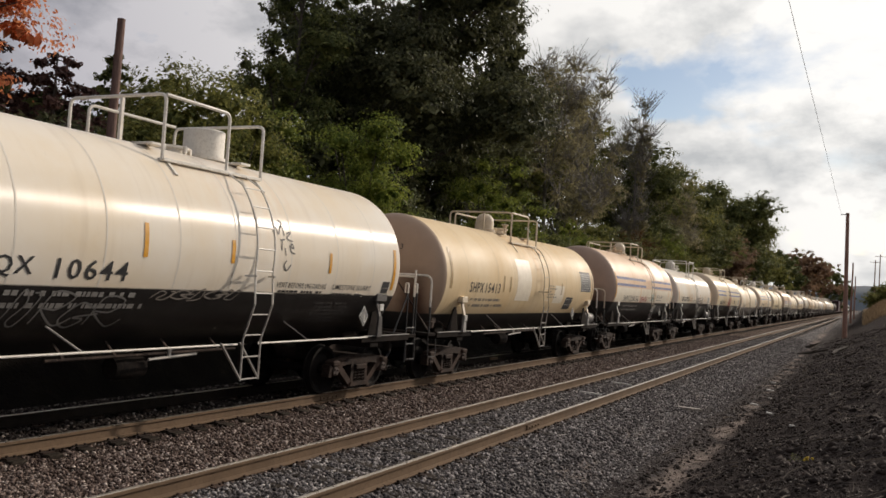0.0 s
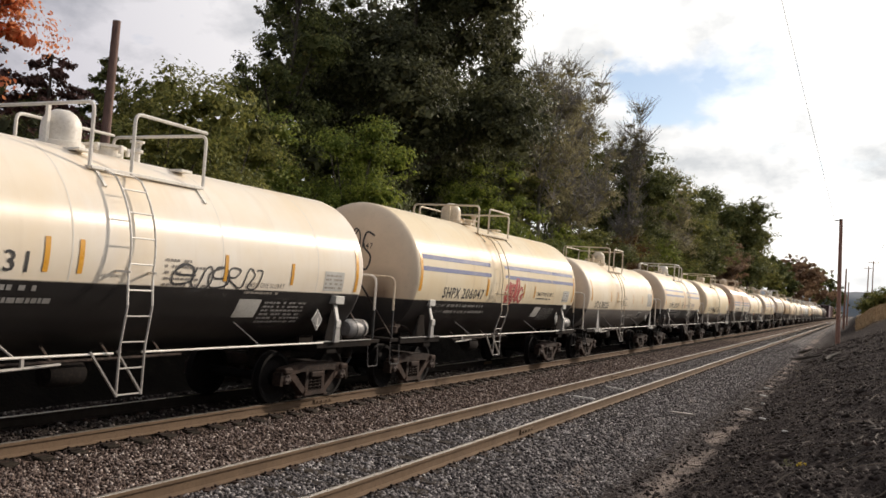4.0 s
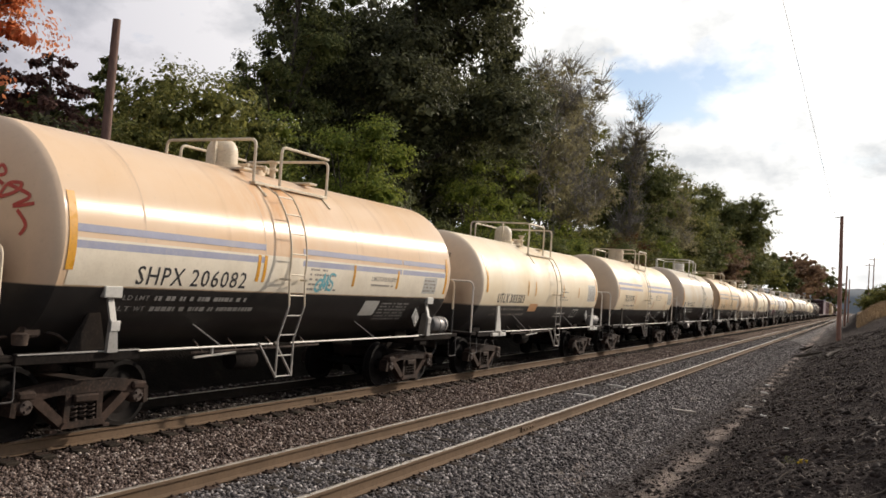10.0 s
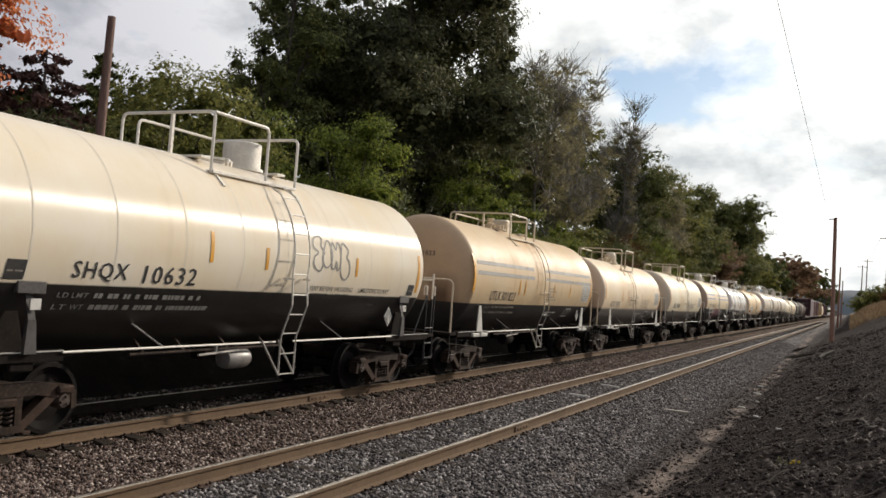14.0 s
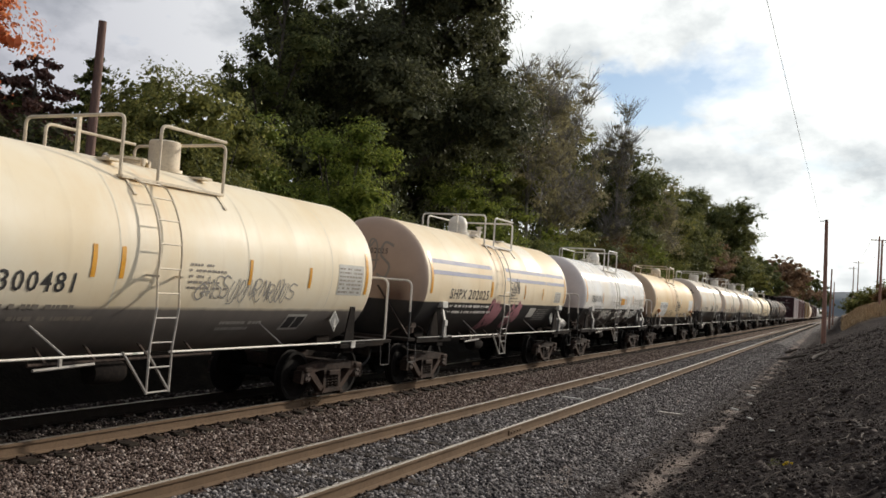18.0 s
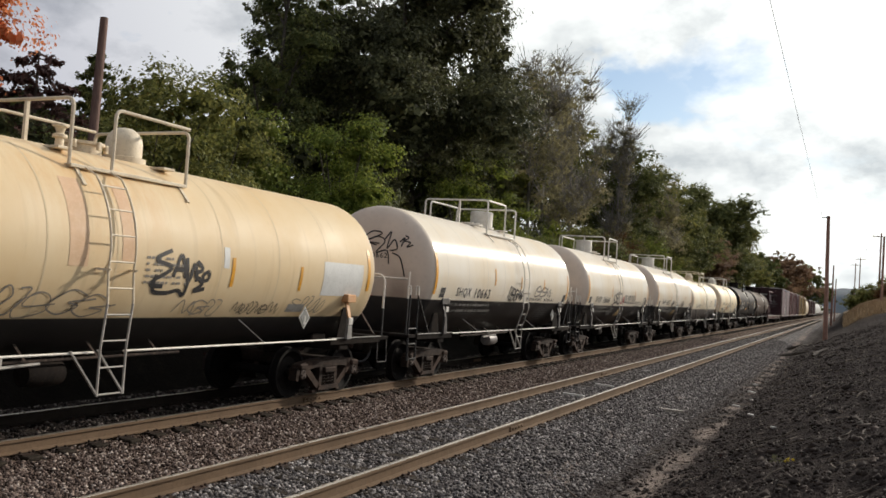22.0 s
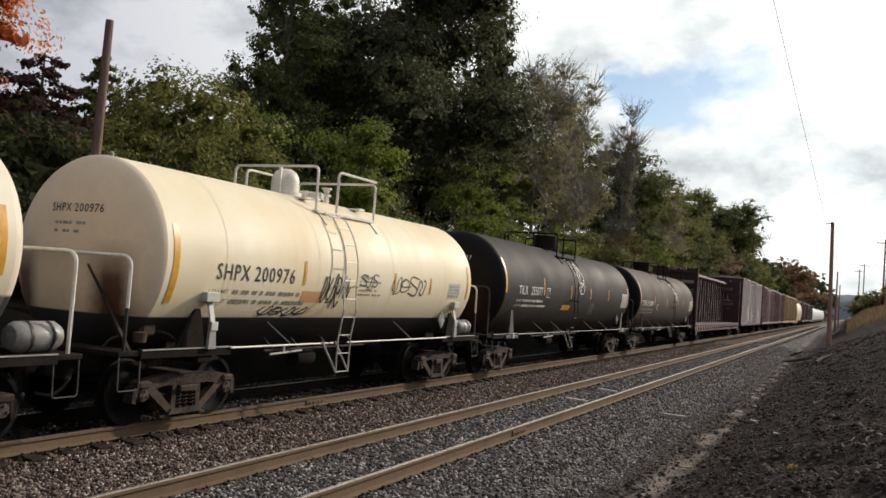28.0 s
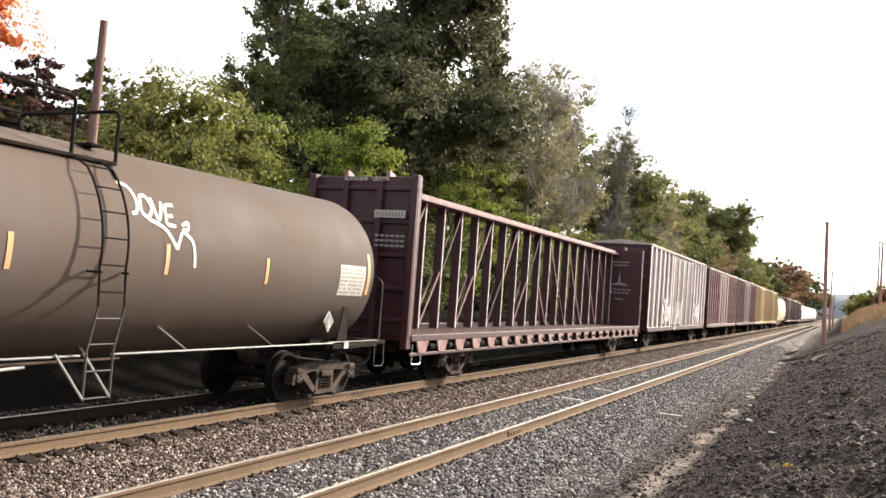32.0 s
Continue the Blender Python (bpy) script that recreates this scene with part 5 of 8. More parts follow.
def paint_side(car, shell, spec, tc, r, zc, y0, y1, depth, lad0, lad1):
    d = Decals(r, zc, y0, depth)
    ink = spec.get("ink", M_INK)
    small = spec.get("small", M_FADED)
    if spec.get("mark"):
        ty0, ty1, tz0, tz1 = spec["mark_at"]
        if spec.get("mark_ground"):
            part("paint_patch", d.patch(ty0 - 0.06, ty1 + 0.06, tz0 - 0.46, tz1 + 0.05, off=0.006, n=14, m=3), spec["mark_ground"], shell)
        wide = spec["kind"] == "ladders"
        hx, hz, span = (-0.63, 2.80, 0.105 * len(spec["mark"])) if wide else (-0.49, 2.98, 0.092 * len(spec["mark"]))
        if spec.get("head_at"):
            hx, hz, span = spec["head_at"][0], spec["head_at"][1], spec["head_at"][2] * len(spec["mark"])
        for w, a, b in words_of(spec["mark"], spec.get("gap", 1.4 if wide else 0.7)):
            part("lettering", d.text(w, ty0 + (ty1 - ty0) * a, ty0 + (ty1 - ty0) * b, tz0, tz1), ink, shell, "stencilled reporting mark")
            part("head_lettering", d.text(w, hx + span * a, hx + span * b, hz, hz + 0.125, False), spec.get("head_ink", ink), car)
        fine, tall = spec.get("small2", small), (0.055 if spec["kind"] == "gusset" and spec["upper"][0] > 0.2 else 0.064)
        for words, z, out, seed in (("LD LMT", tz0 - 0.21, 0.25, 3), ("LT WT", tz0 - 0.36, 0.5, 5)):
            for w, a, b in words_of(words):
                part("small_lettering", d.text(w, ty0 - 0.1 + 0.46 * a, ty0 - 0.1 + 0.46 * b, z, z + tall), fine, shell)
            tagged(part("small_print", d.bars(ty0 + 0.46, ty1 + out, z, tall, seed), fine, shell, "line of small stencilled print"), kind="stuff")
        tagged(part("head_print", d.bars(hx + 0.1, hx + 0.75, hz - 0.18, 0.042, 9, False), spec.get("head_small", M_GREY), car), kind="stuff")
        tagged(part("head_print", d.bars(hx + 0.1, hx + 0.65, hz - 0.30, 0.042, 10, False), spec.get("head_small", M_GREY), car), kind="stuff")
    if spec.get("stripes"):
        for z in spec.get("stripe_z", (2.86, 2.60)):
            for a, b in ((y0 + 0.12, tc * 0.32), (tc * 0.32 + 0.05, lad0 - 0.55), (lad1 + 0.1, tc * 0.83), (tc * 0.83 + 0.05, y1 - 0.25)):
                part("stripe", d.patch(a, b, z, z + 0.095, n=2, m=6), spec["stripes"], shell, "faded blue painted stripe")
    for q, z, h in spec.get("reflectors", ((-0.86, 2.15, 0.95), (1.55, 2.12, 0.42), (2.9, 2.12, 0.42), (5.6, 2.12, 0.40), (7.3, 2.12, 0.36))):
        if spec.get("mark") and spec["mark_at"][0] - 0.1 < q < spec["mark_at"][1] + 0.1:
            q = spec["mark_at"][1] + 0.2
        if spec.get("slurry"):
            q1 = spec.get("slurry_y", lad1 + 2.0 if spec["kind"] == "ladders" else tc * 0.70)
            q = q1 - 0.24 if q1 - 0.1 < q < q1 + spec["slurry"][0] else q
        if q < y1 - 0.2:
            part("reflector", d.patch(q, q + (0.12 if h > 0.6 else 0.075), z, z + h, n=9, m=1, off=0.007), spec.get("reflector", M_YELLOW), shell, "amber reflective strip")
    q = y1 - 0.22
    part("reflector", d.patch(q, q + 0.10, 2.05, 2.85, n=9, m=1, off=0.007), spec.get("reflector", M_YELLOW), shell)
    if spec.get("dark_panel"):
        a, b = y1 - 1.52, y1 - 0.36
        part("data_panel", d.patch(a, b, 2.26, 2.93, n=6), M_INK, shell, "black consolidated data stencil with white lines")
        for i in range(8):
            tagged(part("panel_print", d.bars(a + 0.03, b - 0.03, 2.30 + i * 0.076, 0.026, 20 + i), M_PANEL, shell), kind="stuff")
        part("test_panel", d.patch(y1 - 2.95, y1 - 2.22, 1.66, 2.05, n=4), M_INK, shell, "black test date stencil")
        tagged(part("panel_print", d.bars(y1 - 2.92, y1 - 2.25, 1.80, 0.022, 27), M_PANEL, shell), kind="stuff")
        tagged(part("panel_print", d.bars(y1 - 2.92, y1 - 2.25, 1.97, 0.022, 28), M_PANEL, shell), kind="stuff")
    elif spec["kind"] == "ladders":
        for a in (spec["mark_at"][0] - 0.92, y1 - 0.55):
            part("test_panel", d.patch(a, a + 0.26, 1.98, 2.21, n=3), M_INK, shell, "black test date stencil")
            tagged(part("panel_print", d.bars(a + 0.02, a + 0.24, 2.07, 0.02, 27), M_FADED, shell), kind="stuff")
        for i in range(6):
            tagged(part("belly_print", d.bars(y1 - 2.6, y1 - 1.5, 1.42 + i * 0.065, 0.038, 60 + i), M_DIMSTEEL, shell), kind="stuff")
    elif spec.get("panel", True):
        wide = spec["kind"] == "gusset"
        a, z_a, lines = (y1 - 1.22, 2.02, 7) if wide else (y1 - 1.25, 2.05, 4)
        part("data_panel", d.patch(a, y1 - (0.30 if wide else 0.62), z_a, z_a + 0.05 + lines * 0.075, n=4), M_PANEL, shell, "grey consolidated data stencil")
        for i in range(lines):
            tagged(part("panel_print", d.bars(a + 0.03, y1 - (0.34 if wide else 0.66), z_a + 0.04 + i * 0.073, 0.035, 20 + i), M_FADED, shell), kind="stuff")
    if spec["kind"] == "gusset" and spec["upper"][0] > 0.3:
        frame_z = spec["split"] - 0.37
        part("test_panel", d.patch(y1 - 2.45, y1 - 1.85, frame_z, frame_z + 0.29, n=4), M_PANEL, shell, "white-framed black test date stencil")
        for a in (y1 - 2.41, y1 - 2.13):
            part("panel_field", d.patch(a, a + 0.24, frame_z + 0.04, frame_z + 0.25, off=0.008, n=3), M_INK, shell)
        tagged(part("belly_print", d.bars(tc * 0.5 + 0.9, tc * 0.5 + 2.0, frame_z + 0.12, 0.05, 71), M_PANEL, shell), kind="stuff")
        tagged(part("belly_print", d.bars(tc * 0.5 + 0.9, tc * 0.5 + 1.7, frame_z + 0.02, 0.05, 72), M_PANEL, shell), kind="stuff")
    if spec["kind"] == "post" and spec["split"] > 1.8:
        part("belly_label", d.patch(tc - 2.68, tc - 2.12, 1.56, 1.86, n=4), M_PANEL, shell, "pale blank label on the black belly")
        for i in range(6):
            tagged(part("belly_print", d.bars(tc - 2.02, tc - 0.85, 1.47 + i * 0.065, 0.032, 50 + i), M_GREY, shell), kind="stuff")
    if spec.get("print_block"):
        a, b, z = spec["print_block"]
        for i in range(6):
            tagged(part("small_print", d.bars(a, b - 0.1 * (i % 3), z + i * 0.075, 0.03, 80 + i), M_GREY, shell), kind="stuff")
    if spec.get("emblem"):
        ring = Geo()
        knots = [Vector((spec["emblem"] + 0.13 * math.cos(a * math.pi / 6), 1.74 + 0.11 * math.sin(a * math.pi / 6), 0)) for a in range(13)]
        d.stroke(ring, knots, 0.028, d.side)
        part("emblem", ring, M_PANEL, shell, "white painted ring")
        part("emblem_bar", d.patch(spec["emblem"] - 0.09, spec["emblem"] + 0.09, 1.72, 1.76, n=1), M_PANEL, shell)
    if spec.get("slurry"):
        w, z, h = spec["slurry"]
        q0 = spec.get("slurry_y", lad1 + 2.0 if spec["kind"] == "ladders" else tc * 0.70)
        for word, a, b in words_of("LIMESTONE SLURRY"):
            part("lettering", d.text(word, q0 + w * a, q0 + w * b, z, z + h), small, shell)
        tagged(part("small_print", d.bars(q0, q0 + w * 0.9, z - 0.10, 0.035, 31), small, shell), kind="stuff")
    if spec.get("vent") and spec["kind"] == "ladders":
        for word, a, b in words_of("VENT BEFORE UNLOADING"):
            part("lettering", d.text(word, lad1 + 0.36 + 1.42 * a, lad1 + 0.36 + 1.42 * b, spec["vent"], spec["vent"] + 0.085), small, shell)
        tagged(part("small_print", d.bars(lad1 + 0.45, lad1 + 1.7, spec["vent"] - 0.08, 0.035, 33), small, shell), kind="stuff")
    elif spec["kind"] != "ladders" and spec["upper"][0] > 0.3:
        for i in range(5):
            tagged(part("small_print", d.bars(lad1 + 0.35, lad1 + (1.25, 1.1, 0.8, 1.2, 0.9)[i], 2.02 + i * 0.085, 0.034, 36 + i), small, shell), kind="stuff")
    for w, a, b, c, e, m in spec.get("words", ()):
        part("sprayed_word", d.text(w, a, b, c, e), m, shell, "painted word")
    for i, (a, b, c, e, m, w) in enumerate(spec.get("patches", ())):
        part("paint_patch", d.patch(a, b, c, e, off=0.0035, n=10, m=3), m, shell, "repainted patch")
    for i, (a, b, c, e, m, w, n) in enumerate(spec.get("spray", ())):
        tagged(part("spray_paint", d.scrawl(a, b, c, e, 40 + i + int(a * 10), w, n), m, shell, "sprayed graffiti scrawl"), kind="stuff")
    for name, a, b, c, e, m, w, side in spec.get("tags", ()):
        tagged(part("spray_paint", d.tag(name, a, b, c, e, w, side), m, shell if side else car, "sprayed graffiti tag"), kind="stuff")
    for i, (a, b, c, e, m, w, n) in enumerate(spec.get("head_spray", ())):
        tagged(part("spray_paint", d.scrawl(a, b, c, e, 70 + i, w, n, False), m, car, "sprayed graffiti scrawl"), kind="stuff")


# ---------------------------------------------------------------- the other cars
def flat_scrawl(x, y0, y1, z0, z1, seed):
    """Sprayed strokes on a flat side."""
    d = Decals()
    d.side = lambda y, z, off=0.0: (x, y, z)
    return d.scrawl(y0, y1, z0, z1, seed, 0.09, 6)


def boxcar(length, mat, label, height=5.1, ribs=5, roof=None, door=0.36, sill=0.98, half=1.5, rib_mat=None, mark=False):
    """A ribbed boxcar; origin under its leading truck."""
    car = tagged(new("boxcar"), label, "boxcar", "train cars")
    over = 2.55
    light = rib_mat or mat
    tc = length - 2 * over
    y0, y1 = -over + 0.35, tc + over - 0.35
    part("body", Geo().box((0, (y0 + y1) / 2, (sill + height) / 2), (2 * half - 0.16, y1 - y0, height - sill), 0.03), mat, car)
    part("roof", Geo().prism([(-half + 0.02, height), (half - 0.02, height), (half - 0.02, height + 0.06), (0, height + 0.22), (-half + 0.02, height + 0.06)], (y0 + y1) / 2, 1, y1 - y0 + 0.06), roof or M_ROOFTIN, car)
    rib = shared("rib/%.2f/%s" % (height, light.name), lambda: Geo().box((0, 0, (sill + height) / 2 + 0.02), (0.13, 0.20, height - sill - 0.16), 0.02), light)
    d0, d1 = y0 + (y1 - y0) * (0.5 - door / 2), y0 + (y1 - y0) * (0.5 + door / 2)
    for sx in (-1, 1):
        for a, b in ((y0, d0), (d1, y1)):
            for i in range(ribs + 1):
                part("rib", rib, light, car, at=(sx * (half - 0.05), a + 0.06 + (b - a - 0.12) * i / ribs, 0))
        part("top_chord", Geo().box((sx * (half - 0.04), (y0 + y1) / 2, height - 0.03), (0.12, y1 - y0, 0.12), 0.015), mat, car)
        part("side_sill", Geo().box((sx * (half - 0.04), (y0 + y1) / 2, sill + 0.04), (0.14, y1 - y0, 0.22), 0.015), mat, car)
        dr = part("door", Geo().box((sx * (half - 0.03), (d0 + d1) / 2, (sill + height) / 2), (0.07, d1 - d0 - 0.1, height - sill - 0.35), 0.012), mat, car)
        for i in range(5):
            part("door_rib", Geo().box((sx * (half + 0.02), d0 + 0.25 + (d1 - d0 - 0.5) * i / 4, (sill + height) / 2), (0.09, 0.16, height - sill - 0.5), 0.012), light, dr)
        part("lock_rod", Geo().tube([(sx * (half + 0.07), (d0 + d1) / 2 - 0.3, sill + 0.15), (sx * (half + 0.07), (d0 + d1) / 2 - 0.3, height - 0.3)], 0.025, 6), M_SILVER, dr)
        for e, yy in ((-1, y0), (1, y1)):
            for zz in [sill + 0.25 + 0.42 * k for k in range(int((height - sill - 0.6) / 0.42))]:
                part("grab_iron", Geo().tube([(sx * (half + 0.05), yy - e * 0.10, zz), (sx * (half + 0.05), yy - e * 0.52, zz)], 0.013, 5), mat, car)
            part("stirrup", Geo().tube(rounded([(sx * 1.44, yy - e * 0.1, sill), (sx * 1.44, yy - e * 0.1, 0.5), (sx * 1.44, yy - e * 0.5, 0.5), (sx * 1.44, yy - e * 0.5, sill)], 0.05), 0.016, 5), M_STEEL, car)
    for e, yy in ((-1, y0), (1, y1)):
        for k in range(6):
            part("end_corrugation", Geo().box((0, yy + e * 0.02, sill + 0.5 + k * (height - sill - 0.8) / 5), (2 * half - 0.36, 0.10, 0.20), 0.04), mat, car)
        for sx in (-1, 1):
            part("corner_post", Geo().box((sx * (half - 0.06), yy, (sill + height) / 2), (0.12, 0.12, height - sill), 0.02), mat, car)
    if mark:
        for a, w, h, m in ((d0 - 2.6, 1.9, 1.3, M_FADEDPINK), (d1 + 0.6, 2.4, 1.0, M_FADEDPINK), (d0 + 0.6, 2.2, 1.2, M_PANEL)):
            tagged(part("spray_paint", flat_scrawl(half + 0.088, a, a + w, sill + 0.35, sill + 0.35 + h, int(a * 10) + 500), m, car, "sprayed graffiti scrawl"), kind="stuff")
    part("underframe", Geo().box((0, tc / 2, 0.86), (0.5, y1 - y0, 0.3), 0.02).box((0, tc / 2, 0.93), (2.6, y1 - y0 - 0.5, 0.10), 0.01), M_STEEL, car)
    part("brake_cylinder", Geo().lathe([(0.0, -0.3), (0.17, -0.25), (0.17, 0.25), (0.0, 0.3)], "y", 12, (0.9, tc * 0.45, 0.7)), M_STEEL, car)
    for d, ye, yt in ((-1, y0 + 0.1, 0.0), (1, y1 - 0.1, tc)):
        add_coupler(car, ye, d)
        add_truck(car, yt, M_TRUCK)
    return car


def h_beam(depth, flange, thick, web, z0, z1):
    """One rolled beam standing upright: two flanges and the web between them."""
    a, b, c, e = depth / 2, flange / 2, depth / 2 - thick, web / 2
    ring = [(a, -b), (a, b), (c, b), (c, e), (-c, e), (-c, b), (-a, b), (-a, -b), (-c, -b), (-c, -e), (c, -e), (c, -b)]
    g = Geo()
    g.add([(x, y, z) for z in (z0, z1) for x, y in ring], [(i, (i + 1) % 12, 12 + (i + 1) % 12, 12 + i) for i in range(12)] + [(11, 0, 1, 2), (3, 4, 9, 10), (5, 6, 7, 8), (14, 13, 12, 23), (22, 21, 16, 15), (20, 19, 18, 17)])
    return g


def centerbeam():
    """A centre-beam flat car: two bulkheads, a deck and a trussed spine along the middle."""
    car = tagged(new("centerbeam_car"), "empty maroon centre-beam flatcar with truss posts and tall bulkheads", "flatcar", "train cars")
    y0, y1, deck, top, half = -3.35, 20.15, 1.17, 4.62, 1.42
    tc = 16.8
    part("deck", Geo().box((0, (y0 + y1) / 2, deck - 0.06), (2 * half, y1 - y0, 0.12), 0.015), M_MAROON, car)
    for sx in (-1, 1):
        part("side_sill", Geo().box((sx * half, (y0 + y1) / 2, deck - 0.03), (0.06, y1 - y0, 0.14), 0.01), M_MAROON, car)
        part("lower_sill", Geo().box((sx * (half - 0.02), (y0 + y1) / 2, deck - 0.40), (0.05, y1 - y0, 0.07), 0.01), M_MAROON, car)
        tab = shared("sill_tab", lambda: Geo().prism([(-0.30, 0.0), (0.30, 0.0), (0.18, -0.27), (-0.18, -0.27)], 0, 0, 0.04), M_MAROON2)
        n = 22
        for i in range(n):
            part("sill_tab", tab, M_MAROON2, car, at=(sx * half, y0 + 0.6 + (y1 - y0 - 1.2) * i / (n - 1), deck - 0.10))
            part("winch", Geo().lathe([(0.0, -0.12), (0.07, -0.12), (0.07, 0.12), (0.0, 0.12)], "y", 8, (sx * (half - 0.02), y0 + 1.1 + (y1 - y0 - 2.0) * i / (n - 1), deck - 0.24)), M_STEEL, car)
    for e, yy in ((-1, y0), (1, y1)):
        b = part("bulkhead", Geo().box((0, yy, (deck + top) / 2 + 0.05), (2 * half, 0.10, top - deck + 0.1), 0.012), M_MAROON, car)
        for sx in (-1, 1):
            part("corner_post", Geo().box((sx * (half - 0.08), yy + e * 0.10, (0.9 + top) / 2 + 0.06), (0.17, 0.22, top - 0.9 + 0.14), 0.02), M_MAROON, b)
            part("post_edge", Geo().box((sx * half, yy + e * 0.10, (deck + top) / 2 + 0.06), (0.03, 0.05, top - deck + 0.1), 0.006), M_MAROON2, b)
            part("bulkhead_post", Geo().box((sx * 0.45, yy + e * 0.10, (0.9 + top) / 2), (0.14, 0.18, top - 0.9), 0.02), M_MAROON, b)
            part("top_lug", Geo().prism([(yy, top + 0.08), (yy + 0.5, top + 0.08), (yy, top + 0.26)], sx * 0.55, 0, 0.10), M_MAROON2, b)
        for zz in (1.5, 2.2, 2.95, 3.7, 4.45):
            part("bulkhead_rail", Geo().box((0, yy + e * 0.07, zz), (2 * half - 0.2, 0.10, 0.10), 0.015), M_MAROON, b)
        if e < 0:
            part("number_board", Geo().box((0.78, yy - 0.21, 3.86), (0.78, 0.012, 0.17)), M_PANEL, b, "pale board with worn figures")
            g = Geo()
            for k in range(9):
                g.box((0.46 + k * 0.08, yy - 0.222, 3.86), (0.05, 0.006, 0.10))
            tagged(part("board_print", g, M_FADED, b), kind="stuff")
            v, f = LETTERS["CAUTION"]
            part("lettering", Geo().add([(0.28 + 0.42 * p[0], yy - 0.225, 4.60 + 0.09 * p[1]) for p in v], f), M_INKW, b)
            g = Geo()
            for k in range(5):
                g.box((-0.40 + k * 0.125, yy - 0.225, 4.64), (0.10, 0.006, 0.08))
            for k in range(6):
                for j in range(3):
                    g.box((0.50 + k * 0.13, yy - 0.225, 3.15 + j * 0.11), (0.10, 0.006, 0.05))
            tagged(part("board_print", g, M_GREY, b), kind="stuff")
        if e > 0:
            ye = yy - 0.054
            part("emblem", Geo().prism([(-0.05, 3.05), (0.85, 3.05), (0.46, 3.20), (0.40, 3.75), (0.34, 3.20)], ye, 1, 0.006), M_GREY, b, "worn pale triangular emblem")
            g = Geo()
            for w, z in ((0.8, 4.15), (0.7, 4.0), (1.1, 2.85), (0.9, 2.7), (0.4, 2.4)):
                for i in range(5):
                    g.box((0.42 - w / 2 + w * (i + 0.5) / 5, ye, z), (w / 5 * 0.7, 0.006, 0.07))
            tagged(part("board_print", g, M_GREY, b, "lines of worn white print"), kind="stuff")
    part("top_chord", Geo().box((0, (y0 + y1) / 2, top - 0.10), (0.62, y1 - y0 - 0.2, 0.10), 0.015).box((0, (y0 + y1) / 2, top - 0.02), (0.30, y1 - y0 - 0.2, 0.14), 0.015), M_WORNWINE, car)
    post = shared("spine_post", lambda: h_beam(0.235, 0.10, 0.035, 0.045, deck + 0.025, top - 0.125), M_MAROON)
    edge = shared("post_edge", lambda: Geo().box((0.122, 0, (deck + top) / 2 - 0.05), (0.012, 0.035, top - deck - 0.2)), M_FADEDPINK)
    n = 20
    step = (y1 - y0 - 1.2) / (n - 1)
    for i in range(n):
        yy = y0 + 0.6 + step * i
        q = part("spine_post", post, M_MAROON, car, at=(0, yy, 0))
        part("post_edge", edge, M_FADEDPINK, q)
        if i < n - 1:
            zz0, zz1 = (deck + 0.12, top - 1.9) if i % 2 == 0 else (top - 1.9, top - 0.25)
            if i >= n // 2:
                zz0, zz1 = zz1, zz0
            for sx in (-1, 1):
                part("truss_brace", Geo().bar((sx * 0.09, yy + 0.05, zz0), (sx * 0.09, yy + step - 0.05, zz1), 0.035, 0.045), M_MAROON2 if i % 3 else M_MAROON, car)
    part("underframe", Geo().box((0, tc / 2, 0.86), (0.6, y1 - y0 - 0.4, 0.36), 0.02), M_STEEL, car)
    for d, ye, yt in ((-1, y0 + 0.15, 0.0), (1, y1 - 0.15, tc)):
        add_coupler(car, ye, d)
        add_truck(car, yt, M_TRUCK)
        for sx in (-1, 1):
            part("stirrup", Geo().tube(rounded([(sx * 1.4, yt * 1.0 + d * 3.2, 1.0), (sx * 1.4, yt + d * 3.2, 0.55), (sx * 1.4, yt + d * 2.75, 0.55), (sx * 1.4, yt + d * 2.75, 1.0)], 0.05), 0.016, 5), M_SILVER, car)
    return car


def hopper(length, mat, label):
    """A covered hopper with rounded sides."""
    car = tagged(new("hopper_car"), label, "hopper car", "train cars")
    over = 2.4
    tc = length - 2 * over
    y0, y1 = -over + 0.3, tc + over - 0.3
    prof = [(-1.25, 1.15), (-1.52, 1.9), (-1.55, 2.9), (-1.42, 3.9), (-1.05, 4.45), (0.0, 4.62), (1.05, 4.45), (1.42, 3.9), (1.55, 2.9), (1.52, 1.9), (1.25, 1.15)]
    part("body", Geo().prism(prof, tc / 2, 1, y1 - y0 - 1.6), mat, car)
    for d, yy, yt in ((-1, y0, 0.0), (1, y1, tc)):
        part("end_sheet", Geo().prism([(-1.3, 4.1), (1.3, 4.1), (1.2, 4.5), (0, 4.6), (-1.2, 4.5)], yy - d * 0.4, 1, 0.8), mat, car)
        for sx in (-1, 1):
            part("end_post", Geo().box((sx * 1.35, yy - d * 0.1, 2.6), (0.1, 0.12, 3.2), 0.01), mat, car)
        part("end_platform", Geo().box((0, yy - d * 0.4, 1.05), (2.9, 0.9, 0.12), 0.01), M_STEEL, car)
        add_coupler(car, yy + 0.05 * d, d)
        add_truck(car, yt, M_TRUCK)
    for k in range(4):
        yy = y0 + 2.2 + k * (y1 - y0 - 4.4) / 3
        part("hopper_chute", Geo().prism([(yy - 1.2, 1.2), (yy + 1.2, 1.2), (yy + 0.3, 0.45), (yy - 0.3, 0.45)], 0, 0, 1.9), mat, car)
        part("hatch", Geo().lathe([(0.0, 4.72), (0.3, 4.70), (0.3, 4.55)], "z", 12, (0, yy, 0)), mat, car)
    part("roof_walk", Geo().box((0.9, tc / 2, 4.62), (0.4, y1 - y0 - 1.0, 0.04)), M_SILVER, car)
    return car


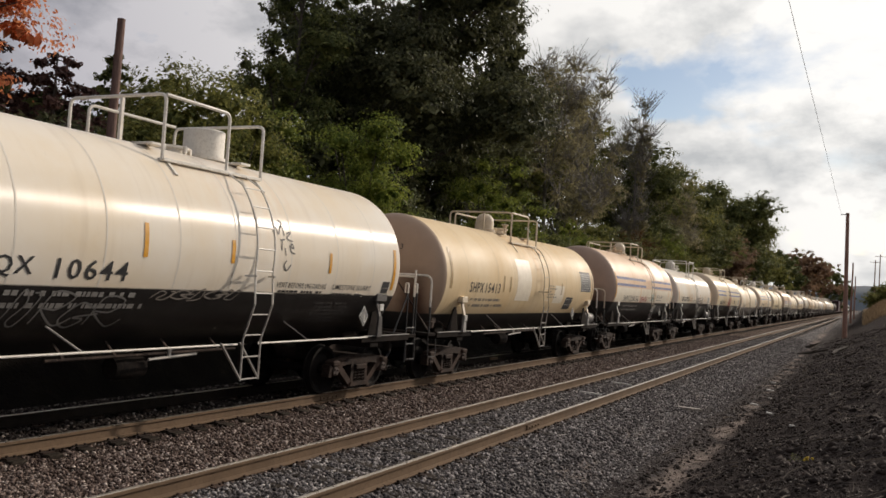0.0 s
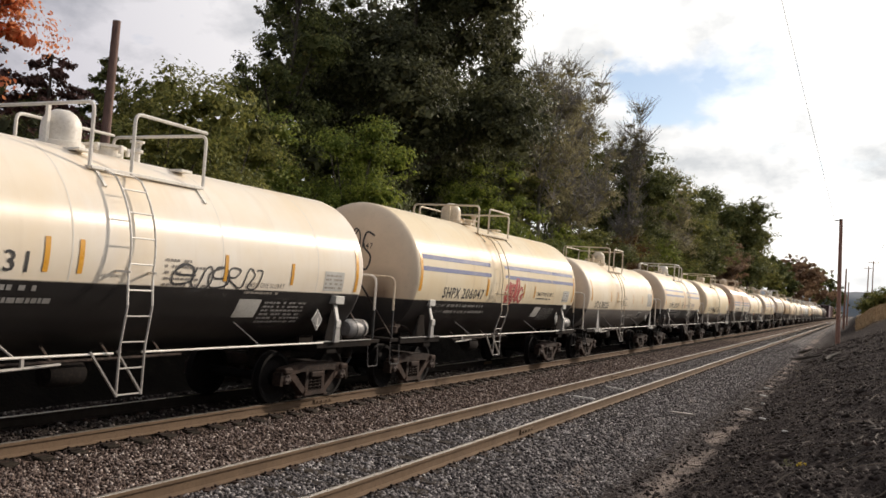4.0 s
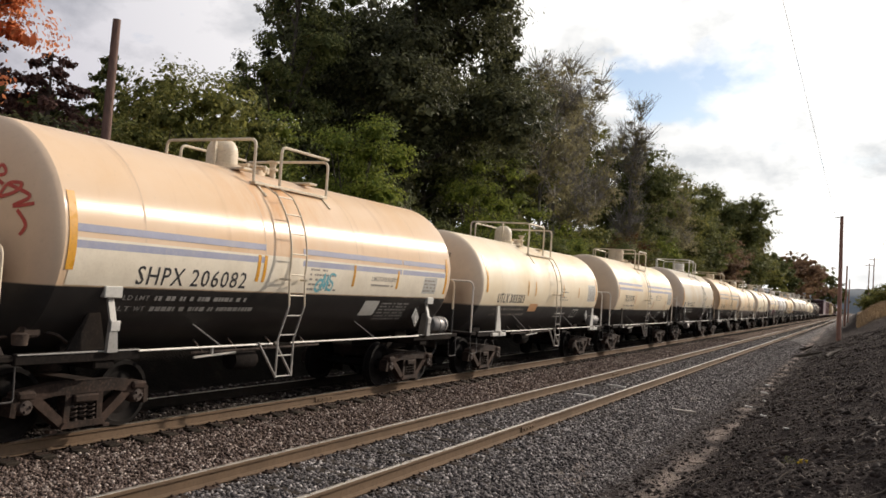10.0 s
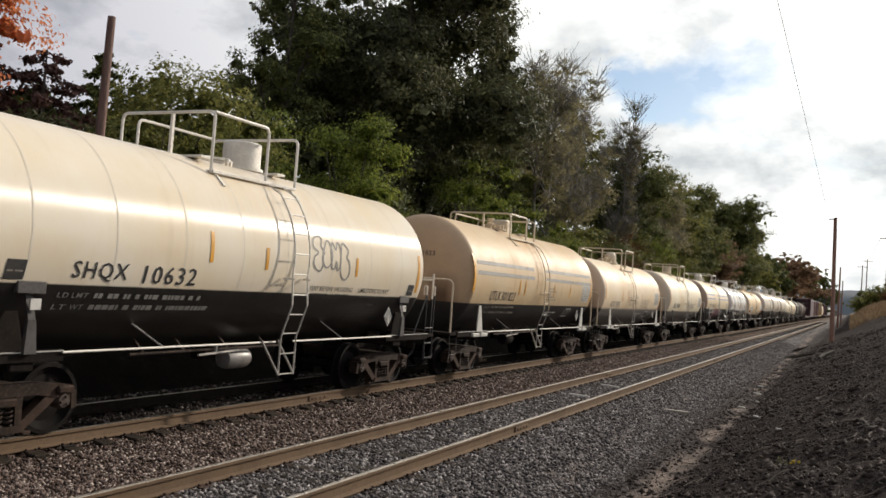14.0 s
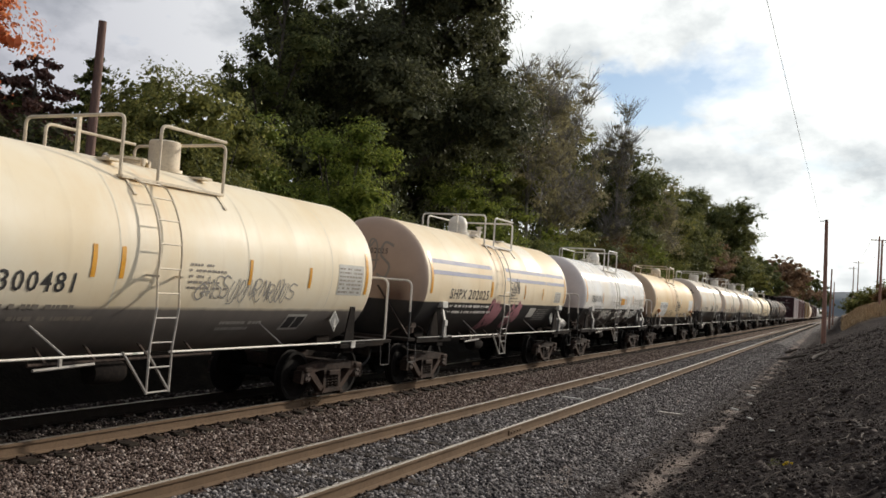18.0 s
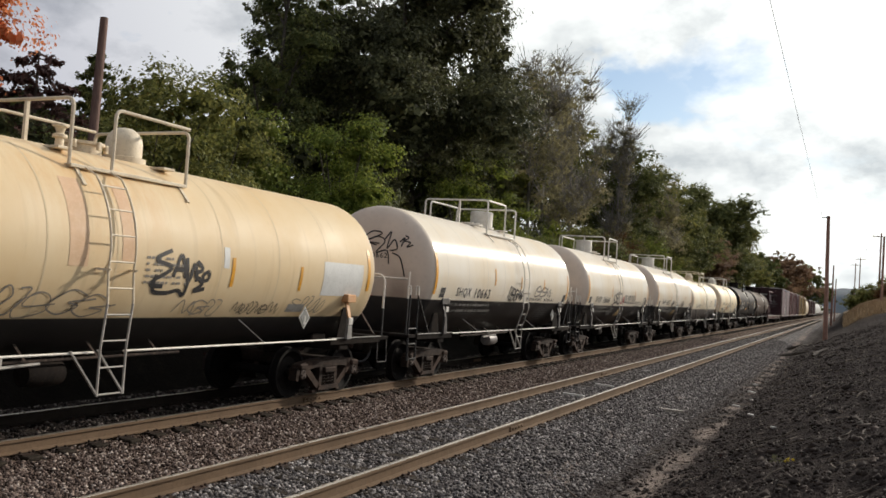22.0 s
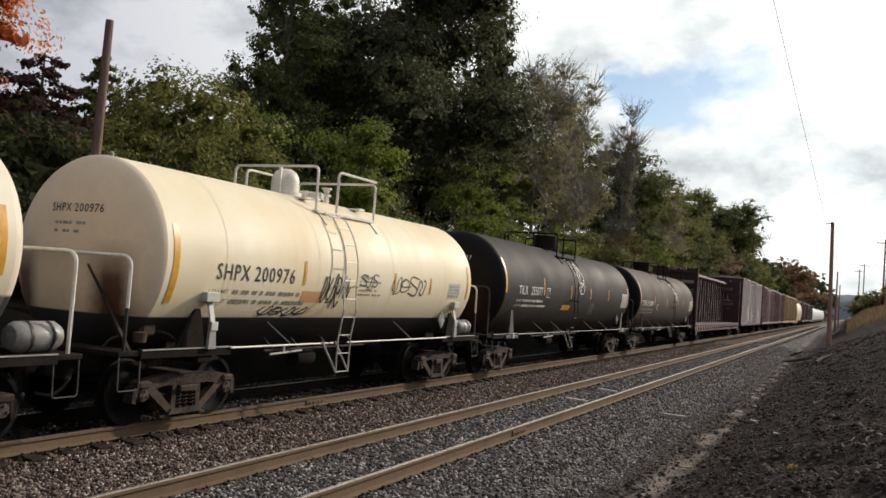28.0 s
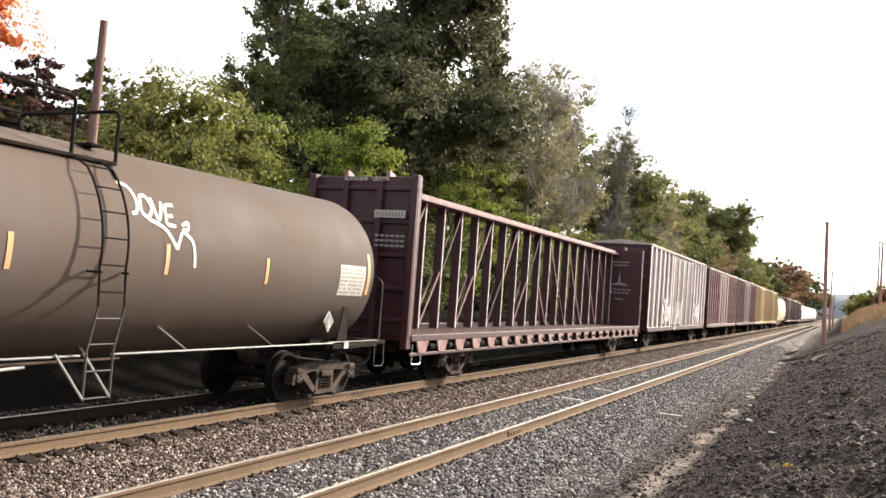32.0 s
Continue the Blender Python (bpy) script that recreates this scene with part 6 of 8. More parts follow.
# ---------------------------------------------------------------- the train
WHITEP, BLACK = (0.81, 0.75, 0.65), (0.019, 0.0175, 0.017)
TAN, CREAM = (0.70, 0.56, 0.36), (0.78, 0.69, 0.52)
LOWGREY = (0.160, 0.144, 0.130)
SLURRY = [
    # lead truck at the start of the clip, and what sets each car apart
    dict(base=5.34, tc=9.40, r=1.55, zc=2.50, rims=(-0.82, 9.88), lad=5.39, kind="ladders", upper=WHITEP, lower=BLACK, split=1.93, rail=M_WHITE, dome="drum", flip=True, mark="SHQX 10644", small=M_INK, mark_at=(0.45, 2.81, 2.02, 2.27), vent=2.02, slurry=(1.3, 2.02, 0.09), small2=M_GREY, label="white tank car with a black belly and tall end ladders",
         tags=(("stack", 5.75, 6.35, 2.3, 3.1, M_INK, 0.022, True),), spray=((1.2, 2.8, 1.45, 1.85, M_PLACARD, 0.016, 8), (3.3, 5.0, 1.80, 1.95, M_FADED, 0.014, 10)), grime=0.25, rust=0.2, reflectors=((-0.86, 2.05, 0.95), (1.5, 2.35, 0.45), (4.75, 2.35, 0.35), (7.6, 2.3, 0.35))),
    dict(base=18.77, head=(0.42, 0.30, 0.21), tc=10.30, r=1.44, zc=2.40, rims=(-1.06, 10.88), lad=5.48, kind="post", upper=TAN, lower=BLACK, split=1.53, rail=M_CREAM, dome="round", flip=True, mark="SHPX 15413", dark_panel=True, reservoir=True, placard=9.0, mark_at=(0.30, 2.23, 2.08, 2.33), label="tan tank car with faded repainted patches", grime=0.6, rust=0.95, post=M_CREAM, loop=M_WHITE, rough=0.6,
         reflector=M_MUSTARD, patches=((3.45, 4.55, 1.9, 3.05, M_CREAMPATCH, 0), (6.7, 7.6, 1.85, 2.4, M_CREAMPATCH, 0)), seams=(0.1, 0.26, 0.36, 0.45, 0.62, 0.74, 0.86)),
    dict(base=33.21, head=(0.46, 0.33, 0.25), tc=9.05, r=1.55, zc=2.50, rims=(-0.86, 9.80), lad=4.94, kind="post", upper=(0.69, 0.51, 0.36), lower=BLACK, split=1.96, rail=M_CREAM, dome="round", flip=True, mark="SHPX 204106", panel=False, placard=8.0, rough=0.55, mark_at=(0.48, 2.97, 1.99, 2.24), stripes=M_BLUE, slurry=(1.4, 2.17, 0.14), slurry_y=6.35, reflectors=((-0.86, 2.15, 0.95), (1.55, 2.12, 0.42), (6.1, 2.08, 0.42), (8.9, 2.08, 0.42)), vent=2.25, small2=M_GREY, label="rusty tan and brown tank car with blue stripes", grime=0.7, streak=(0.42, 0.22, 0.12), rust=0.8,
         patches=((6.3, 8.2, 2.99, 4.0, M_CREAMPATCH, 0), (-0.74, 9.9, 1.975, 2.55, M_CREAMPATCH, 0)), spray=((3.3, 4.5, 2.0, 2.2, M_RUSTRED, 0.02, 12), (5.25, 5.75, 2.06, 2.34, M_TEAL, 0.022, 6))),
    dict(base=46.30, tc=8.80, r=1.44, zc=2.39, rims=(-1.01, 9.57), lad=3.80, kind="post", upper=WHITEP, lower=BLACK, split=2.01, rail=M_WHITE, dome="round", mark="SHPX 202031", mark_at=(-0.02, 2.20, 2.10, 2.35), slurry=(1.0, 2.05, 0.08), small2=M_GREY, reservoir=True, label="clean white tank car with a black belly", grime=0.18, rust=0.1, spray=((4.5, 6.4, 2.02, 2.36, M_INK, 0.02, 10),)),
    dict(base=59.00, tc=9.63, small=M_INK, r=1.54, zc=2.49, rims=(-0.90, 10.46), lad=3.80, kind="post", upper=CREAM, lower=BLACK, split=1.95, rail=M_CREAM, dome="round", stripes=M_BLUE, slurry=(1.5, 2.20, 0.11), vent=2.25, reservoir=True, label="cream tank car with blue stripes and red spray paint", grime=0.4, rust=0.6, mark="SHPX 206047", rough=0.45, mark_at=(0.40, 2.75, 2.02, 2.27), small2=M_GREY,
         spray=((4.2, 5.5, 2.0, 2.5, M_RUSTRED, 0.06, 9),), head_spray=((-0.7, 0.5, 2.5, 3.3, M_INK, 0.025, 9),)),
    dict(base=72.96, tc=9.00, r=1.38, zc=2.33, rims=(-1.07, 9.63), lad=3.25, rough=0.56, kind="gusset", upper=(0.74, 0.66, 0.52), lower=LOWGREY, split=1.84, soft=0.03, rail=M_CREAM, gusset=M_GREY, dome="round", mark="UTLX 303251", mark_at=(-0.25, 1.67, 1.88, 2.13), label="cream tank car with a grimy grey belly and gusset saddles", grime=0.5, rust=0.15, loop=M_WHITE),
    dict(base=86.22, tc=8.90, r=1.44, zc=2.40, rims=(-1.05, 9.51), lad=4.89, kind="post", upper=(0.76, 0.66, 0.50), lower=BLACK, split=1.92, rail=M_WHITE, dome="round", flip=True, stripes=M_PALEBLUE, mark="SHPX 202077", rough=0.58, mark_at=(0.23, 2.73, 2.02, 2.27), small2=M_GREY, panel=False, placard=-0.3, emblem=5.85, reflectors=((-0.86, 2.15, 0.95), (1.55, 2.12, 0.42), (6.12, 2.42, 0.55)), label="cream tank car with grey-blue stripes", grime=0.35, rust=0.5, spray=((3.45, 3.95, 2.05, 2.4, M_INK, 0.018, 5), (2.8, 4.0, 1.5, 1.85, M_GREY, 0.02, 8), (6.5, 7.2, 1.95, 2.12, M_FADED, 0.018, 6), (7.9, 8.5, 1.6, 1.85, M_GREY, 0.014, 6), (5.0, 5.5, 1.4, 1.66, M_DIMSTEEL, 0.02, 5)),
         patches=((6.35, 7.75, 2.97, 3.83, M_CREAMPATCH, 0), (6.5, 7.6, 2.14, 2.30, M_PALEBROWN, 0), (4.35, 4.6, 2.0, 3.4, M_RUSTTAN, 0))),
    dict(base=99.36, tc=8.90, r=1.44, zc=2.40, rims=(-0.85, 9.48), lad=3.66, rough=0.56, kind="gusset", upper=(0.76, 0.67, 0.48), lower=LOWGREY, split=1.72, soft=0.03, rail=M_CREAM, gusset=M_GREY, dome="box", mark="UTLX 300488", panel=False, patches=((8.35, 8.95, 2.06, 2.36, M_CLEANPATCH, 0), (5.9, 6.9, 1.66, 1.80, M_PANEL, 0)), mark_at=(0.23, 2.37, 1.93, 2.18), label="pale yellow tank car with black sprayed tags", grime=0.35, rust=0.1, loop=M_WHITE, reflectors=((-0.86, 2.15, 0.95), (2.72, 2.3, 0.42), (4.85, 2.25, 0.42), (7.0, 2.16, 0.36)), tags=(("row", 2.35, 3.55, 1.80, 2.08, M_INK, 0.026, True), ("row", 4.0, 5.35, 1.80, 2.08, M_INK, 0.026, True))),
    dict(base=112.31, head=(0.60, 0.45, 0.32), tc=9.00, r=1.54, zc=2.49, rims=(-0.91, 9.77), lad=3.64, kind="post", upper=(0.74, 0.55, 0.38), lower=BLACK, split=1.95, rail=M_CREAM, dome="round", stripes=M_PALEBLUE, stripe_z=(2.62, 2.42), mark="SHPX 206082", mark_at=(0.30, 2.54, 2.00, 2.25), slurry=(1.0, 2.25, 0.09), vent=2.28, small2=M_GREY, reservoir=True, label="tan tank car with blue stripes and red scrawled head", grime=0.6, rust=0.75, streak=(0.45, 0.26, 0.13),
         patches=((-0.8, 9.7, 1.965, 2.55, M_CREAMPATCH, 0),), tags=(("two_rows", -0.1, 1.25, 2.6, 3.45, M_RUSTRED, 0.045, False),), spray=((4.4, 4.95, 2.02, 2.3, M_TEAL, 0.028, 6),)),
    dict(base=125.58, tc=9.05, r=1.38, zc=2.33, rims=(-1.05, 9.67), lad=4.74, rough=0.56, kind="gusset", upper=(0.78, 0.69, 0.53), lower=(0.045, 0.042, 0.040), split=1.81, soft=0.025, rail=M_CREAM, gusset=M_PANEL, dome="round", flip=True, mark="UTLX 303303", mark_at=(0.04, 2.06, 1.89, 2.14), label="cream tank car with a dark grey belly", grime=0.2, rust=0.2, loop=M_WHITE, reservoir=True, patches=((2.7, 3.4, 1.65, 1.88, M_CONTRAIL, 0),)),
    dict(base=138.99, tc=9.40, r=1.47, zc=2.42, rims=(-0.95, 10.16), lad=4.04, rough=0.56, kind="gusset", upper=(0.76, 0.66, 0.50), lower=BLACK, split=1.74, rail=M_CREAM, gusset=M_STEEL, dome="drum", stripes=M_PALEBLUE, mark="TILX 16180", mark_at=(0.24, 1.84, 2.10, 2.35), slurry=(1.35, 2.31, 0.13), slurry_y=6.05, stripe_z=(2.76, 2.56), reflector=M_CONTRAIL, reflectors=((-0.86, 2.15, 0.6), (1.55, 2.0, 0.36), (6.0, 1.80, 0.38), (7.35, 1.80, 0.38), (8.5, 1.80, 0.38)), vent=2.1, label="cream tank car with pale blue stripes", grime=0.3, rust=0.5, loop=M_WHITE),
    dict(base=152.87, tc=9.15, r=1.55, zc=2.50, rims=(-0.79, 9.76), lad=5.00, kind="ladders", upper=(0.77, 0.70, 0.58), lower=BLACK, split=1.94, rail=M_WHITE, dome="drum", flip=True, mark="SHQX 10632", small=M_INK, mark_at=(0.49, 2.67, 1.99, 2.24), vent=2.0, slurry=(1.2, 2.0, 0.085), small2=M_GREY, drum_rear=True, label="white tank car with a black belly and tall end ladders", grime=0.2, rust=0.15, tags=(("bubble", 5.5, 6.75, 2.18, 3.0, M_GREY, 0.032, True),), reflectors=((-0.86, 2.05, 0.95), (1.5, 2.35, 0.45), (4.2, 2.3, 0.35), (7.4, 2.3, 0.35))),
    dict(base=166.37, tc=9.30, r=1.55, zc=2.50, rims=(-0.73, 9.98), lad=4.47, rough=0.56, kind="gusset", upper=(0.60, 0.47, 0.31), lower=BLACK, split=1.85, rail=M_CREAM, gusset=M_PANEL, dome="box", flip=True, stripes=M_GREY, mark="UTLX 301823", mark_at=(0.41, 2.25, 1.95, 2.20), label="brownish tan tank car with grey stripes", grime=0.65, rust=0.7),
    dict(base=179.72, tc=9.10, r=1.42, zc=2.38, rims=(-0.95, 9.63), lad=3.54, rough=0.56, kind="gusset", upper=(0.76, 0.64, 0.48), lower=LOWGREY, split=1.80, soft=0.05, rail=M_CREAM, gusset=M_PANEL, dome="round", mark="ACFX 71895", mark_at=(0.15, 1.70, 1.85, 2.10), ink=M_FADED, label="pinkish cream tank car with streaked grey belly", grime=0.5, rust=0.5, spray=((3.1, 4.4, 1.95, 2.45, M_FADED, 0.012, 8), (5.6, 7.1, 1.90, 2.25, M_FADED, 0.012, 14))),
    dict(base=193.08, tc=8.90, r=1.44, zc=2.40, rims=(-0.85, 9.50), lad=3.66, rough=0.56, kind="gusset", upper=(0.78, 0.71, 0.56), lower=LOWGREY, split=1.72, soft=0.03, rail=M_CREAM, gusset=M_STEEL, dome="drum", cap_r=0.25, mark="UTLX 300481", mark_at=(0.25, 2.22, 1.91, 2.16), label="pale cream tank car with a grey belly", grime=0.3, rust=0.3, loop=M_WHITE, spray=((4.4, 6.9, 1.88, 2.2, M_GREY, 0.012, 26),)),
    dict(base=206.21, head=(0.40, 0.29, 0.215), tc=9.18, r=1.45, zc=2.41, rims=(-1.00, 9.84), lad=3.78, kind="post", upper=(0.77, 0.67, 0.50), lower=BLACK, split=1.95, rail=M_WHITE, dome="round", stripes=M_PALEBLUE, mark="SHPX 202025", rough=0.58, mark_at=(0.30, 2.77, 2.04, 2.29), small2=M_INKW, reservoir=True, label="cream tank car with blue stripes and brown rust runs", grime=0.45, rust=0.8, spray=((4.3, 5.0, 2.2, 2.7, M_INK, 0.018, 8), (3.1, 4.0, 1.3, 1.9, M_PINK, 0.10, 6), (4.8, 5.5, 1.3, 1.9, M_PINK, 0.09, 6)), patches=((6.0, 7.4, 2.97, 3.84, M_CREAMPATCH, 0),), head_spray=((-0.8, 0.6, 2.4, 3.2, M_FADED, 0.035, 9),)),
    dict(base=219.68, tc=9.00, r=1.42, zc=2.38, rims=(-0.97, 9.60), lad=3.54, kind="post", upper=(0.84, 0.84, 0.83), lower=BLACK, split=1.90, rail=M_WHITE, dome="round", mark="RRSX 101", mark_at=(-0.05, 1.34, 2.15, 2.40), small2=M_GREY, reservoir=True, label="bright white tank car with a glossy black belly", grime=0.08, rust=0.0, rough=0.26, vent=2.1, slurry=(1.2, 2.25, 0.10), slurry_y=7.1, reflectors=((-0.86, 2.15, 0.95), (1.55, 2.12, 0.42), (5.6, 2.12, 0.40), (6.93, 2.12, 0.40)), spray=((1.9, 3.4, 1.5, 1.85, M_INKW, 0.03, 12), (4.2, 5.2, 1.5, 1.85, M_INKW, 0.03, 8), (6.1, 8.2, 1.52, 1.86, M_INKW, 0.026, 14)), patches=((4.7, 5.4, 2.08, 2.36, M_YELLOW, 0),)),
    dict(base=233.02, head=(0.50, 0.38, 0.26), tc=10.30, r=1.43, zc=2.38, rims=(-1.08, 11.15), lad=4.38, kind="post", upper=TAN, lower=BLACK, split=1.53, rail=M_CREAM, dome="round", mark="SHPX 15403", rough=0.60, panel=False, placard=9.0, mark_at=(0.31, 2.25, 2.04, 2.29), mark_ground=M_PALEGREY, label="tan tank car with a pale patch round its number", grime=0.5, rust=0.9, post=M_CONTRAIL, loop=M_WHITE, spray=((2.2, 4.3, 1.58, 1.9, M_FADED, 0.014, 10), (5.7, 6.6, 1.58, 1.82, M_FADED, 0.012, 6), (7.0, 8.1, 1.58, 1.76, M_INK, 0.010, 12), (8.5, 9.6, 1.66, 1.88, M_FADED, 0.011, 8)), tags=(("jag", 5.1, 6.25, 1.86, 2.5, M_INK, 0.06, True),), patches=((9.35, 10.75, 1.93, 2.55, M_PALEGREY, 0), (6.55, 6.68, 2.3, 2.62, M_PALEGREY, 0), (8.5, 9.0, 1.62, 1.76, M_GREY, 0), (3.65, 3.95, 2.2, 3.3, M_RUSTTAN, 0), (4.5, 4.72, 2.3, 3.3, M_RUSTTAN, 0)), reflectors=((-0.86, 2.15, 0.95), (2.6, 2.12, 0.42), (6.75, 2.02, 0.45), (8.6, 2.0, 0.42)), seams=(0.1, 0.26, 0.36, 0.45, 0.62, 0.74, 0.86)),
    dict(base=247.70, tc=9.05, r=1.55, zc=2.50, rims=(-0.82, 9.70), lad=5.01, kind="ladders", upper=WHITEP, lower=BLACK, split=1.92, rail=M_WHITE, dome="drum", flip=True, mark="SHQX 10662", small=M_INK, mark_at=(0.45, 2.64, 1.99, 2.24), vent=1.98, slurry=(1.0, 1.98, 0.08), small2=M_GREY, drum_rear=True, label="white tank car with black scrawls on its head", grime=0.18, rust=0.15, tags=(("hooks", -0.3, 1.1, 2.4, 3.45, M_INK, 0.034, False),), spray=((4.0, 5.0, 1.95, 2.3, M_INK, 0.03, 9), (6.2, 7.6, 2.1, 2.4, M_FADED, 0.03, 6)), reflectors=((-0.86, 2.05, 0.95), (2.2, 2.35, 0.45), (4.9, 2.3, 0.35), (7.4, 2.3, 0.35))),
    dict(base=260.83, tc=9.05, r=1.55, zc=2.50, rims=(-0.87, 9.73), lad=3.63, kind="ladders", upper=WHITEP, lower=BLACK, split=1.89, rail=M_WHITE, dome="drum", mark="SHQX 10664", small=M_INK, mark_at=(0.33, 2.45, 1.99, 2.24), slurry=(1.35, 1.99, 0.11), slurry_y=7.1, words=(("ROCKS!", 5.6, 7.0, 1.98, 2.38, M_INK), ("ES.", 4.95, 5.5, 2.03, 2.36, M_INK)), small2=M_GREY, label="white tank car with black and red sprayed words", grime=0.18, rust=0.3, spray=((3.0, 4.2, 1.95, 2.4, M_INK, 0.04, 9), (4.35, 4.85, 2.0, 2.3, M_RUSTRED, 0.03, 5), (8.75, 9.35, 1.95, 2.3, M_INK, 0.02, 8), (3.0, 3.6, 1.55, 1.8, M_GREY, 0.03, 6)), patches=((4.5, 5.1, 1.45, 1.75, M_MUSTARD, 0),), reflectors=((-0.86, 2.05, 0.95), (1.95, 2.25, 0.45), (7.6, 2.25, 0.35))),
    dict(base=273.92, tc=9.00, r=1.55, zc=2.50, rims=(-0.85, 9.71), lad=3.66, kind="ladders", upper=WHITEP, lower=BLACK, split=1.92, rail=M_WHITE, dome="drum", mark="SHQX 10615", small=M_INK, mark_at=(0.49, 2.57, 2.03, 2.28), slurry=(1.0, 1.98, 0.08), vent=2.0, small2=M_GREY, label="white tank car with small sprayed tags", grime=0.15, rust=0.3, spray=((3.3, 3.9, 1.95, 2.25, M_INK, 0.03, 6), (6.2, 7.0, 1.9, 2.25, M_FADED, 0.03, 7), (3.0, 3.8, 1.5, 1.8, M_GREY, 0.025, 7)), patches=((4.4, 5.1, 1.45, 1.75, M_MUSTARD, 0),), reflectors=((-0.86, 2.05, 0.95), (1.95, 2.25, 0.45), (4.7, 2.2, 0.35), (7.2, 2.2, 0.35))),
    dict(base=286.58, tc=9.20, r=1.40, zc=2.35, rims=(-1.00, 9.82), lad=3.70, rough=0.56, kind="gusset", upper=(0.78, 0.72, 0.58), lower=LOWGREY, split=1.82, soft=0.02, rail=M_CREAM, gusset=M_STEEL, dome="round", mark="UTLX 303117", mark_at=(0.10, 2.10, 1.90, 2.15), label="cream tank car with a grey belly and a white reservoir", grime=0.15, rust=0.3, loop=M_WHITE, reservoir=True, spray=((6.2, 7.2, 2.0, 2.4, M_FADED, 0.018, 6),)),
    dict(base=299.81, tc=8.80, r=1.45, zc=2.41, rims=(-1.04, 9.58), lad=3.65, kind="post", upper=(0.80, 0.71, 0.53), lower=BLACK, split=1.57, rail=M_WHITE, dome="round", mark="SHPX 200976", rough=0.60, reflectors=((-0.92, 1.78, 1.12), (2.3, 2.15, 0.42), (5.6, 2.12, 0.40), (7.3, 2.12, 0.36)), mark_at=(0.03, 2.04, 2.16, 2.41), reservoir=True, label="cream tank car with heavy rust runs on its head", grime=0.2, rust=1.0, dusty=True, spray=((2.9, 3.8, 1.85, 2.4, M_INK, 0.022, 9), (4.2, 4.9, 2.2, 2.5, M_INK, 0.018, 6), (5.5, 7.0, 2.1, 2.45, M_INK, 0.02, 8), (1.3, 2.6, 1.63, 1.78, M_INK, 0.018, 9)), patches=((2.35, 3.0, 1.85, 2.05, M_CONTRAIL, 0),)),
    # both dark cars: near-black head colour holds the shade of the end
    dict(base=312.61, tc=13.10, r=1.50, zc=2.45, rims=(-0.83, 13.88), lad=5.55, kind="gusset", head=(0.010, 0.0085, 0.008), head_at=(-0.62, 3.12, 0.105), gloss=0.28, upper=(0.036, 0.031, 0.028), lower=(0.022, 0.019, 0.017), split=1.00, rail=M_STEEL, gusset=M_DIMSTEEL, rod=M_PLACARD, dome="drum", mark="TILX 255577", mark_at=(0.22, 2.33, 2.28, 2.53), gap=1.9, words=(("PLATE", 2.78, 3.00, 2.43, 2.48, M_INKW), ("C", 2.85, 2.93, 2.28, 2.39, M_INKW)), print_block=(8.0, 8.7, 1.72), ink=M_INKW, small=M_GREY, small2=M_INKW, label="black tank car with white lettering and amber reflectors", grime=0.25, streak=(0.12, 0.10, 0.085), rust=0.05, rough=0.72, dusty=True, loop=M_BLACKP, patches=((4.6, 5.5, 1.85, 2.02, M_YELLOW, 0),), tags=(("fan", 5.9, 7.1, 2.42, 3.6, M_INKW, 0.034, True), ("frame", 2.72, 3.06, 2.24, 2.52, M_INKW, 0.016, True)), reflectors=((-0.86, 2.3, 0.95), (2.45, 2.3, 0.5), (5.35, 2.25, 0.42), (7.8, 2.25, 0.42), (10.4, 2.25, 0.42)), seams=(0.2, 0.4, 0.6, 0.8), head_ink=M_INKW),
    dict(base=329.77, tc=13.00, r=1.50, zc=2.45, rims=(-0.84, 13.81), lad=6.95, kind="gusset", gloss=0.3, upper=(0.098, 0.075, 0.064), lower=(0.048, 0.037, 0.031), head=(0.0065, 0.005, 0.0048), head_at=(-0.70, 3.20, 0.122), reflector=M_CONTRAIL, split=1.00, rail=M_STEEL, gusset=M_STEEL, rod=M_PLACARD, dome="drum", flip=True, mark="TGOX 155184", mark_at=(-0.44, 1.99, 2.18, 2.43), ink=M_INKW, small=M_GREY, small2=M_GREY, label="dusty grey-brown tank car with white lettering", grime=0.3, streak=(0.10, 0.085, 0.075), rust=0.05, rough=0.78, dusty=True, loop=M_BLACKP, tags=(("drop", 7.3, 8.6, 2.3, 3.4, M_INKW, 0.05, True), ("square", 2.95, 3.22, 2.02, 2.26, M_INKW, 0.022, True)), reflectors=((-0.86, 2.25, 0.95), (2.35, 2.2, 0.45), (5.5, 2.15, 0.42), (8.0, 2.2, 0.42), (10.3, 2.15, 0.42)), seams=(0.2, 0.4, 0.6, 0.8), head_ink=M_INKW),
]
LETTERS = letter_meshes(["ROCKS!", "ES.", "PLATE", "C", "LIMESTONE", "SLURRY", "LD", "LMT", "LT", "WT", "VENT", "BEFORE", "UNLOADING", "CAUTION"] + sorted({w for s in SLURRY for w in s["mark"].split()}))
NEAR_CAPS = {"SHPX 15413", "SHPX 202031", "SHPX 206047", "SHPX 206082", "UTLX 303303", "TILX 16180", "SHPX 202025", "SHQX 10664", "SHQX 10615", "SHPX 200976", "TGOX 155184"}
for s in SLURRY:
    s["cap"] = "near" if s["mark"] in NEAR_CAPS else "far"
    if s["kind"] == "ladders":
        s["seams"] = (0.06, 0.18, 0.30, 0.42, 0.53, 0.66, 0.79, 0.91)
    elif s["upper"][0] < 0.2:
        s["cap_r"] = 0.43
CARS = [(tank_car(s), s["base"]) for s in SLURRY]
CARS.append((centerbeam(), 348.95))
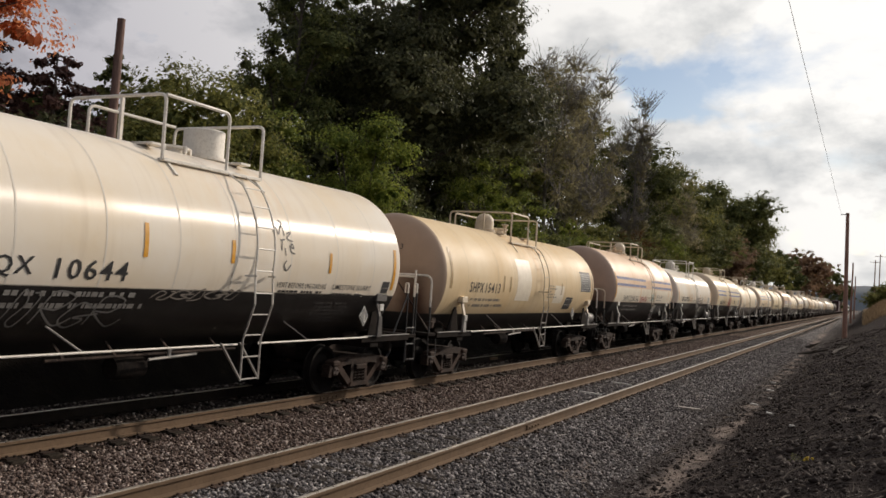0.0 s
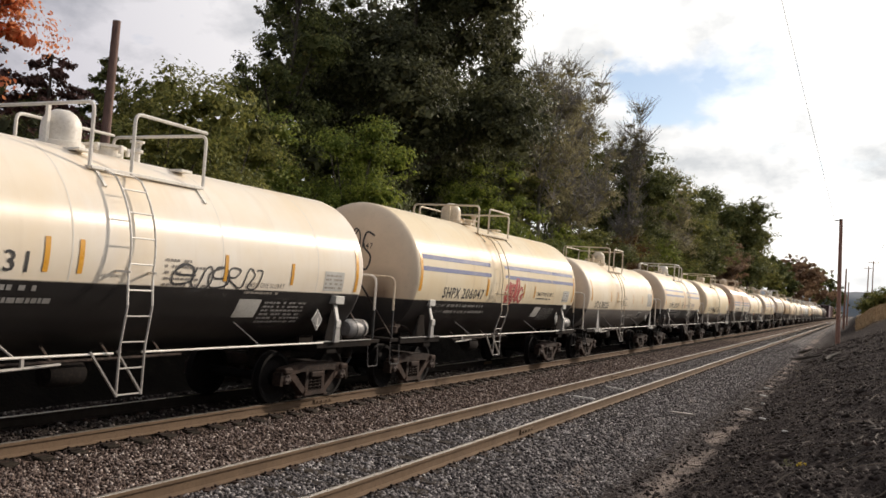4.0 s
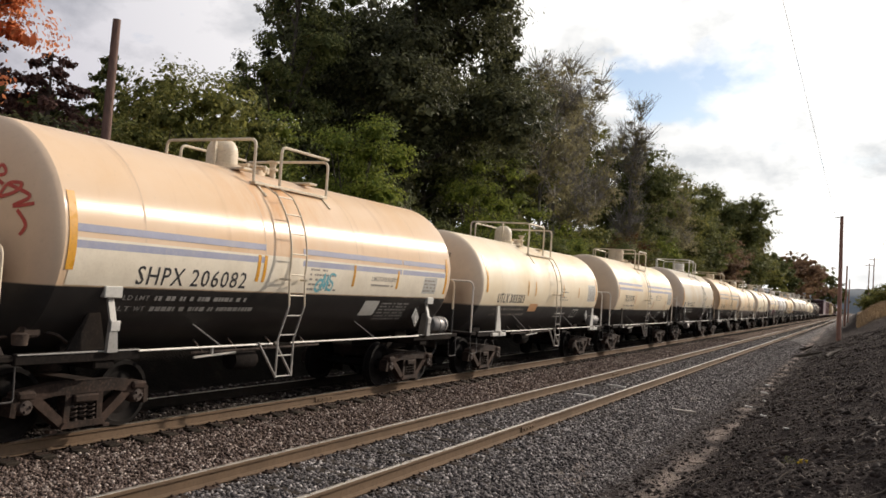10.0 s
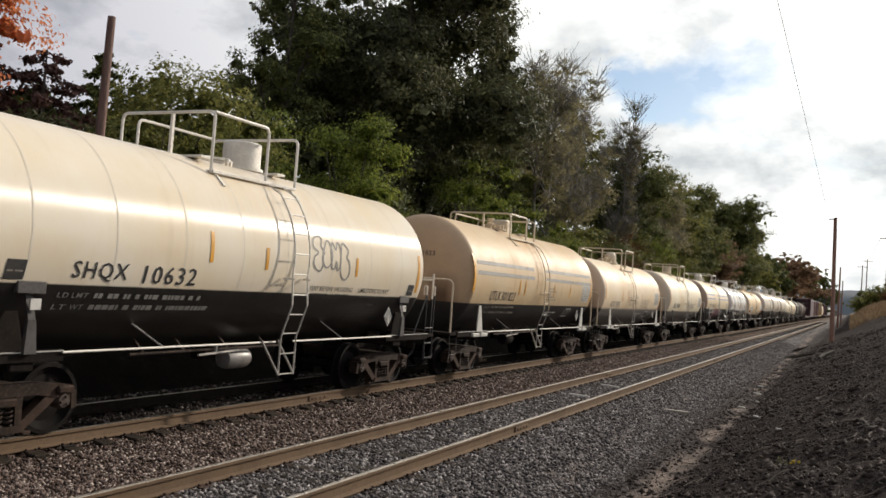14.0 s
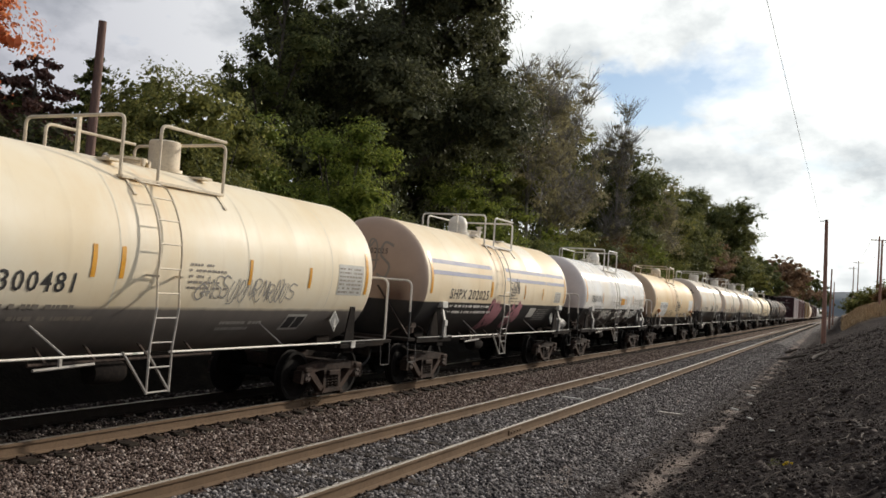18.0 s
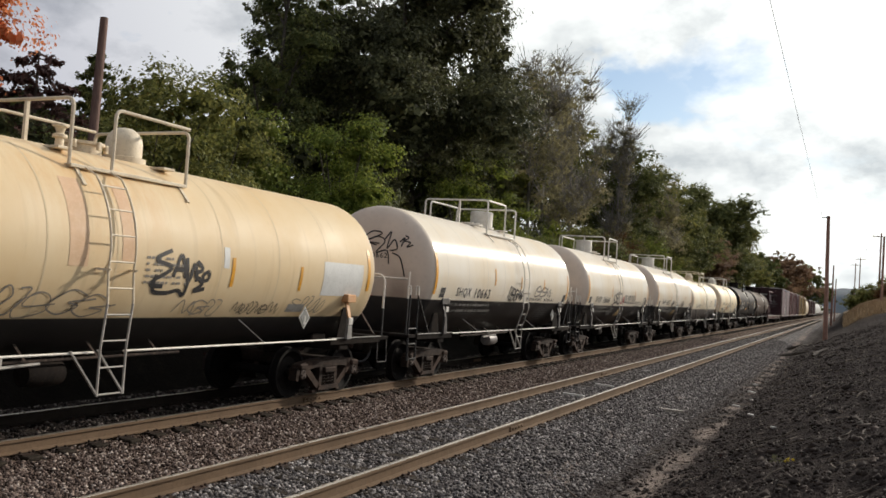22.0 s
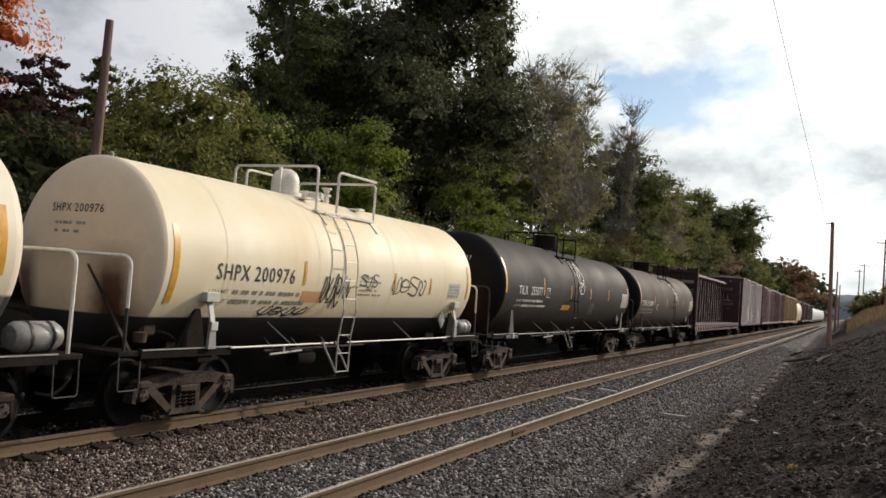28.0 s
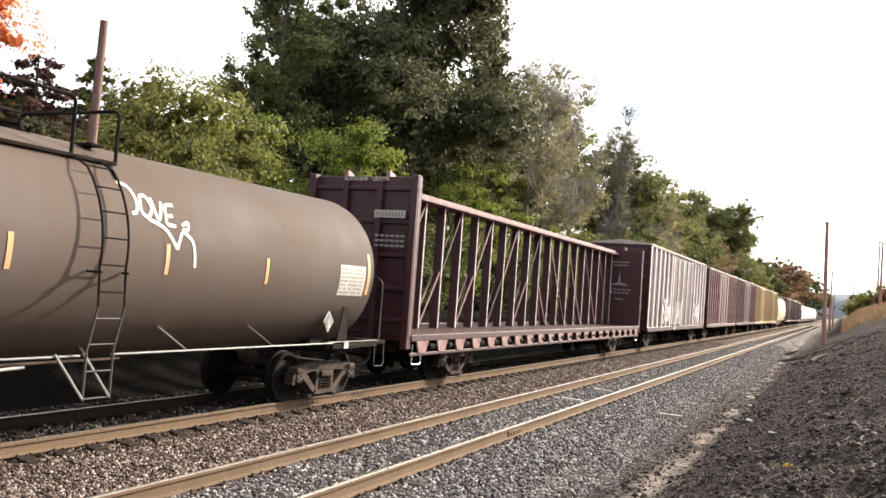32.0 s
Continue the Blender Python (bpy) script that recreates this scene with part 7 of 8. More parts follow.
for made, base in [(boxcar(19.3, M_MAROON, "faded maroon boxcar with chalky white ribs", 5.15, rib_mat=M_FADEDPINK, mark=True), 372.9), (boxcar(18.2, M_BROWN, "brown boxcar with faded ribbed sides", 5.1, rib_mat=M_MAROON2), 393.3),
                   (boxcar(18.4, M_MAROON, "maroon boxcar with faded ribbed sides", 5.1, rib_mat=M_WORNWINE), 411.8), (boxcar(17.6, M_MUSTARD, "mustard yellow boxcar with ribbed sides", 5.1), 430.5),
                   (boxcar(17.6, M_MUSTARD, "mustard yellow boxcar with ribbed sides", 5.1), 448.3), (hopper(19.5, M_HOPPER, "cream covered hopper with rounded sides"), 466.1),
                   (boxcar(20.0, M_BROWN, "reddish brown boxcar with ribbed sides", 4.9), 486.8), (boxcar(20.0, M_MAROON, "dark red boxcar with ribbed sides", 4.9), 507.0),
                   (boxcar(20.0, M_BROWN, "reddish brown boxcar with ribbed sides", 4.9), 527.2)]:
    CARS.append((made, base))
for k in range(7):
    CARS.append((hopper(18.0, M_PALEGREY, "pale grey covered hopper with rounded sides"), 549.0 + 18.4 * k))
for car, base in CARS:
    car.matrix_basis = Matrix.Translation((TRAIN_X, base, 0))


# ---------------------------------------------------------------- trees
M_BARK = bark_mat("bark", (0.035, 0.028, 0.022), (0.12, 0.10, 0.08))
M_BARKG = bark_mat("grey_bark", (0.10, 0.09, 0.08), (0.27, 0.25, 0.22))
L_OAK = leaf_mat("oak_leaves", (0.029, 0.032, 0.019), (0.070, 0.076, 0.040), (0.170, 0.172, 0.082), through=0.24)
L_GREEN = leaf_mat("green_leaves", (0.0462, 0.0704, 0.0198), (0.1342, 0.1804, 0.0396), (0.319, 0.341, 0.0748), through=0.32)
L_OLIVE = leaf_mat("olive_leaves", (0.0352, 0.0451, 0.0165), (0.1144, 0.1298, 0.0396), (0.341, 0.3245, 0.0935), through=0.3)
L_GREY = leaf_mat("thin_autumn_leaves", (0.0805, 0.0736, 0.0414), (0.2127, 0.1932, 0.0989), (0.414, 0.368, 0.207), through=0.34)
L_MID = leaf_mat("dark_green_leaves", (0.0338, 0.0455, 0.0195), (0.0988, 0.117, 0.0416), (0.2405, 0.247, 0.0845))
L_RED = leaf_mat("russet_leaves", (0.046, 0.024, 0.013), (0.115, 0.056, 0.026), (0.21, 0.125, 0.05))
L_MAPLE = leaf_mat("orange_maple_leaves", (0.26, 0.070, 0.030), (0.58, 0.175, 0.075), (0.76, 0.34, 0.16), through=0.5)
# paler than the russet leaves: distance haze is mixed into this colour
L_HAZYRED = leaf_mat("hazy_autumn_leaves", (0.085, 0.050, 0.034), (0.22, 0.125, 0.078), (0.36, 0.25, 0.15), through=0.34)
L_PURPLE = leaf_mat("dark_purple_needles", (0.038, 0.024, 0.022), (0.105, 0.060, 0.053), (0.20, 0.115, 0.095))
L_YELLOW = leaf_mat("yellow_green_leaves", (0.046, 0.070, 0.016), (0.125, 0.175, 0.034), (0.33, 0.36, 0.075), through=0.34)


def leaf_cloud(centres, radii, count, size, rng, flat=0.8, hollow=0.45, twig=0.0, core=0.11):
    """Leaf blades in clumps of twigs; each blade is a bent diamond of two triangles, a few large ones close the inside."""
    centres, radii = np.asarray(centres, float), np.asarray(radii, float)
    w = radii ** 2
    per = 26
    n_twig = max(4, count // per) if twig > 0 else count
    pick = rng.choice(len(centres), n_twig, p=w / w.sum())
    d = rng.normal(size=(n_twig, 3))
    d /= np.linalg.norm(d, axis=1)[:, None]
    d[:, 2] = np.where(rng.uniform(0, 1, n_twig) < 0.6, np.abs(d[:, 2]), d[:, 2])
    r = radii[pick] * (hollow + (1.1 - hollow) * rng.uniform(0, 1, n_twig) ** 0.5)
    p = centres[pick] + d * r[:, None] * np.array([1, 1, flat])
    out = d
    if twig > 0:
        own = np.repeat(np.arange(n_twig), per)
        q = rng.normal(size=(len(own), 3)) * twig * rng.uniform(0.5, 1.3, n_twig)[own][:, None] * np.array([1, 1, 0.6])
        p, out = p[own] + q, d[own] + q / twig * 0.35
    count = len(p)
    size = size * rng.uniform(0.6, 1.4, count)
    inner = rng.uniform(0, 1, count) < (core if twig > 0 else 0.0)
    size[inner] *= 3.0
    p[inner] -= out[inner] * (twig * 1.6 + 0.15)
    n = out + rng.normal(size=(count, 3)) * 0.42 + np.array([0, 0, 0.35])
    n /= np.linalg.norm(n, axis=1)[:, None]
    t = np.cross(n, rng.normal(size=(count, 3)))
    t /= np.linalg.norm(t, axis=1)[:, None]
    b = np.cross(n, t)
    s = size[:, None]
    v = np.stack([p - t * s * 0.5, p + b * s * 0.32 + n * s * 0.10, p + t * s * 0.55, p - b * s * 0.32 + n * s * 0.10], 1)
    k = 4 * np.arange(count)[:, None]
    f = np.concatenate([k + np.array([[0, 1, 2]]), k + np.array([[0, 2, 3]])], 1).reshape(-1, 3)
    return v.reshape(-1, 3), f


def raw_mesh(name, v, f, mat):
    me = bpy.data.meshes.new(name)
    me.vertices.add(len(v))
    me.vertices.foreach_set("co", np.asarray(v, np.float32).ravel())
    me.loops.add(len(f) * 3)
    me.loops.foreach_set("vertex_index", np.asarray(f, np.int32).ravel())
    me.polygons.add(len(f))
    me.polygons.foreach_set("loop_start", np.arange(0, len(f) * 3, 3, dtype=np.int32))
    me.update(calc_edges=True)
    me.materials.append(mat)
    return me


def limbs(base, height, spread, rng, r0, n=9, lean=(0, 0)):
    """A tapered trunk and branching limbs; returns the shape and the limb tips."""
    g = Geo()
    tips = []
    top = Vector((base[0] + lean[0], base[1] + lean[1], base[2] + height * 0.82))
    b = Vector(base)
    pts = []
    for i in range(7):
        t = i / 6
        p = b.lerp(top, t)
        p += Vector((math.sin(t * 5 + r0 * 40) * 0.12 * height * 0.1, math.cos(t * 4 + r0 * 31) * 0.12 * height * 0.1, 0)) * t
        pts.append(p)
    g.tube(pts, [r0 * (1.25 if i == 0 else 1 - 0.14 * i) for i in range(7)], 8)
    for i in range(n):
        t = rng.uniform(0.28, 0.95)
        p = pts[min(5, int(t * 6))].lerp(pts[min(6, int(t * 6) + 1)], t * 6 % 1)
        a = i * 2.399 + rng.uniform(-0.4, 0.4)
        reach = spread * rng.uniform(0.55, 0.95) * (1.15 - 0.55 * t)
        end = p + Vector((math.cos(a) * reach, math.sin(a) * reach, height * rng.uniform(0.08, 0.26)))
        mid = p.lerp(end, 0.5) + Vector((0, 0, -0.04 * height * rng.uniform(0, 1)))
        rr = r0 * (0.42 - 0.2 * t)
        g.tube([p, mid, end], [rr, rr * 0.7, rr * 0.3], 5)
        tips += [mid, end]
        for j in range(3):
            a2 = a + rng.uniform(-1.0, 1.0)
            q = mid.lerp(end, rng.uniform(0.1, 0.9))
            e2 = q + Vector((math.cos(a2), math.sin(a2), rng.uniform(0.1, 0.9))) * reach * rng.uniform(0.25, 0.5)
            g.tube([q, e2], [rr * 0.4, rr * 0.14], 4)
            tips.append(e2)
    tips.append(pts[-1])
    return g, tips


def tree(x, y, height, spread, leafmat, label, count, leaf=0.22, r0=0.22, seed=1, bark=None, clump=0.28, hollow=0.4, low=0.25, base=None, cat="tree", core=0.11):
    rng = np.random.default_rng(seed)
    pr = random.Random(seed)
    z = float(ground_height(x, y)) - 0.1 if base is None else base
    ob = tagged(new("tree"), label, cat, "trees along the track")
    ob.location = (x, y, z)
    g, tips = limbs((0, 0, 0), height, spread, pr, r0, 11)
    if bark is not None:
        # bare shoots stand out of the thinning crown
        for t in tips:
            for j in range(8):
                e = t + Vector((pr.uniform(-0.7, 0.7), pr.uniform(-0.7, 0.7), pr.uniform(0.3, 1.0))) * height * 0.12
                m = t.lerp(e, 0.5) + Vector((pr.uniform(-0.1, 0.1), pr.uniform(-0.1, 0.1), 0))
                g.tube([t, m, e], [0.03, 0.02, 0.009], 3)
                for q in range(2):
                    a = t.lerp(e, pr.uniform(0.3, 0.8))
                    g.tube([a, a + Vector((pr.uniform(-0.5, 0.5), pr.uniform(-0.5, 0.5), pr.uniform(0.2, 0.8))) * height * 0.05], [0.014, 0.007], 3)
    part("trunk", g, bark or M_BARK, ob)
    cs = [tuple(t) for t in tips if t.z > height * low * 0.7]
    for i in range(len(cs)):
        cs.append((cs[i][0] * 0.75 + rng.normal() * spread * 0.22, cs[i][1] * 0.75 + rng.normal() * spread * 0.22, np.clip(cs[i][2] + rng.normal() * height * 0.09, height * low, height)))
    cs = np.array(cs)
    rad = spread * clump * rng.uniform(0.6, 1.25, len(cs))
    v, f = leaf_cloud(cs, rad, count, leaf, rng, hollow=hollow, twig=0.13 + spread * 0.028, core=core)
    crown = new("crown", raw_mesh("crown", v, f, leafmat))
    crown.parent = ob
    return ob


def bush(x, y, height, spread, leafmat, label, count, leaf=0.16, seed=1, hollow=0.5, base=None):
    rng = np.random.default_rng(seed)
    pr = random.Random(seed)
    z = float(ground_height(x, y)) - 0.1 if base is None else base
    ob = tagged(new("bush"), label, "bush", "bushes along the track")
    ob.location = (x, y, z)
    g = Geo()
    cs = []
    for i in range(10):
        a = i * 2.4 + pr.uniform(-0.3, 0.3)
        d = spread * pr.uniform(0.1, 0.75)
        h = height * pr.uniform(0.55, 0.95) * (1 - 0.25 * d / spread)
        e = Vector((math.cos(a) * d, math.sin(a) * d, h))
        m = e * 0.5 + Vector((0, 0, h * 0.12))
        g.tube([(math.cos(a) * 0.15, math.sin(a) * 0.15, 0), m, e], [0.05, 0.035, 0.012], 5)
        cs += [tuple(e), tuple(m), (e.x * 1.1, e.y * 1.1, h * 0.55)]
        if pr.random() < 0.6:
            cs.append((e.x, e.y, h * 0.3))
    part("rootstock", g, M_BARK, ob)
    cs = np.array(cs)
    v, f = leaf_cloud(cs, spread * 0.36 * rng.uniform(0.6, 1.2, len(cs)), count, leaf, rng, hollow=hollow, flat=0.9, twig=0.19)
    v[:, 2] = np.maximum(v[:, 2], 0.05)
    c = new("foliage", raw_mesh("foliage", v, f, leafmat))
    c.parent = ob
    return ob


def spruce(x, y, height, spread, leafmat, label, seed=1, taper=0.85):
    rng = np.random.default_rng(seed)
    ob = tagged(new("spruce"), label, "tree", "trees along the track")
    ob.location = (x, y, float(ground_height(x, y)) - 0.1)
    g = Geo()
    g.tube([(0, 0, 0), (0, 0, height * 0.6), (0, 0, height)], [0.18, 0.1, 0.02], 7)
    V, F = [], []
    for i in range(int(height * 7)):
        t = (i + 0.5) / (height * 7)
        zz = height * (0.12 + 0.88 * t)
        reach = spread * (1 - t) ** taper * rng.uniform(0.75, 1.1) + 0.12
        a = i * 2.399
        e = np.array([math.cos(a) * reach, math.sin(a) * reach, zz - reach * 0.22])
        g.tube([(0, 0, zz), tuple(e)], [0.025, 0.008], 4)
        n = int(40 + 130 * reach)
        s = rng.uniform(0.15, 1.0, n) ** 0.7
        p = np.array([0, 0, zz]) + (e - np.array([0, 0, zz])) * s[:, None] + rng.normal(size=(n, 3)) * np.array([0.14, 0.14, 0.10]) * (0.4 + reach * 0.25)
        v, f = leaf_cloud(p, np.full(n, 0.05), n, 0.16, rng)
        F.append(f + sum(len(q) for q in V))
        V.append(v)
    part("trunk", g, M_BARK, ob)
    c = new("crown", raw_mesh("crown", np.concatenate(V), np.concatenate(F), leafmat))
    c.parent = ob


def plant_wood():
    # the great oak and what stands round it
    tree(-20.7, 37.6, 19.5, 6.2, L_OAK, "tall dark green oak with a broad dense crown", 95000, 0.165, 0.42, 21, clump=0.27, hollow=0.25, low=0.32)
    tree(-22.5, 30.0, 16.0, 2.6, L_MID, "tall grey-green tree beside the oak", 24000, 0.14, 0.25, 22, low=0.25)
    tree(-24.0, 46.0, 14.5, 4.2, L_MID, "dark green tree behind the oak", 24000, 0.18, 0.30, 23, low=0.2)
    tree(-27.0, 46.5, 19.0, 5.0, L_OAK, "dark green oak in the wood", 16000, 0.26, 0.30, 31, None, 0.33, 0.2, 0.15)
    tree(-22.0, 50.5, 17.2, 3.0, L_OAK, "dark green oak in the wood", 15000, 0.22, 0.25, 32, None, 0.34, 0.2, 0.12)
    # dark understorey closes the gaps below the crowns
    for i in range(15):
        y = 15.5 + i * 4.6
        bush(-20.2 - (i % 3) * 1.3, y, 5.2 + (i * 29 % 4) * 0.5, 3.0, (L_OAK, L_MID, L_OAK)[i % 3], "dark leafy undergrowth in the wood", 5500, 0.21, 180 + i)
    # broad dark trees stand behind and close the wood against the sky
    for i, (x, y, h, sp) in enumerate([(-27.0, 22.5, 5.8, 3.2), (-27.5, 27.5, 6.2, 3.6), (-28.5, 33.0, 6.6, 3.8), (-27.5, 39.5, 15.5, 4.6), (-28.0, 50.0, 14.0, 5.0), (-25.5, 58.0, 13.0, 4.6)]):
        tree(x, y, h, sp, L_OAK if i % 2 else L_MID, "dark green tree in the wood", 9000, 0.34, 0.2, 300 + i, None, 0.36, 0.15, 0.05)
    # left of it
    tree(-21.5, 11.6, 14.5, 3.35, L_MAPLE, "maple with bright orange and red autumn leaves", 40000, 0.115, 0.24, 24, low=0.36, hollow=0.25)
    spruce(-24.0, 19.3, 7.5, 3.2, L_PURPLE, "dark purple conifer with drooping boughs", 25, 0.55)
    spruce(-23.8, 21.5, 8.1, 2.9, L_MID, "dark green spruce among the trees", 26)
    spruce(-25.4, 17.2, 8.3, 4.1, L_PURPLE, "dark purple conifer with drooping boughs", 27, 0.6)
    for i, (x, y, h, s, m, l) in enumerate([
            (-17.2, 17.4, 7.0, 2.6, L_OLIVE, "olive green bush turning yellow"), (-17.6, 20.4, 6.75, 2.5, L_OLIVE, "olive green bush turning yellow"),
            (-18.6, 23.6, 6.6, 2.5, L_GREEN, "green leafy bush beside the track"), (-16.6, 26.6, 7.4, 2.3, L_YELLOW, "bright green young tree bush"),
            (-16.8, 30.0, 4.8, 1.9, L_MID, "dark green bush below the trees"), (-17.0, 33.5, 4.2, 2.0, L_MID, "dark green bush below the trees"),
            (-17.0, 38.3, 8.6, 2.2, L_YELLOW, "yellow-green young tree hung with vines"), (-16.8, 43.5, 6.4, 2.2, L_GREEN, "green bush covered with vines"),
            (-17.0, 47.0, 4.8, 2.2, L_MID, "dark green bush below the trees"), (-16.6, 52.0, 5.6, 2.4, L_GREEN, "green bush covered with vines"),
            (-20.0, 14.5, 5.0, 2.5, L_MID, "dark green bush below the trees"), (-22.0, 26.5, 6.4, 3.0, L_OLIVE, "olive green bush below the trees"),
            (-17.5, 57.5, 6.0, 2.6, L_OLIVE, "olive bush with autumn leaves"), (-17.0, 63.5, 6.6, 2.8, L_MID, "dark green bush below the trees"),
            (-17.2, 70.0, 6.4, 2.8, L_RED, "russet bush in autumn leaf"), (-17.2, 77.0, 7.0, 3.0, L_OLIVE, "olive bush with autumn leaves"),
            (-17.0, 85.0, 7.0, 3.2, L_GREEN, "green bush beside the track"), (-17.0, 94.0, 7.5, 3.4, L_OLIVE, "olive bush with autumn leaves")]):
        bush(x, y, h, s, m, l, int((9500 + 800 * h * s / 2) * (1.5 if i < 4 else 0.9)), 0.105, 60 + i)
    # thin grey trees and the falling line of the wood
    row = [(-20.3, 57.0, 18.2, 3.3, L_GREY, 5200), (-21.3, 63.0, 18.5, 3.4, L_GREY, 4800), (-20.6, 68.0, 18.6, 2.9, L_GREY, 4200), (-24.0, 74.0, 16.5, 4.0, L_OLIVE, 9000),
           (-19.5, 80.0, 19.6, 1.5, L_GREY, 2400), (-21.0, 87.0, 16.0, 4.8, L_MID, 13000), (-19.8, 95.0, 14.6, 4.4, L_GREY, 9000), (-21.0, 104.0, 15.2, 5.0, L_OLIVE, 12000),
           (-19.8, 113.0, 15.2, 4.8, L_MID, 13000), (-20.8, 123.0, 15.6, 5.0, L_OLIVE, 12000), (-19.3, 131.0, 13.0, 4.6, L_HAZYRED, 10000), (-18.8, 143.0, 20.3, 6.3, L_MID, 19000), (-17.0, 156.0, 15.5, 5.0, L_OLIVE, 10000),
           (-23.5, 160.0, 18.0, 6.6, L_MID, 12000), (-25.5, 178.0, 18.0, 6.8, L_OAK, 11000), (-27.0, 196.0, 18.0, 7.0, L_RED, 10000)]
    names = {L_GREY: "thin grey-brown tree losing its leaves", L_OLIVE: "olive and yellow autumn tree", L_MID: "dark green tree in the wood", L_RED: "russet tree in autumn leaf", L_OAK: "dark green oak in the wood", L_HAZYRED: "tree in red and orange autumn leaf"}
    for i, (x, y, h, s, m, n) in enumerate(row):
        tree(x, y, h, s, m, names[m], int(n * 2.6), (0.10 if m is L_GREY else 0.13) + y * 0.0006, 0.2, 90 + i, M_BARKG if m is L_GREY else None, 0.30 if m is L_GREY else 0.34, 0.25, 0.14, core=0.02 if m is L_GREY else 0.10)
    # a second, deeper row closes the wood
    for i in range(2, 12):
        y = 22 + i * 17.5
        tree(-30.0 + (i % 3) * 2.5, y, 11.5 + (i * 37 % 5) + (-5 if i == 2 else 1), 5.5, (L_MID, L_OAK, L_OLIVE)[i % 3], ("dark green tree in the wood", "dark green oak in the wood", "olive and yellow autumn tree")[i % 3], 6500, 0.36, 0.2, 130 + i, None, 0.36, 0.2, 0.08)
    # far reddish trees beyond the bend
    for i, (x, y, h, s, m) in enumerate([(-20, 300, 18, 7, L_MID), (-17, 330, 20, 8, L_HAZYRED), (-14, 360, 20, 8, L_HAZYRED), (-18, 380, 19, 9, L_OLIVE), (-9.5, 395, 17, 7, L_MID), (-24, 275, 16, 7, L_OLIVE)]):
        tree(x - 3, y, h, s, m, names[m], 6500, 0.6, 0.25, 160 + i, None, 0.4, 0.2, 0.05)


plant_wood()


def bank_growth():
    """Shrubs and dry grass on the mound beyond the bare pole."""
    for i, (x, y, h, s, m) in enumerate([(1.4, 132, 2.2, 1.8, L_OLIVE), (3.6, 126, 2.6, 2.0, L_OLIVE), (4.8, 118, 2.0, 2.0, L_RED), (2.6, 148, 3.2, 2.4, L_MID), (6.0, 140, 3.4, 2.6, L_OLIVE)]):
        bush(x, y, h, s, m, "scrubby autumn bush on the grassy bank", 5000, 0.16, 210 + i)
    rng = np.random.default_rng(77)
    n = 26000
    y = rng.uniform(96, 150, n)
    x = rng.uniform(0.1, 6.5, n)
    z = ground_height(x, y)
    a = rng.uniform(0, 2 * np.pi, n)
    h = rng.uniform(0.15, 0.6, n)
    w = 0.03
    p = np.stack([x, y, z - 0.03], 1)
    side = np.stack([np.cos(a) * w, np.sin(a) * w, np.zeros(n)], 1)
    tip = p + np.stack([rng.normal(0, 0.12, n), rng.normal(0, 0.12, n), h], 1)
    v = np.stack([p - side, p + side, tip], 1).reshape(-1, 3)
    f = np.arange(3 * n).reshape(-1, 3)
    k = Nodes("dry_grass")
    mat = k.finish(k.ramp(k.island(), [(0.0, (0.20, 0.135, 0.07)), (0.5, (0.42, 0.30, 0.17)), (1.0, (0.60, 0.46, 0.29))]), 0.8)
    tagged(new("dry_grass", raw_mesh("dry_grass", v, f, mat)), "dry straw-coloured grass on the bank", "grass", kind="stuff")


bank_growth()


# ---------------------------------------------------------------- poles, wires, distance
M_POLE = bark_mat("pole_wood", (0.22, 0.115, 0.085), (0.42, 0.25, 0.19))
M_DARKPOLE = bark_mat("dark_pole_wood", (0.10, 0.058, 0.047), (0.22, 0.135, 0.108))
M_WIRE = worn_paint("cable", (0.05, 0.05, 0.055), (0.03, 0.03, 0.03), 0.3, 0.6)


def utility_pole(x, y, height, r, label, arms=(), base=None, lean=0.0, wood=None):
    z = float(ground_height(x, y)) - 0.2 if base is None else base
    ob = tagged(new("utility_pole"), label, "pole", "utility poles")
    ob.location = (x, y, z)
    part("shaft", Geo().tube([(0, 0, 0), (lean * 0.5, 0, height * 0.5), (lean, 0, height)], [r, r * 0.86, r * 0.7], 12), wood or M_POLE, ob)
    for h, w in arms:
        arm = part("crossarm", Geo().box((lean, -r, h), (w, 0.1, 0.12), 0.01), M_POLE, ob)
        for a in (-0.45, -0.2, 0.2, 0.45):
            part("insulator", Geo().lathe([(0.0, 0.0), (0.05, 0.0), (0.06, 0.05), (0.035, 0.09), (0.05, 0.13), (0.0, 0.17)], "z", 8, (lean + a * w, -r, h + 0.06)), M_PLACARD, arm)
    return ob


bare_pole = utility_pole(-1.2, 76.0, 10.2, 0.19, "bare reddish wooden utility pole on the bank", lean=-0.2)
part("cable_bracket", Geo().bar((-0.15, -0.1, 9.85 - bare_pole.location.z), (-0.68, -0.1, 9.80 - bare_pole.location.z), 0.06, 0.06), M_STEEL, bare_pole)
utility_pole(-15.4, 13.9, 6.7, 0.125, "bare reddish wooden pole among the trees", lean=0.1, wood=M_DARKPOLE)
stub = tagged(new("pipe_post"), "short grey pipe post beside the wooden pole", "post")
stub.location = (-15.46, 14.35, float(ground_height(-15.46, 14.35)) - 0.1)
part("pipe", Geo().tube([(0, 0, 0), (0.1, 0, 3.6)], 0.05, 10), M_GREY, stub)
part("cap", Geo().lathe([(0.07, 3.55), (0.07, 3.66), (0.03, 3.70), (0.0, 3.70)], "z", 10, (0.1, 0, 0)), M_GREY, stub)
utility_pole(-1.65, 150.0, 9.6, 0.17, "dark wooden utility pole in the distance", base=0.0)
utility_pole(-1.7, 212.0, 9.6, 0.17, "dark wooden utility pole in the distance", base=0.0)
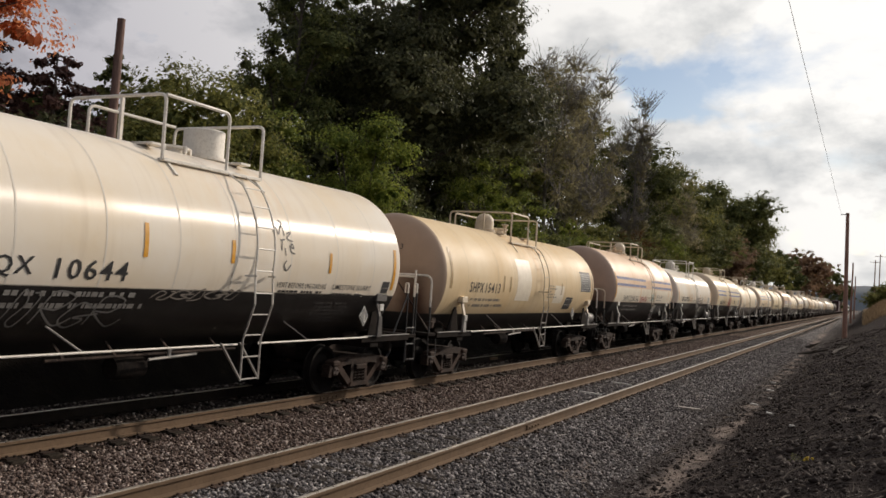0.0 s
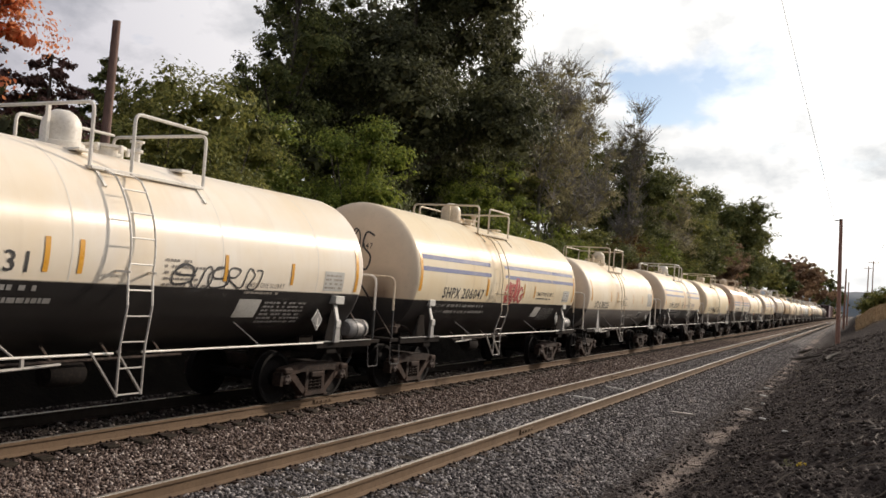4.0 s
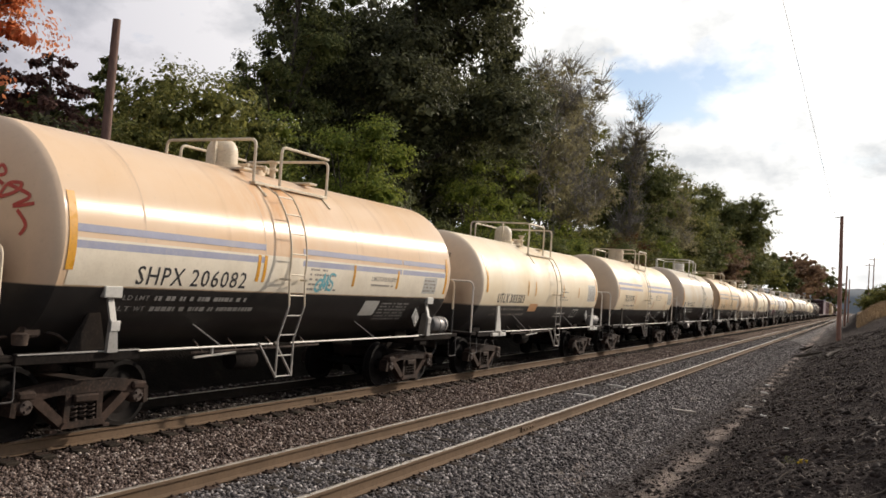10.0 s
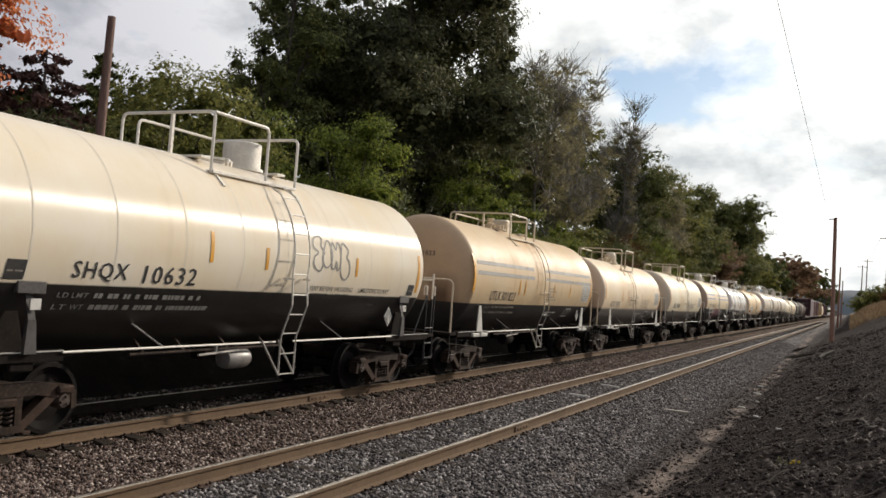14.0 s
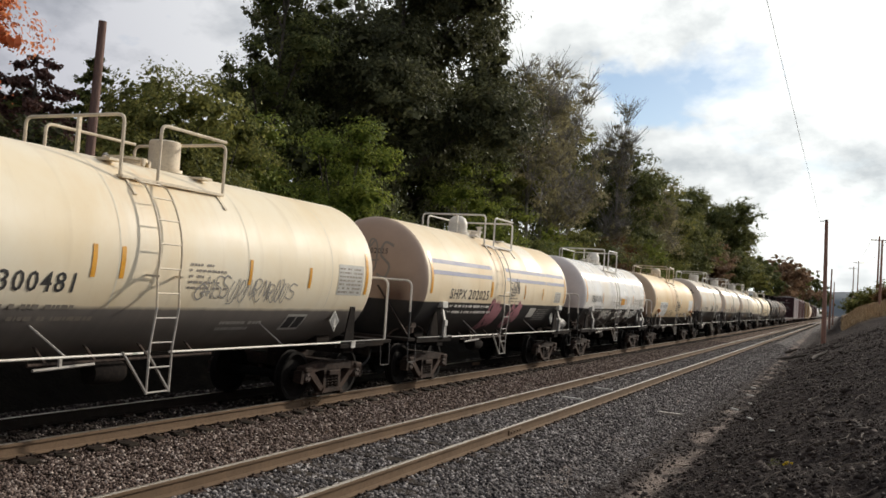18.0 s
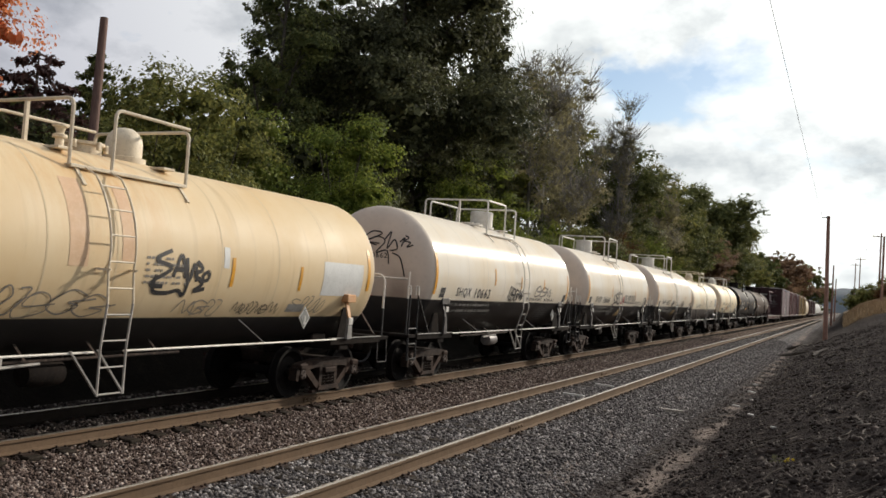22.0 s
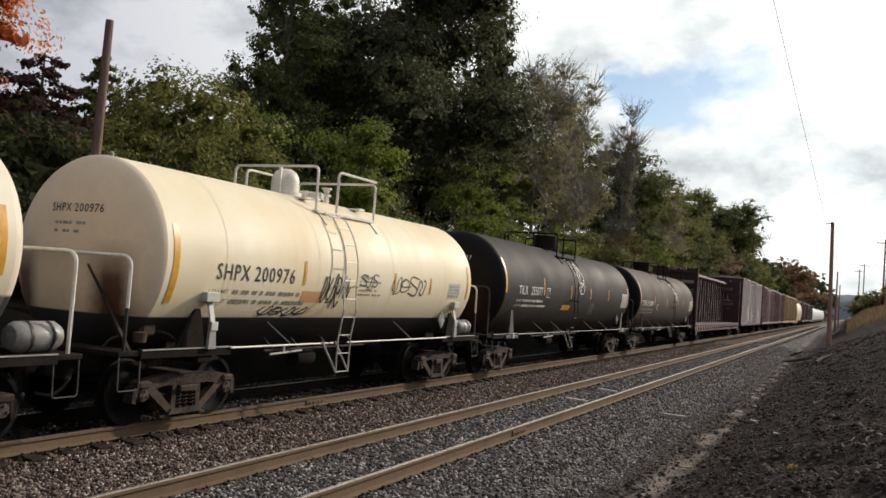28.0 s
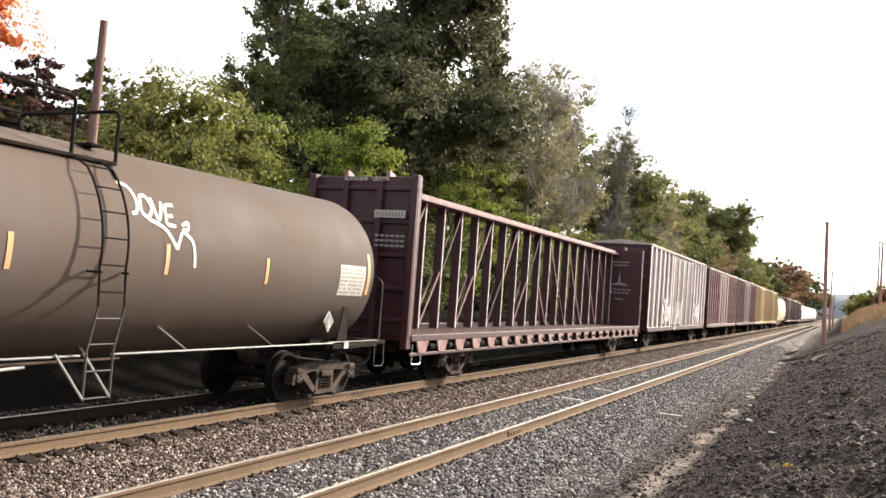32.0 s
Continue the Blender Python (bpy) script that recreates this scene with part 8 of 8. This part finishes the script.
utility_pole(4.9, 150.0, 12.4, 0.17, "wooden utility pole with a crossarm", ((11.8, 2.4),), base=2.6)
utility_pole(3.7, 260.0, 14.4, 0.18, "wooden utility pole with a crossarm", ((13.9, 2.6),), base=3.0)
utility_pole(2.6, 262.0, 13.0, 0.18, "wooden utility pole with a crossarm", ((12.4, 2.6),), base=3.0)
utility_pole(3.9, 110.0, 8.6, 0.16, "reddish wooden utility pole stub on the grassy bank", base=2.6)


def wire(points, sag, r, label):
    g = Geo()
    pts = []
    for a, b in zip(points, points[1:]):
        a, b = Vector(a), Vector(b)
        for i in range(24):
            t = i / 24
            p = a.lerp(b, t)
            p.z -= sag * 4 * t * (1 - t)
            pts.append(p)
    pts.append(Vector(points[-1]))
    g.tube(pts, r, 5)
    tagged(part("overhead_cable", g, M_WIRE, None), label, "cable", "overhead cables")


wire([(-2.1, -40, 10.2), (-2.02, 20, 10.0), (-1.85, 75.9, 9.8)], 0.02, 0.008, "black overhead cable running along the track")
wire([(3.82, 149.8, 14.55), (2.53, 259.8, 17.05)], 1.2, 0.02, "overhead cable between far wooden poles")
wire([(5.98, 149.8, 14.55), (4.87, 259.8, 17.05)], 1.2, 0.02, "overhead cable between far wooden poles")


def far_hills():
    g = Geo()
    n = 60
    for i in range(n + 1):
        a = radians(-60 + 120 * i / n)
        r = 1900
        h = 38 + 10 * math.sin(i * 0.7) + 8 * math.sin(i * 1.9 + 1) + (14 if i > 30 else 0)
        for k, (dr, dz) in enumerate(((0, -20), (60, h * 0.55), (160, h), (500, h * 0.8))):
            g.v.append((math.sin(a) * (r + dr), math.cos(a) * (r + dr), dz))
    for i in range(n):
        g.f += [(i * 4 + k, i * 4 + k + 1, i * 4 + k + 5, i * 4 + k + 4) for k in range(3)]
    k = Nodes("far_hill")
    # blue-grey ramp paints the haze of distance onto the woods
    c = k.ramp(k.noise(k.world_pos(), 0.02, 5), [(0.3, (0.10, 0.13, 0.16)), (0.7, (0.16, 0.18, 0.19))])
    tagged(part("backdrop", g, k.finish(c, 1.0), None), "wooded hill far beyond the track, coloured blue-grey for haze", "hill", kind="structure")


far_hills()


# ---------------------------------------------------------------- litter along the track
M_OLDWOOD = bark_mat("weathered_wood", (0.22, 0.20, 0.17), (0.42, 0.38, 0.33))
M_PALE = worn_paint("pale_scrap", (0.62, 0.60, 0.56), (0.3, 0.27, 0.23), 0.4, 0.7)


def litter():
    for y, turn in ((20.32, 3), (23.30, -2)):
        ob = part("wood_strip", Geo().box((0, 0, 0.02), (0.52, 0.075, 0.04), 0.006), M_PALE, None, at=pose(-5.79, y, -0.175, 0, 2, turn))
        tagged(ob, "pale wooden strip lying between the rails", "wood strip", "strips between the rails")
    ob = part("plank", Geo().box((0, 0, 0.03), (0.62, 0.14, 0.05), 0.008), M_OLDWOOD, None, at=pose(-3.62, 21.1, float(ground_height(-3.62, 21.1)) + 0.03, 2, 4, 32))
    tagged(ob, "weathered grey plank lying on the ballast edge", "plank")
    for x, y, s, turn in ((-2.55, 29.8, 0.34, 50), (-2.6, 25.6, 0.2, 10), (-2.35, 27.3, 0.18, 80), (-2.75, 33.0, 0.2, 30), (-1.75, 20.5, 0.16, 0), (-1.1, 17.5, 0.12, 40), (-0.6, 23.0, 0.14, 70)):
        ob = part("scrap", Geo().box((0, 0, 0.02), (s, s * 0.35, 0.035), 0.008), M_PALE, None, at=pose(x, y, float(ground_height(x, y)) + 0.01, 6, 8, turn))
        tagged(ob, "pale scrap lying on the dark soil", "scrap", "scraps on the soil")
    for x, y, l, turn in ((-2.5, 55.0, 1.7, 25), (-3.0, 63.0, 0.9, -20), (-0.9, 46.0, 1.5, 65)):
        g = Geo().tube([(-l / 2, 0, 0.02), (-0.1, 0.1, 0.14), (l / 2, 0, 0.38)], [0.07, 0.11, 0.04], 8).tube([(-0.1, 0.1, 0.14), (0.1, -0.3, 0.34)], [0.05, 0.02], 6)
        tagged(part("log", g, M_BARK, None, at=pose(x, y, float(ground_height(x, y)) + 0.02, 0, 0, turn)), "dark rotten log lying on the bank", "log", "logs on the bank")
    # sticks and straws strewn over the bank
    rng = np.random.default_rng(19)
    g = Geo()
    for i in range(420):
        x, y = rng.uniform(-3.3, 2.8), 8.5 + 50 * rng.uniform(0, 1) ** 1.7
        l, a, w = rng.uniform(0.10, 0.42), rng.uniform(0, math.pi), rng.uniform(0.006, 0.014)
        p = Vector((x, y, float(ground_height(x, y)) + 0.03))
        q = p + Vector((math.cos(a) * l, math.sin(a) * l, 0))
        q.z = float(ground_height(q.x, q.y)) + 0.03 + rng.uniform(0, 0.05)
        m = p.lerp(q, 0.5) + Vector((rng.normal() * 0.02, rng.normal() * 0.02, 0.01))
        g.tube([p, m, q], [w, w * 0.8, w * 0.5], 4)
    k = Nodes("dead_twigs")
    mat = k.finish(k.ramp(k.island(), [(0.0, (0.035, 0.026, 0.020)), (0.6, (0.11, 0.085, 0.065)), (0.9, (0.20, 0.165, 0.13)), (1.0, (0.42, 0.36, 0.29))]), 0.9)
    tagged(part("twigs", g, mat, None), "dead twigs and straws strewn over the bank", "twigs", kind="stuff")
    # a yellow-flowered weed
    x, y = -0.62, 13.0
    rng = np.random.default_rng(5)
    weed = tagged(new("weed"), "small weed with yellow flowers on the bank", "weed")
    weed.location = (x, y, float(ground_height(x, y)))
    v, f = leaf_cloud(rng.normal(0, 0.05, (12, 3)) + np.array([-0.12, 0.1, 0.03]), np.full(12, 0.05), 60, 0.022, rng)
    part("leaves", raw_mesh("leaves", v, f, L_MID), None, weed)
    v, f = leaf_cloud(rng.normal(0, 0.022, (5, 3)) + np.array([0.02, 0, 0.07]), np.full(5, 0.016), 90, 0.022, rng)
    k = Nodes("yellow_petals")
    part("blossom", raw_mesh("blossom", v, f, k.finish(k.ramp(k.island(), [(0.0, (0.55, 0.38, 0.01)), (1.0, (0.75, 0.58, 0.03))]), 0.6)), None, weed)


litter()


# ---------------------------------------------------------------- what moves
def travel(t):
    """Metres that the train has rolled towards the camera after t seconds."""
    return 10.42 * t - 0.0335 * max(0.0, t - 20.0) ** 2


def motions():
    for car, base in CARS:
        walk(car, [(float(t), Matrix.Translation((TRAIN_X, base - travel(t), 0))) for t in range(33)])
    steps = [i / 15 for i in range(481)]
    rolled = {}
    for w, y in WHEELSETS:
        if y not in rolled:
            walk(w, [(t, Matrix.Translation((0, y, WHEEL_R)) @ Matrix.Rotation(travel(t) / WHEEL_R, 4, "X")) for t in steps])
            rolled[y] = w
        else:
            like = rolled[y].animation_data
            w.rotation_mode = "QUATERNION"
            w.animation_data_create().action = like.action
            w.animation_data.action_slot = like.action_slot


motions()
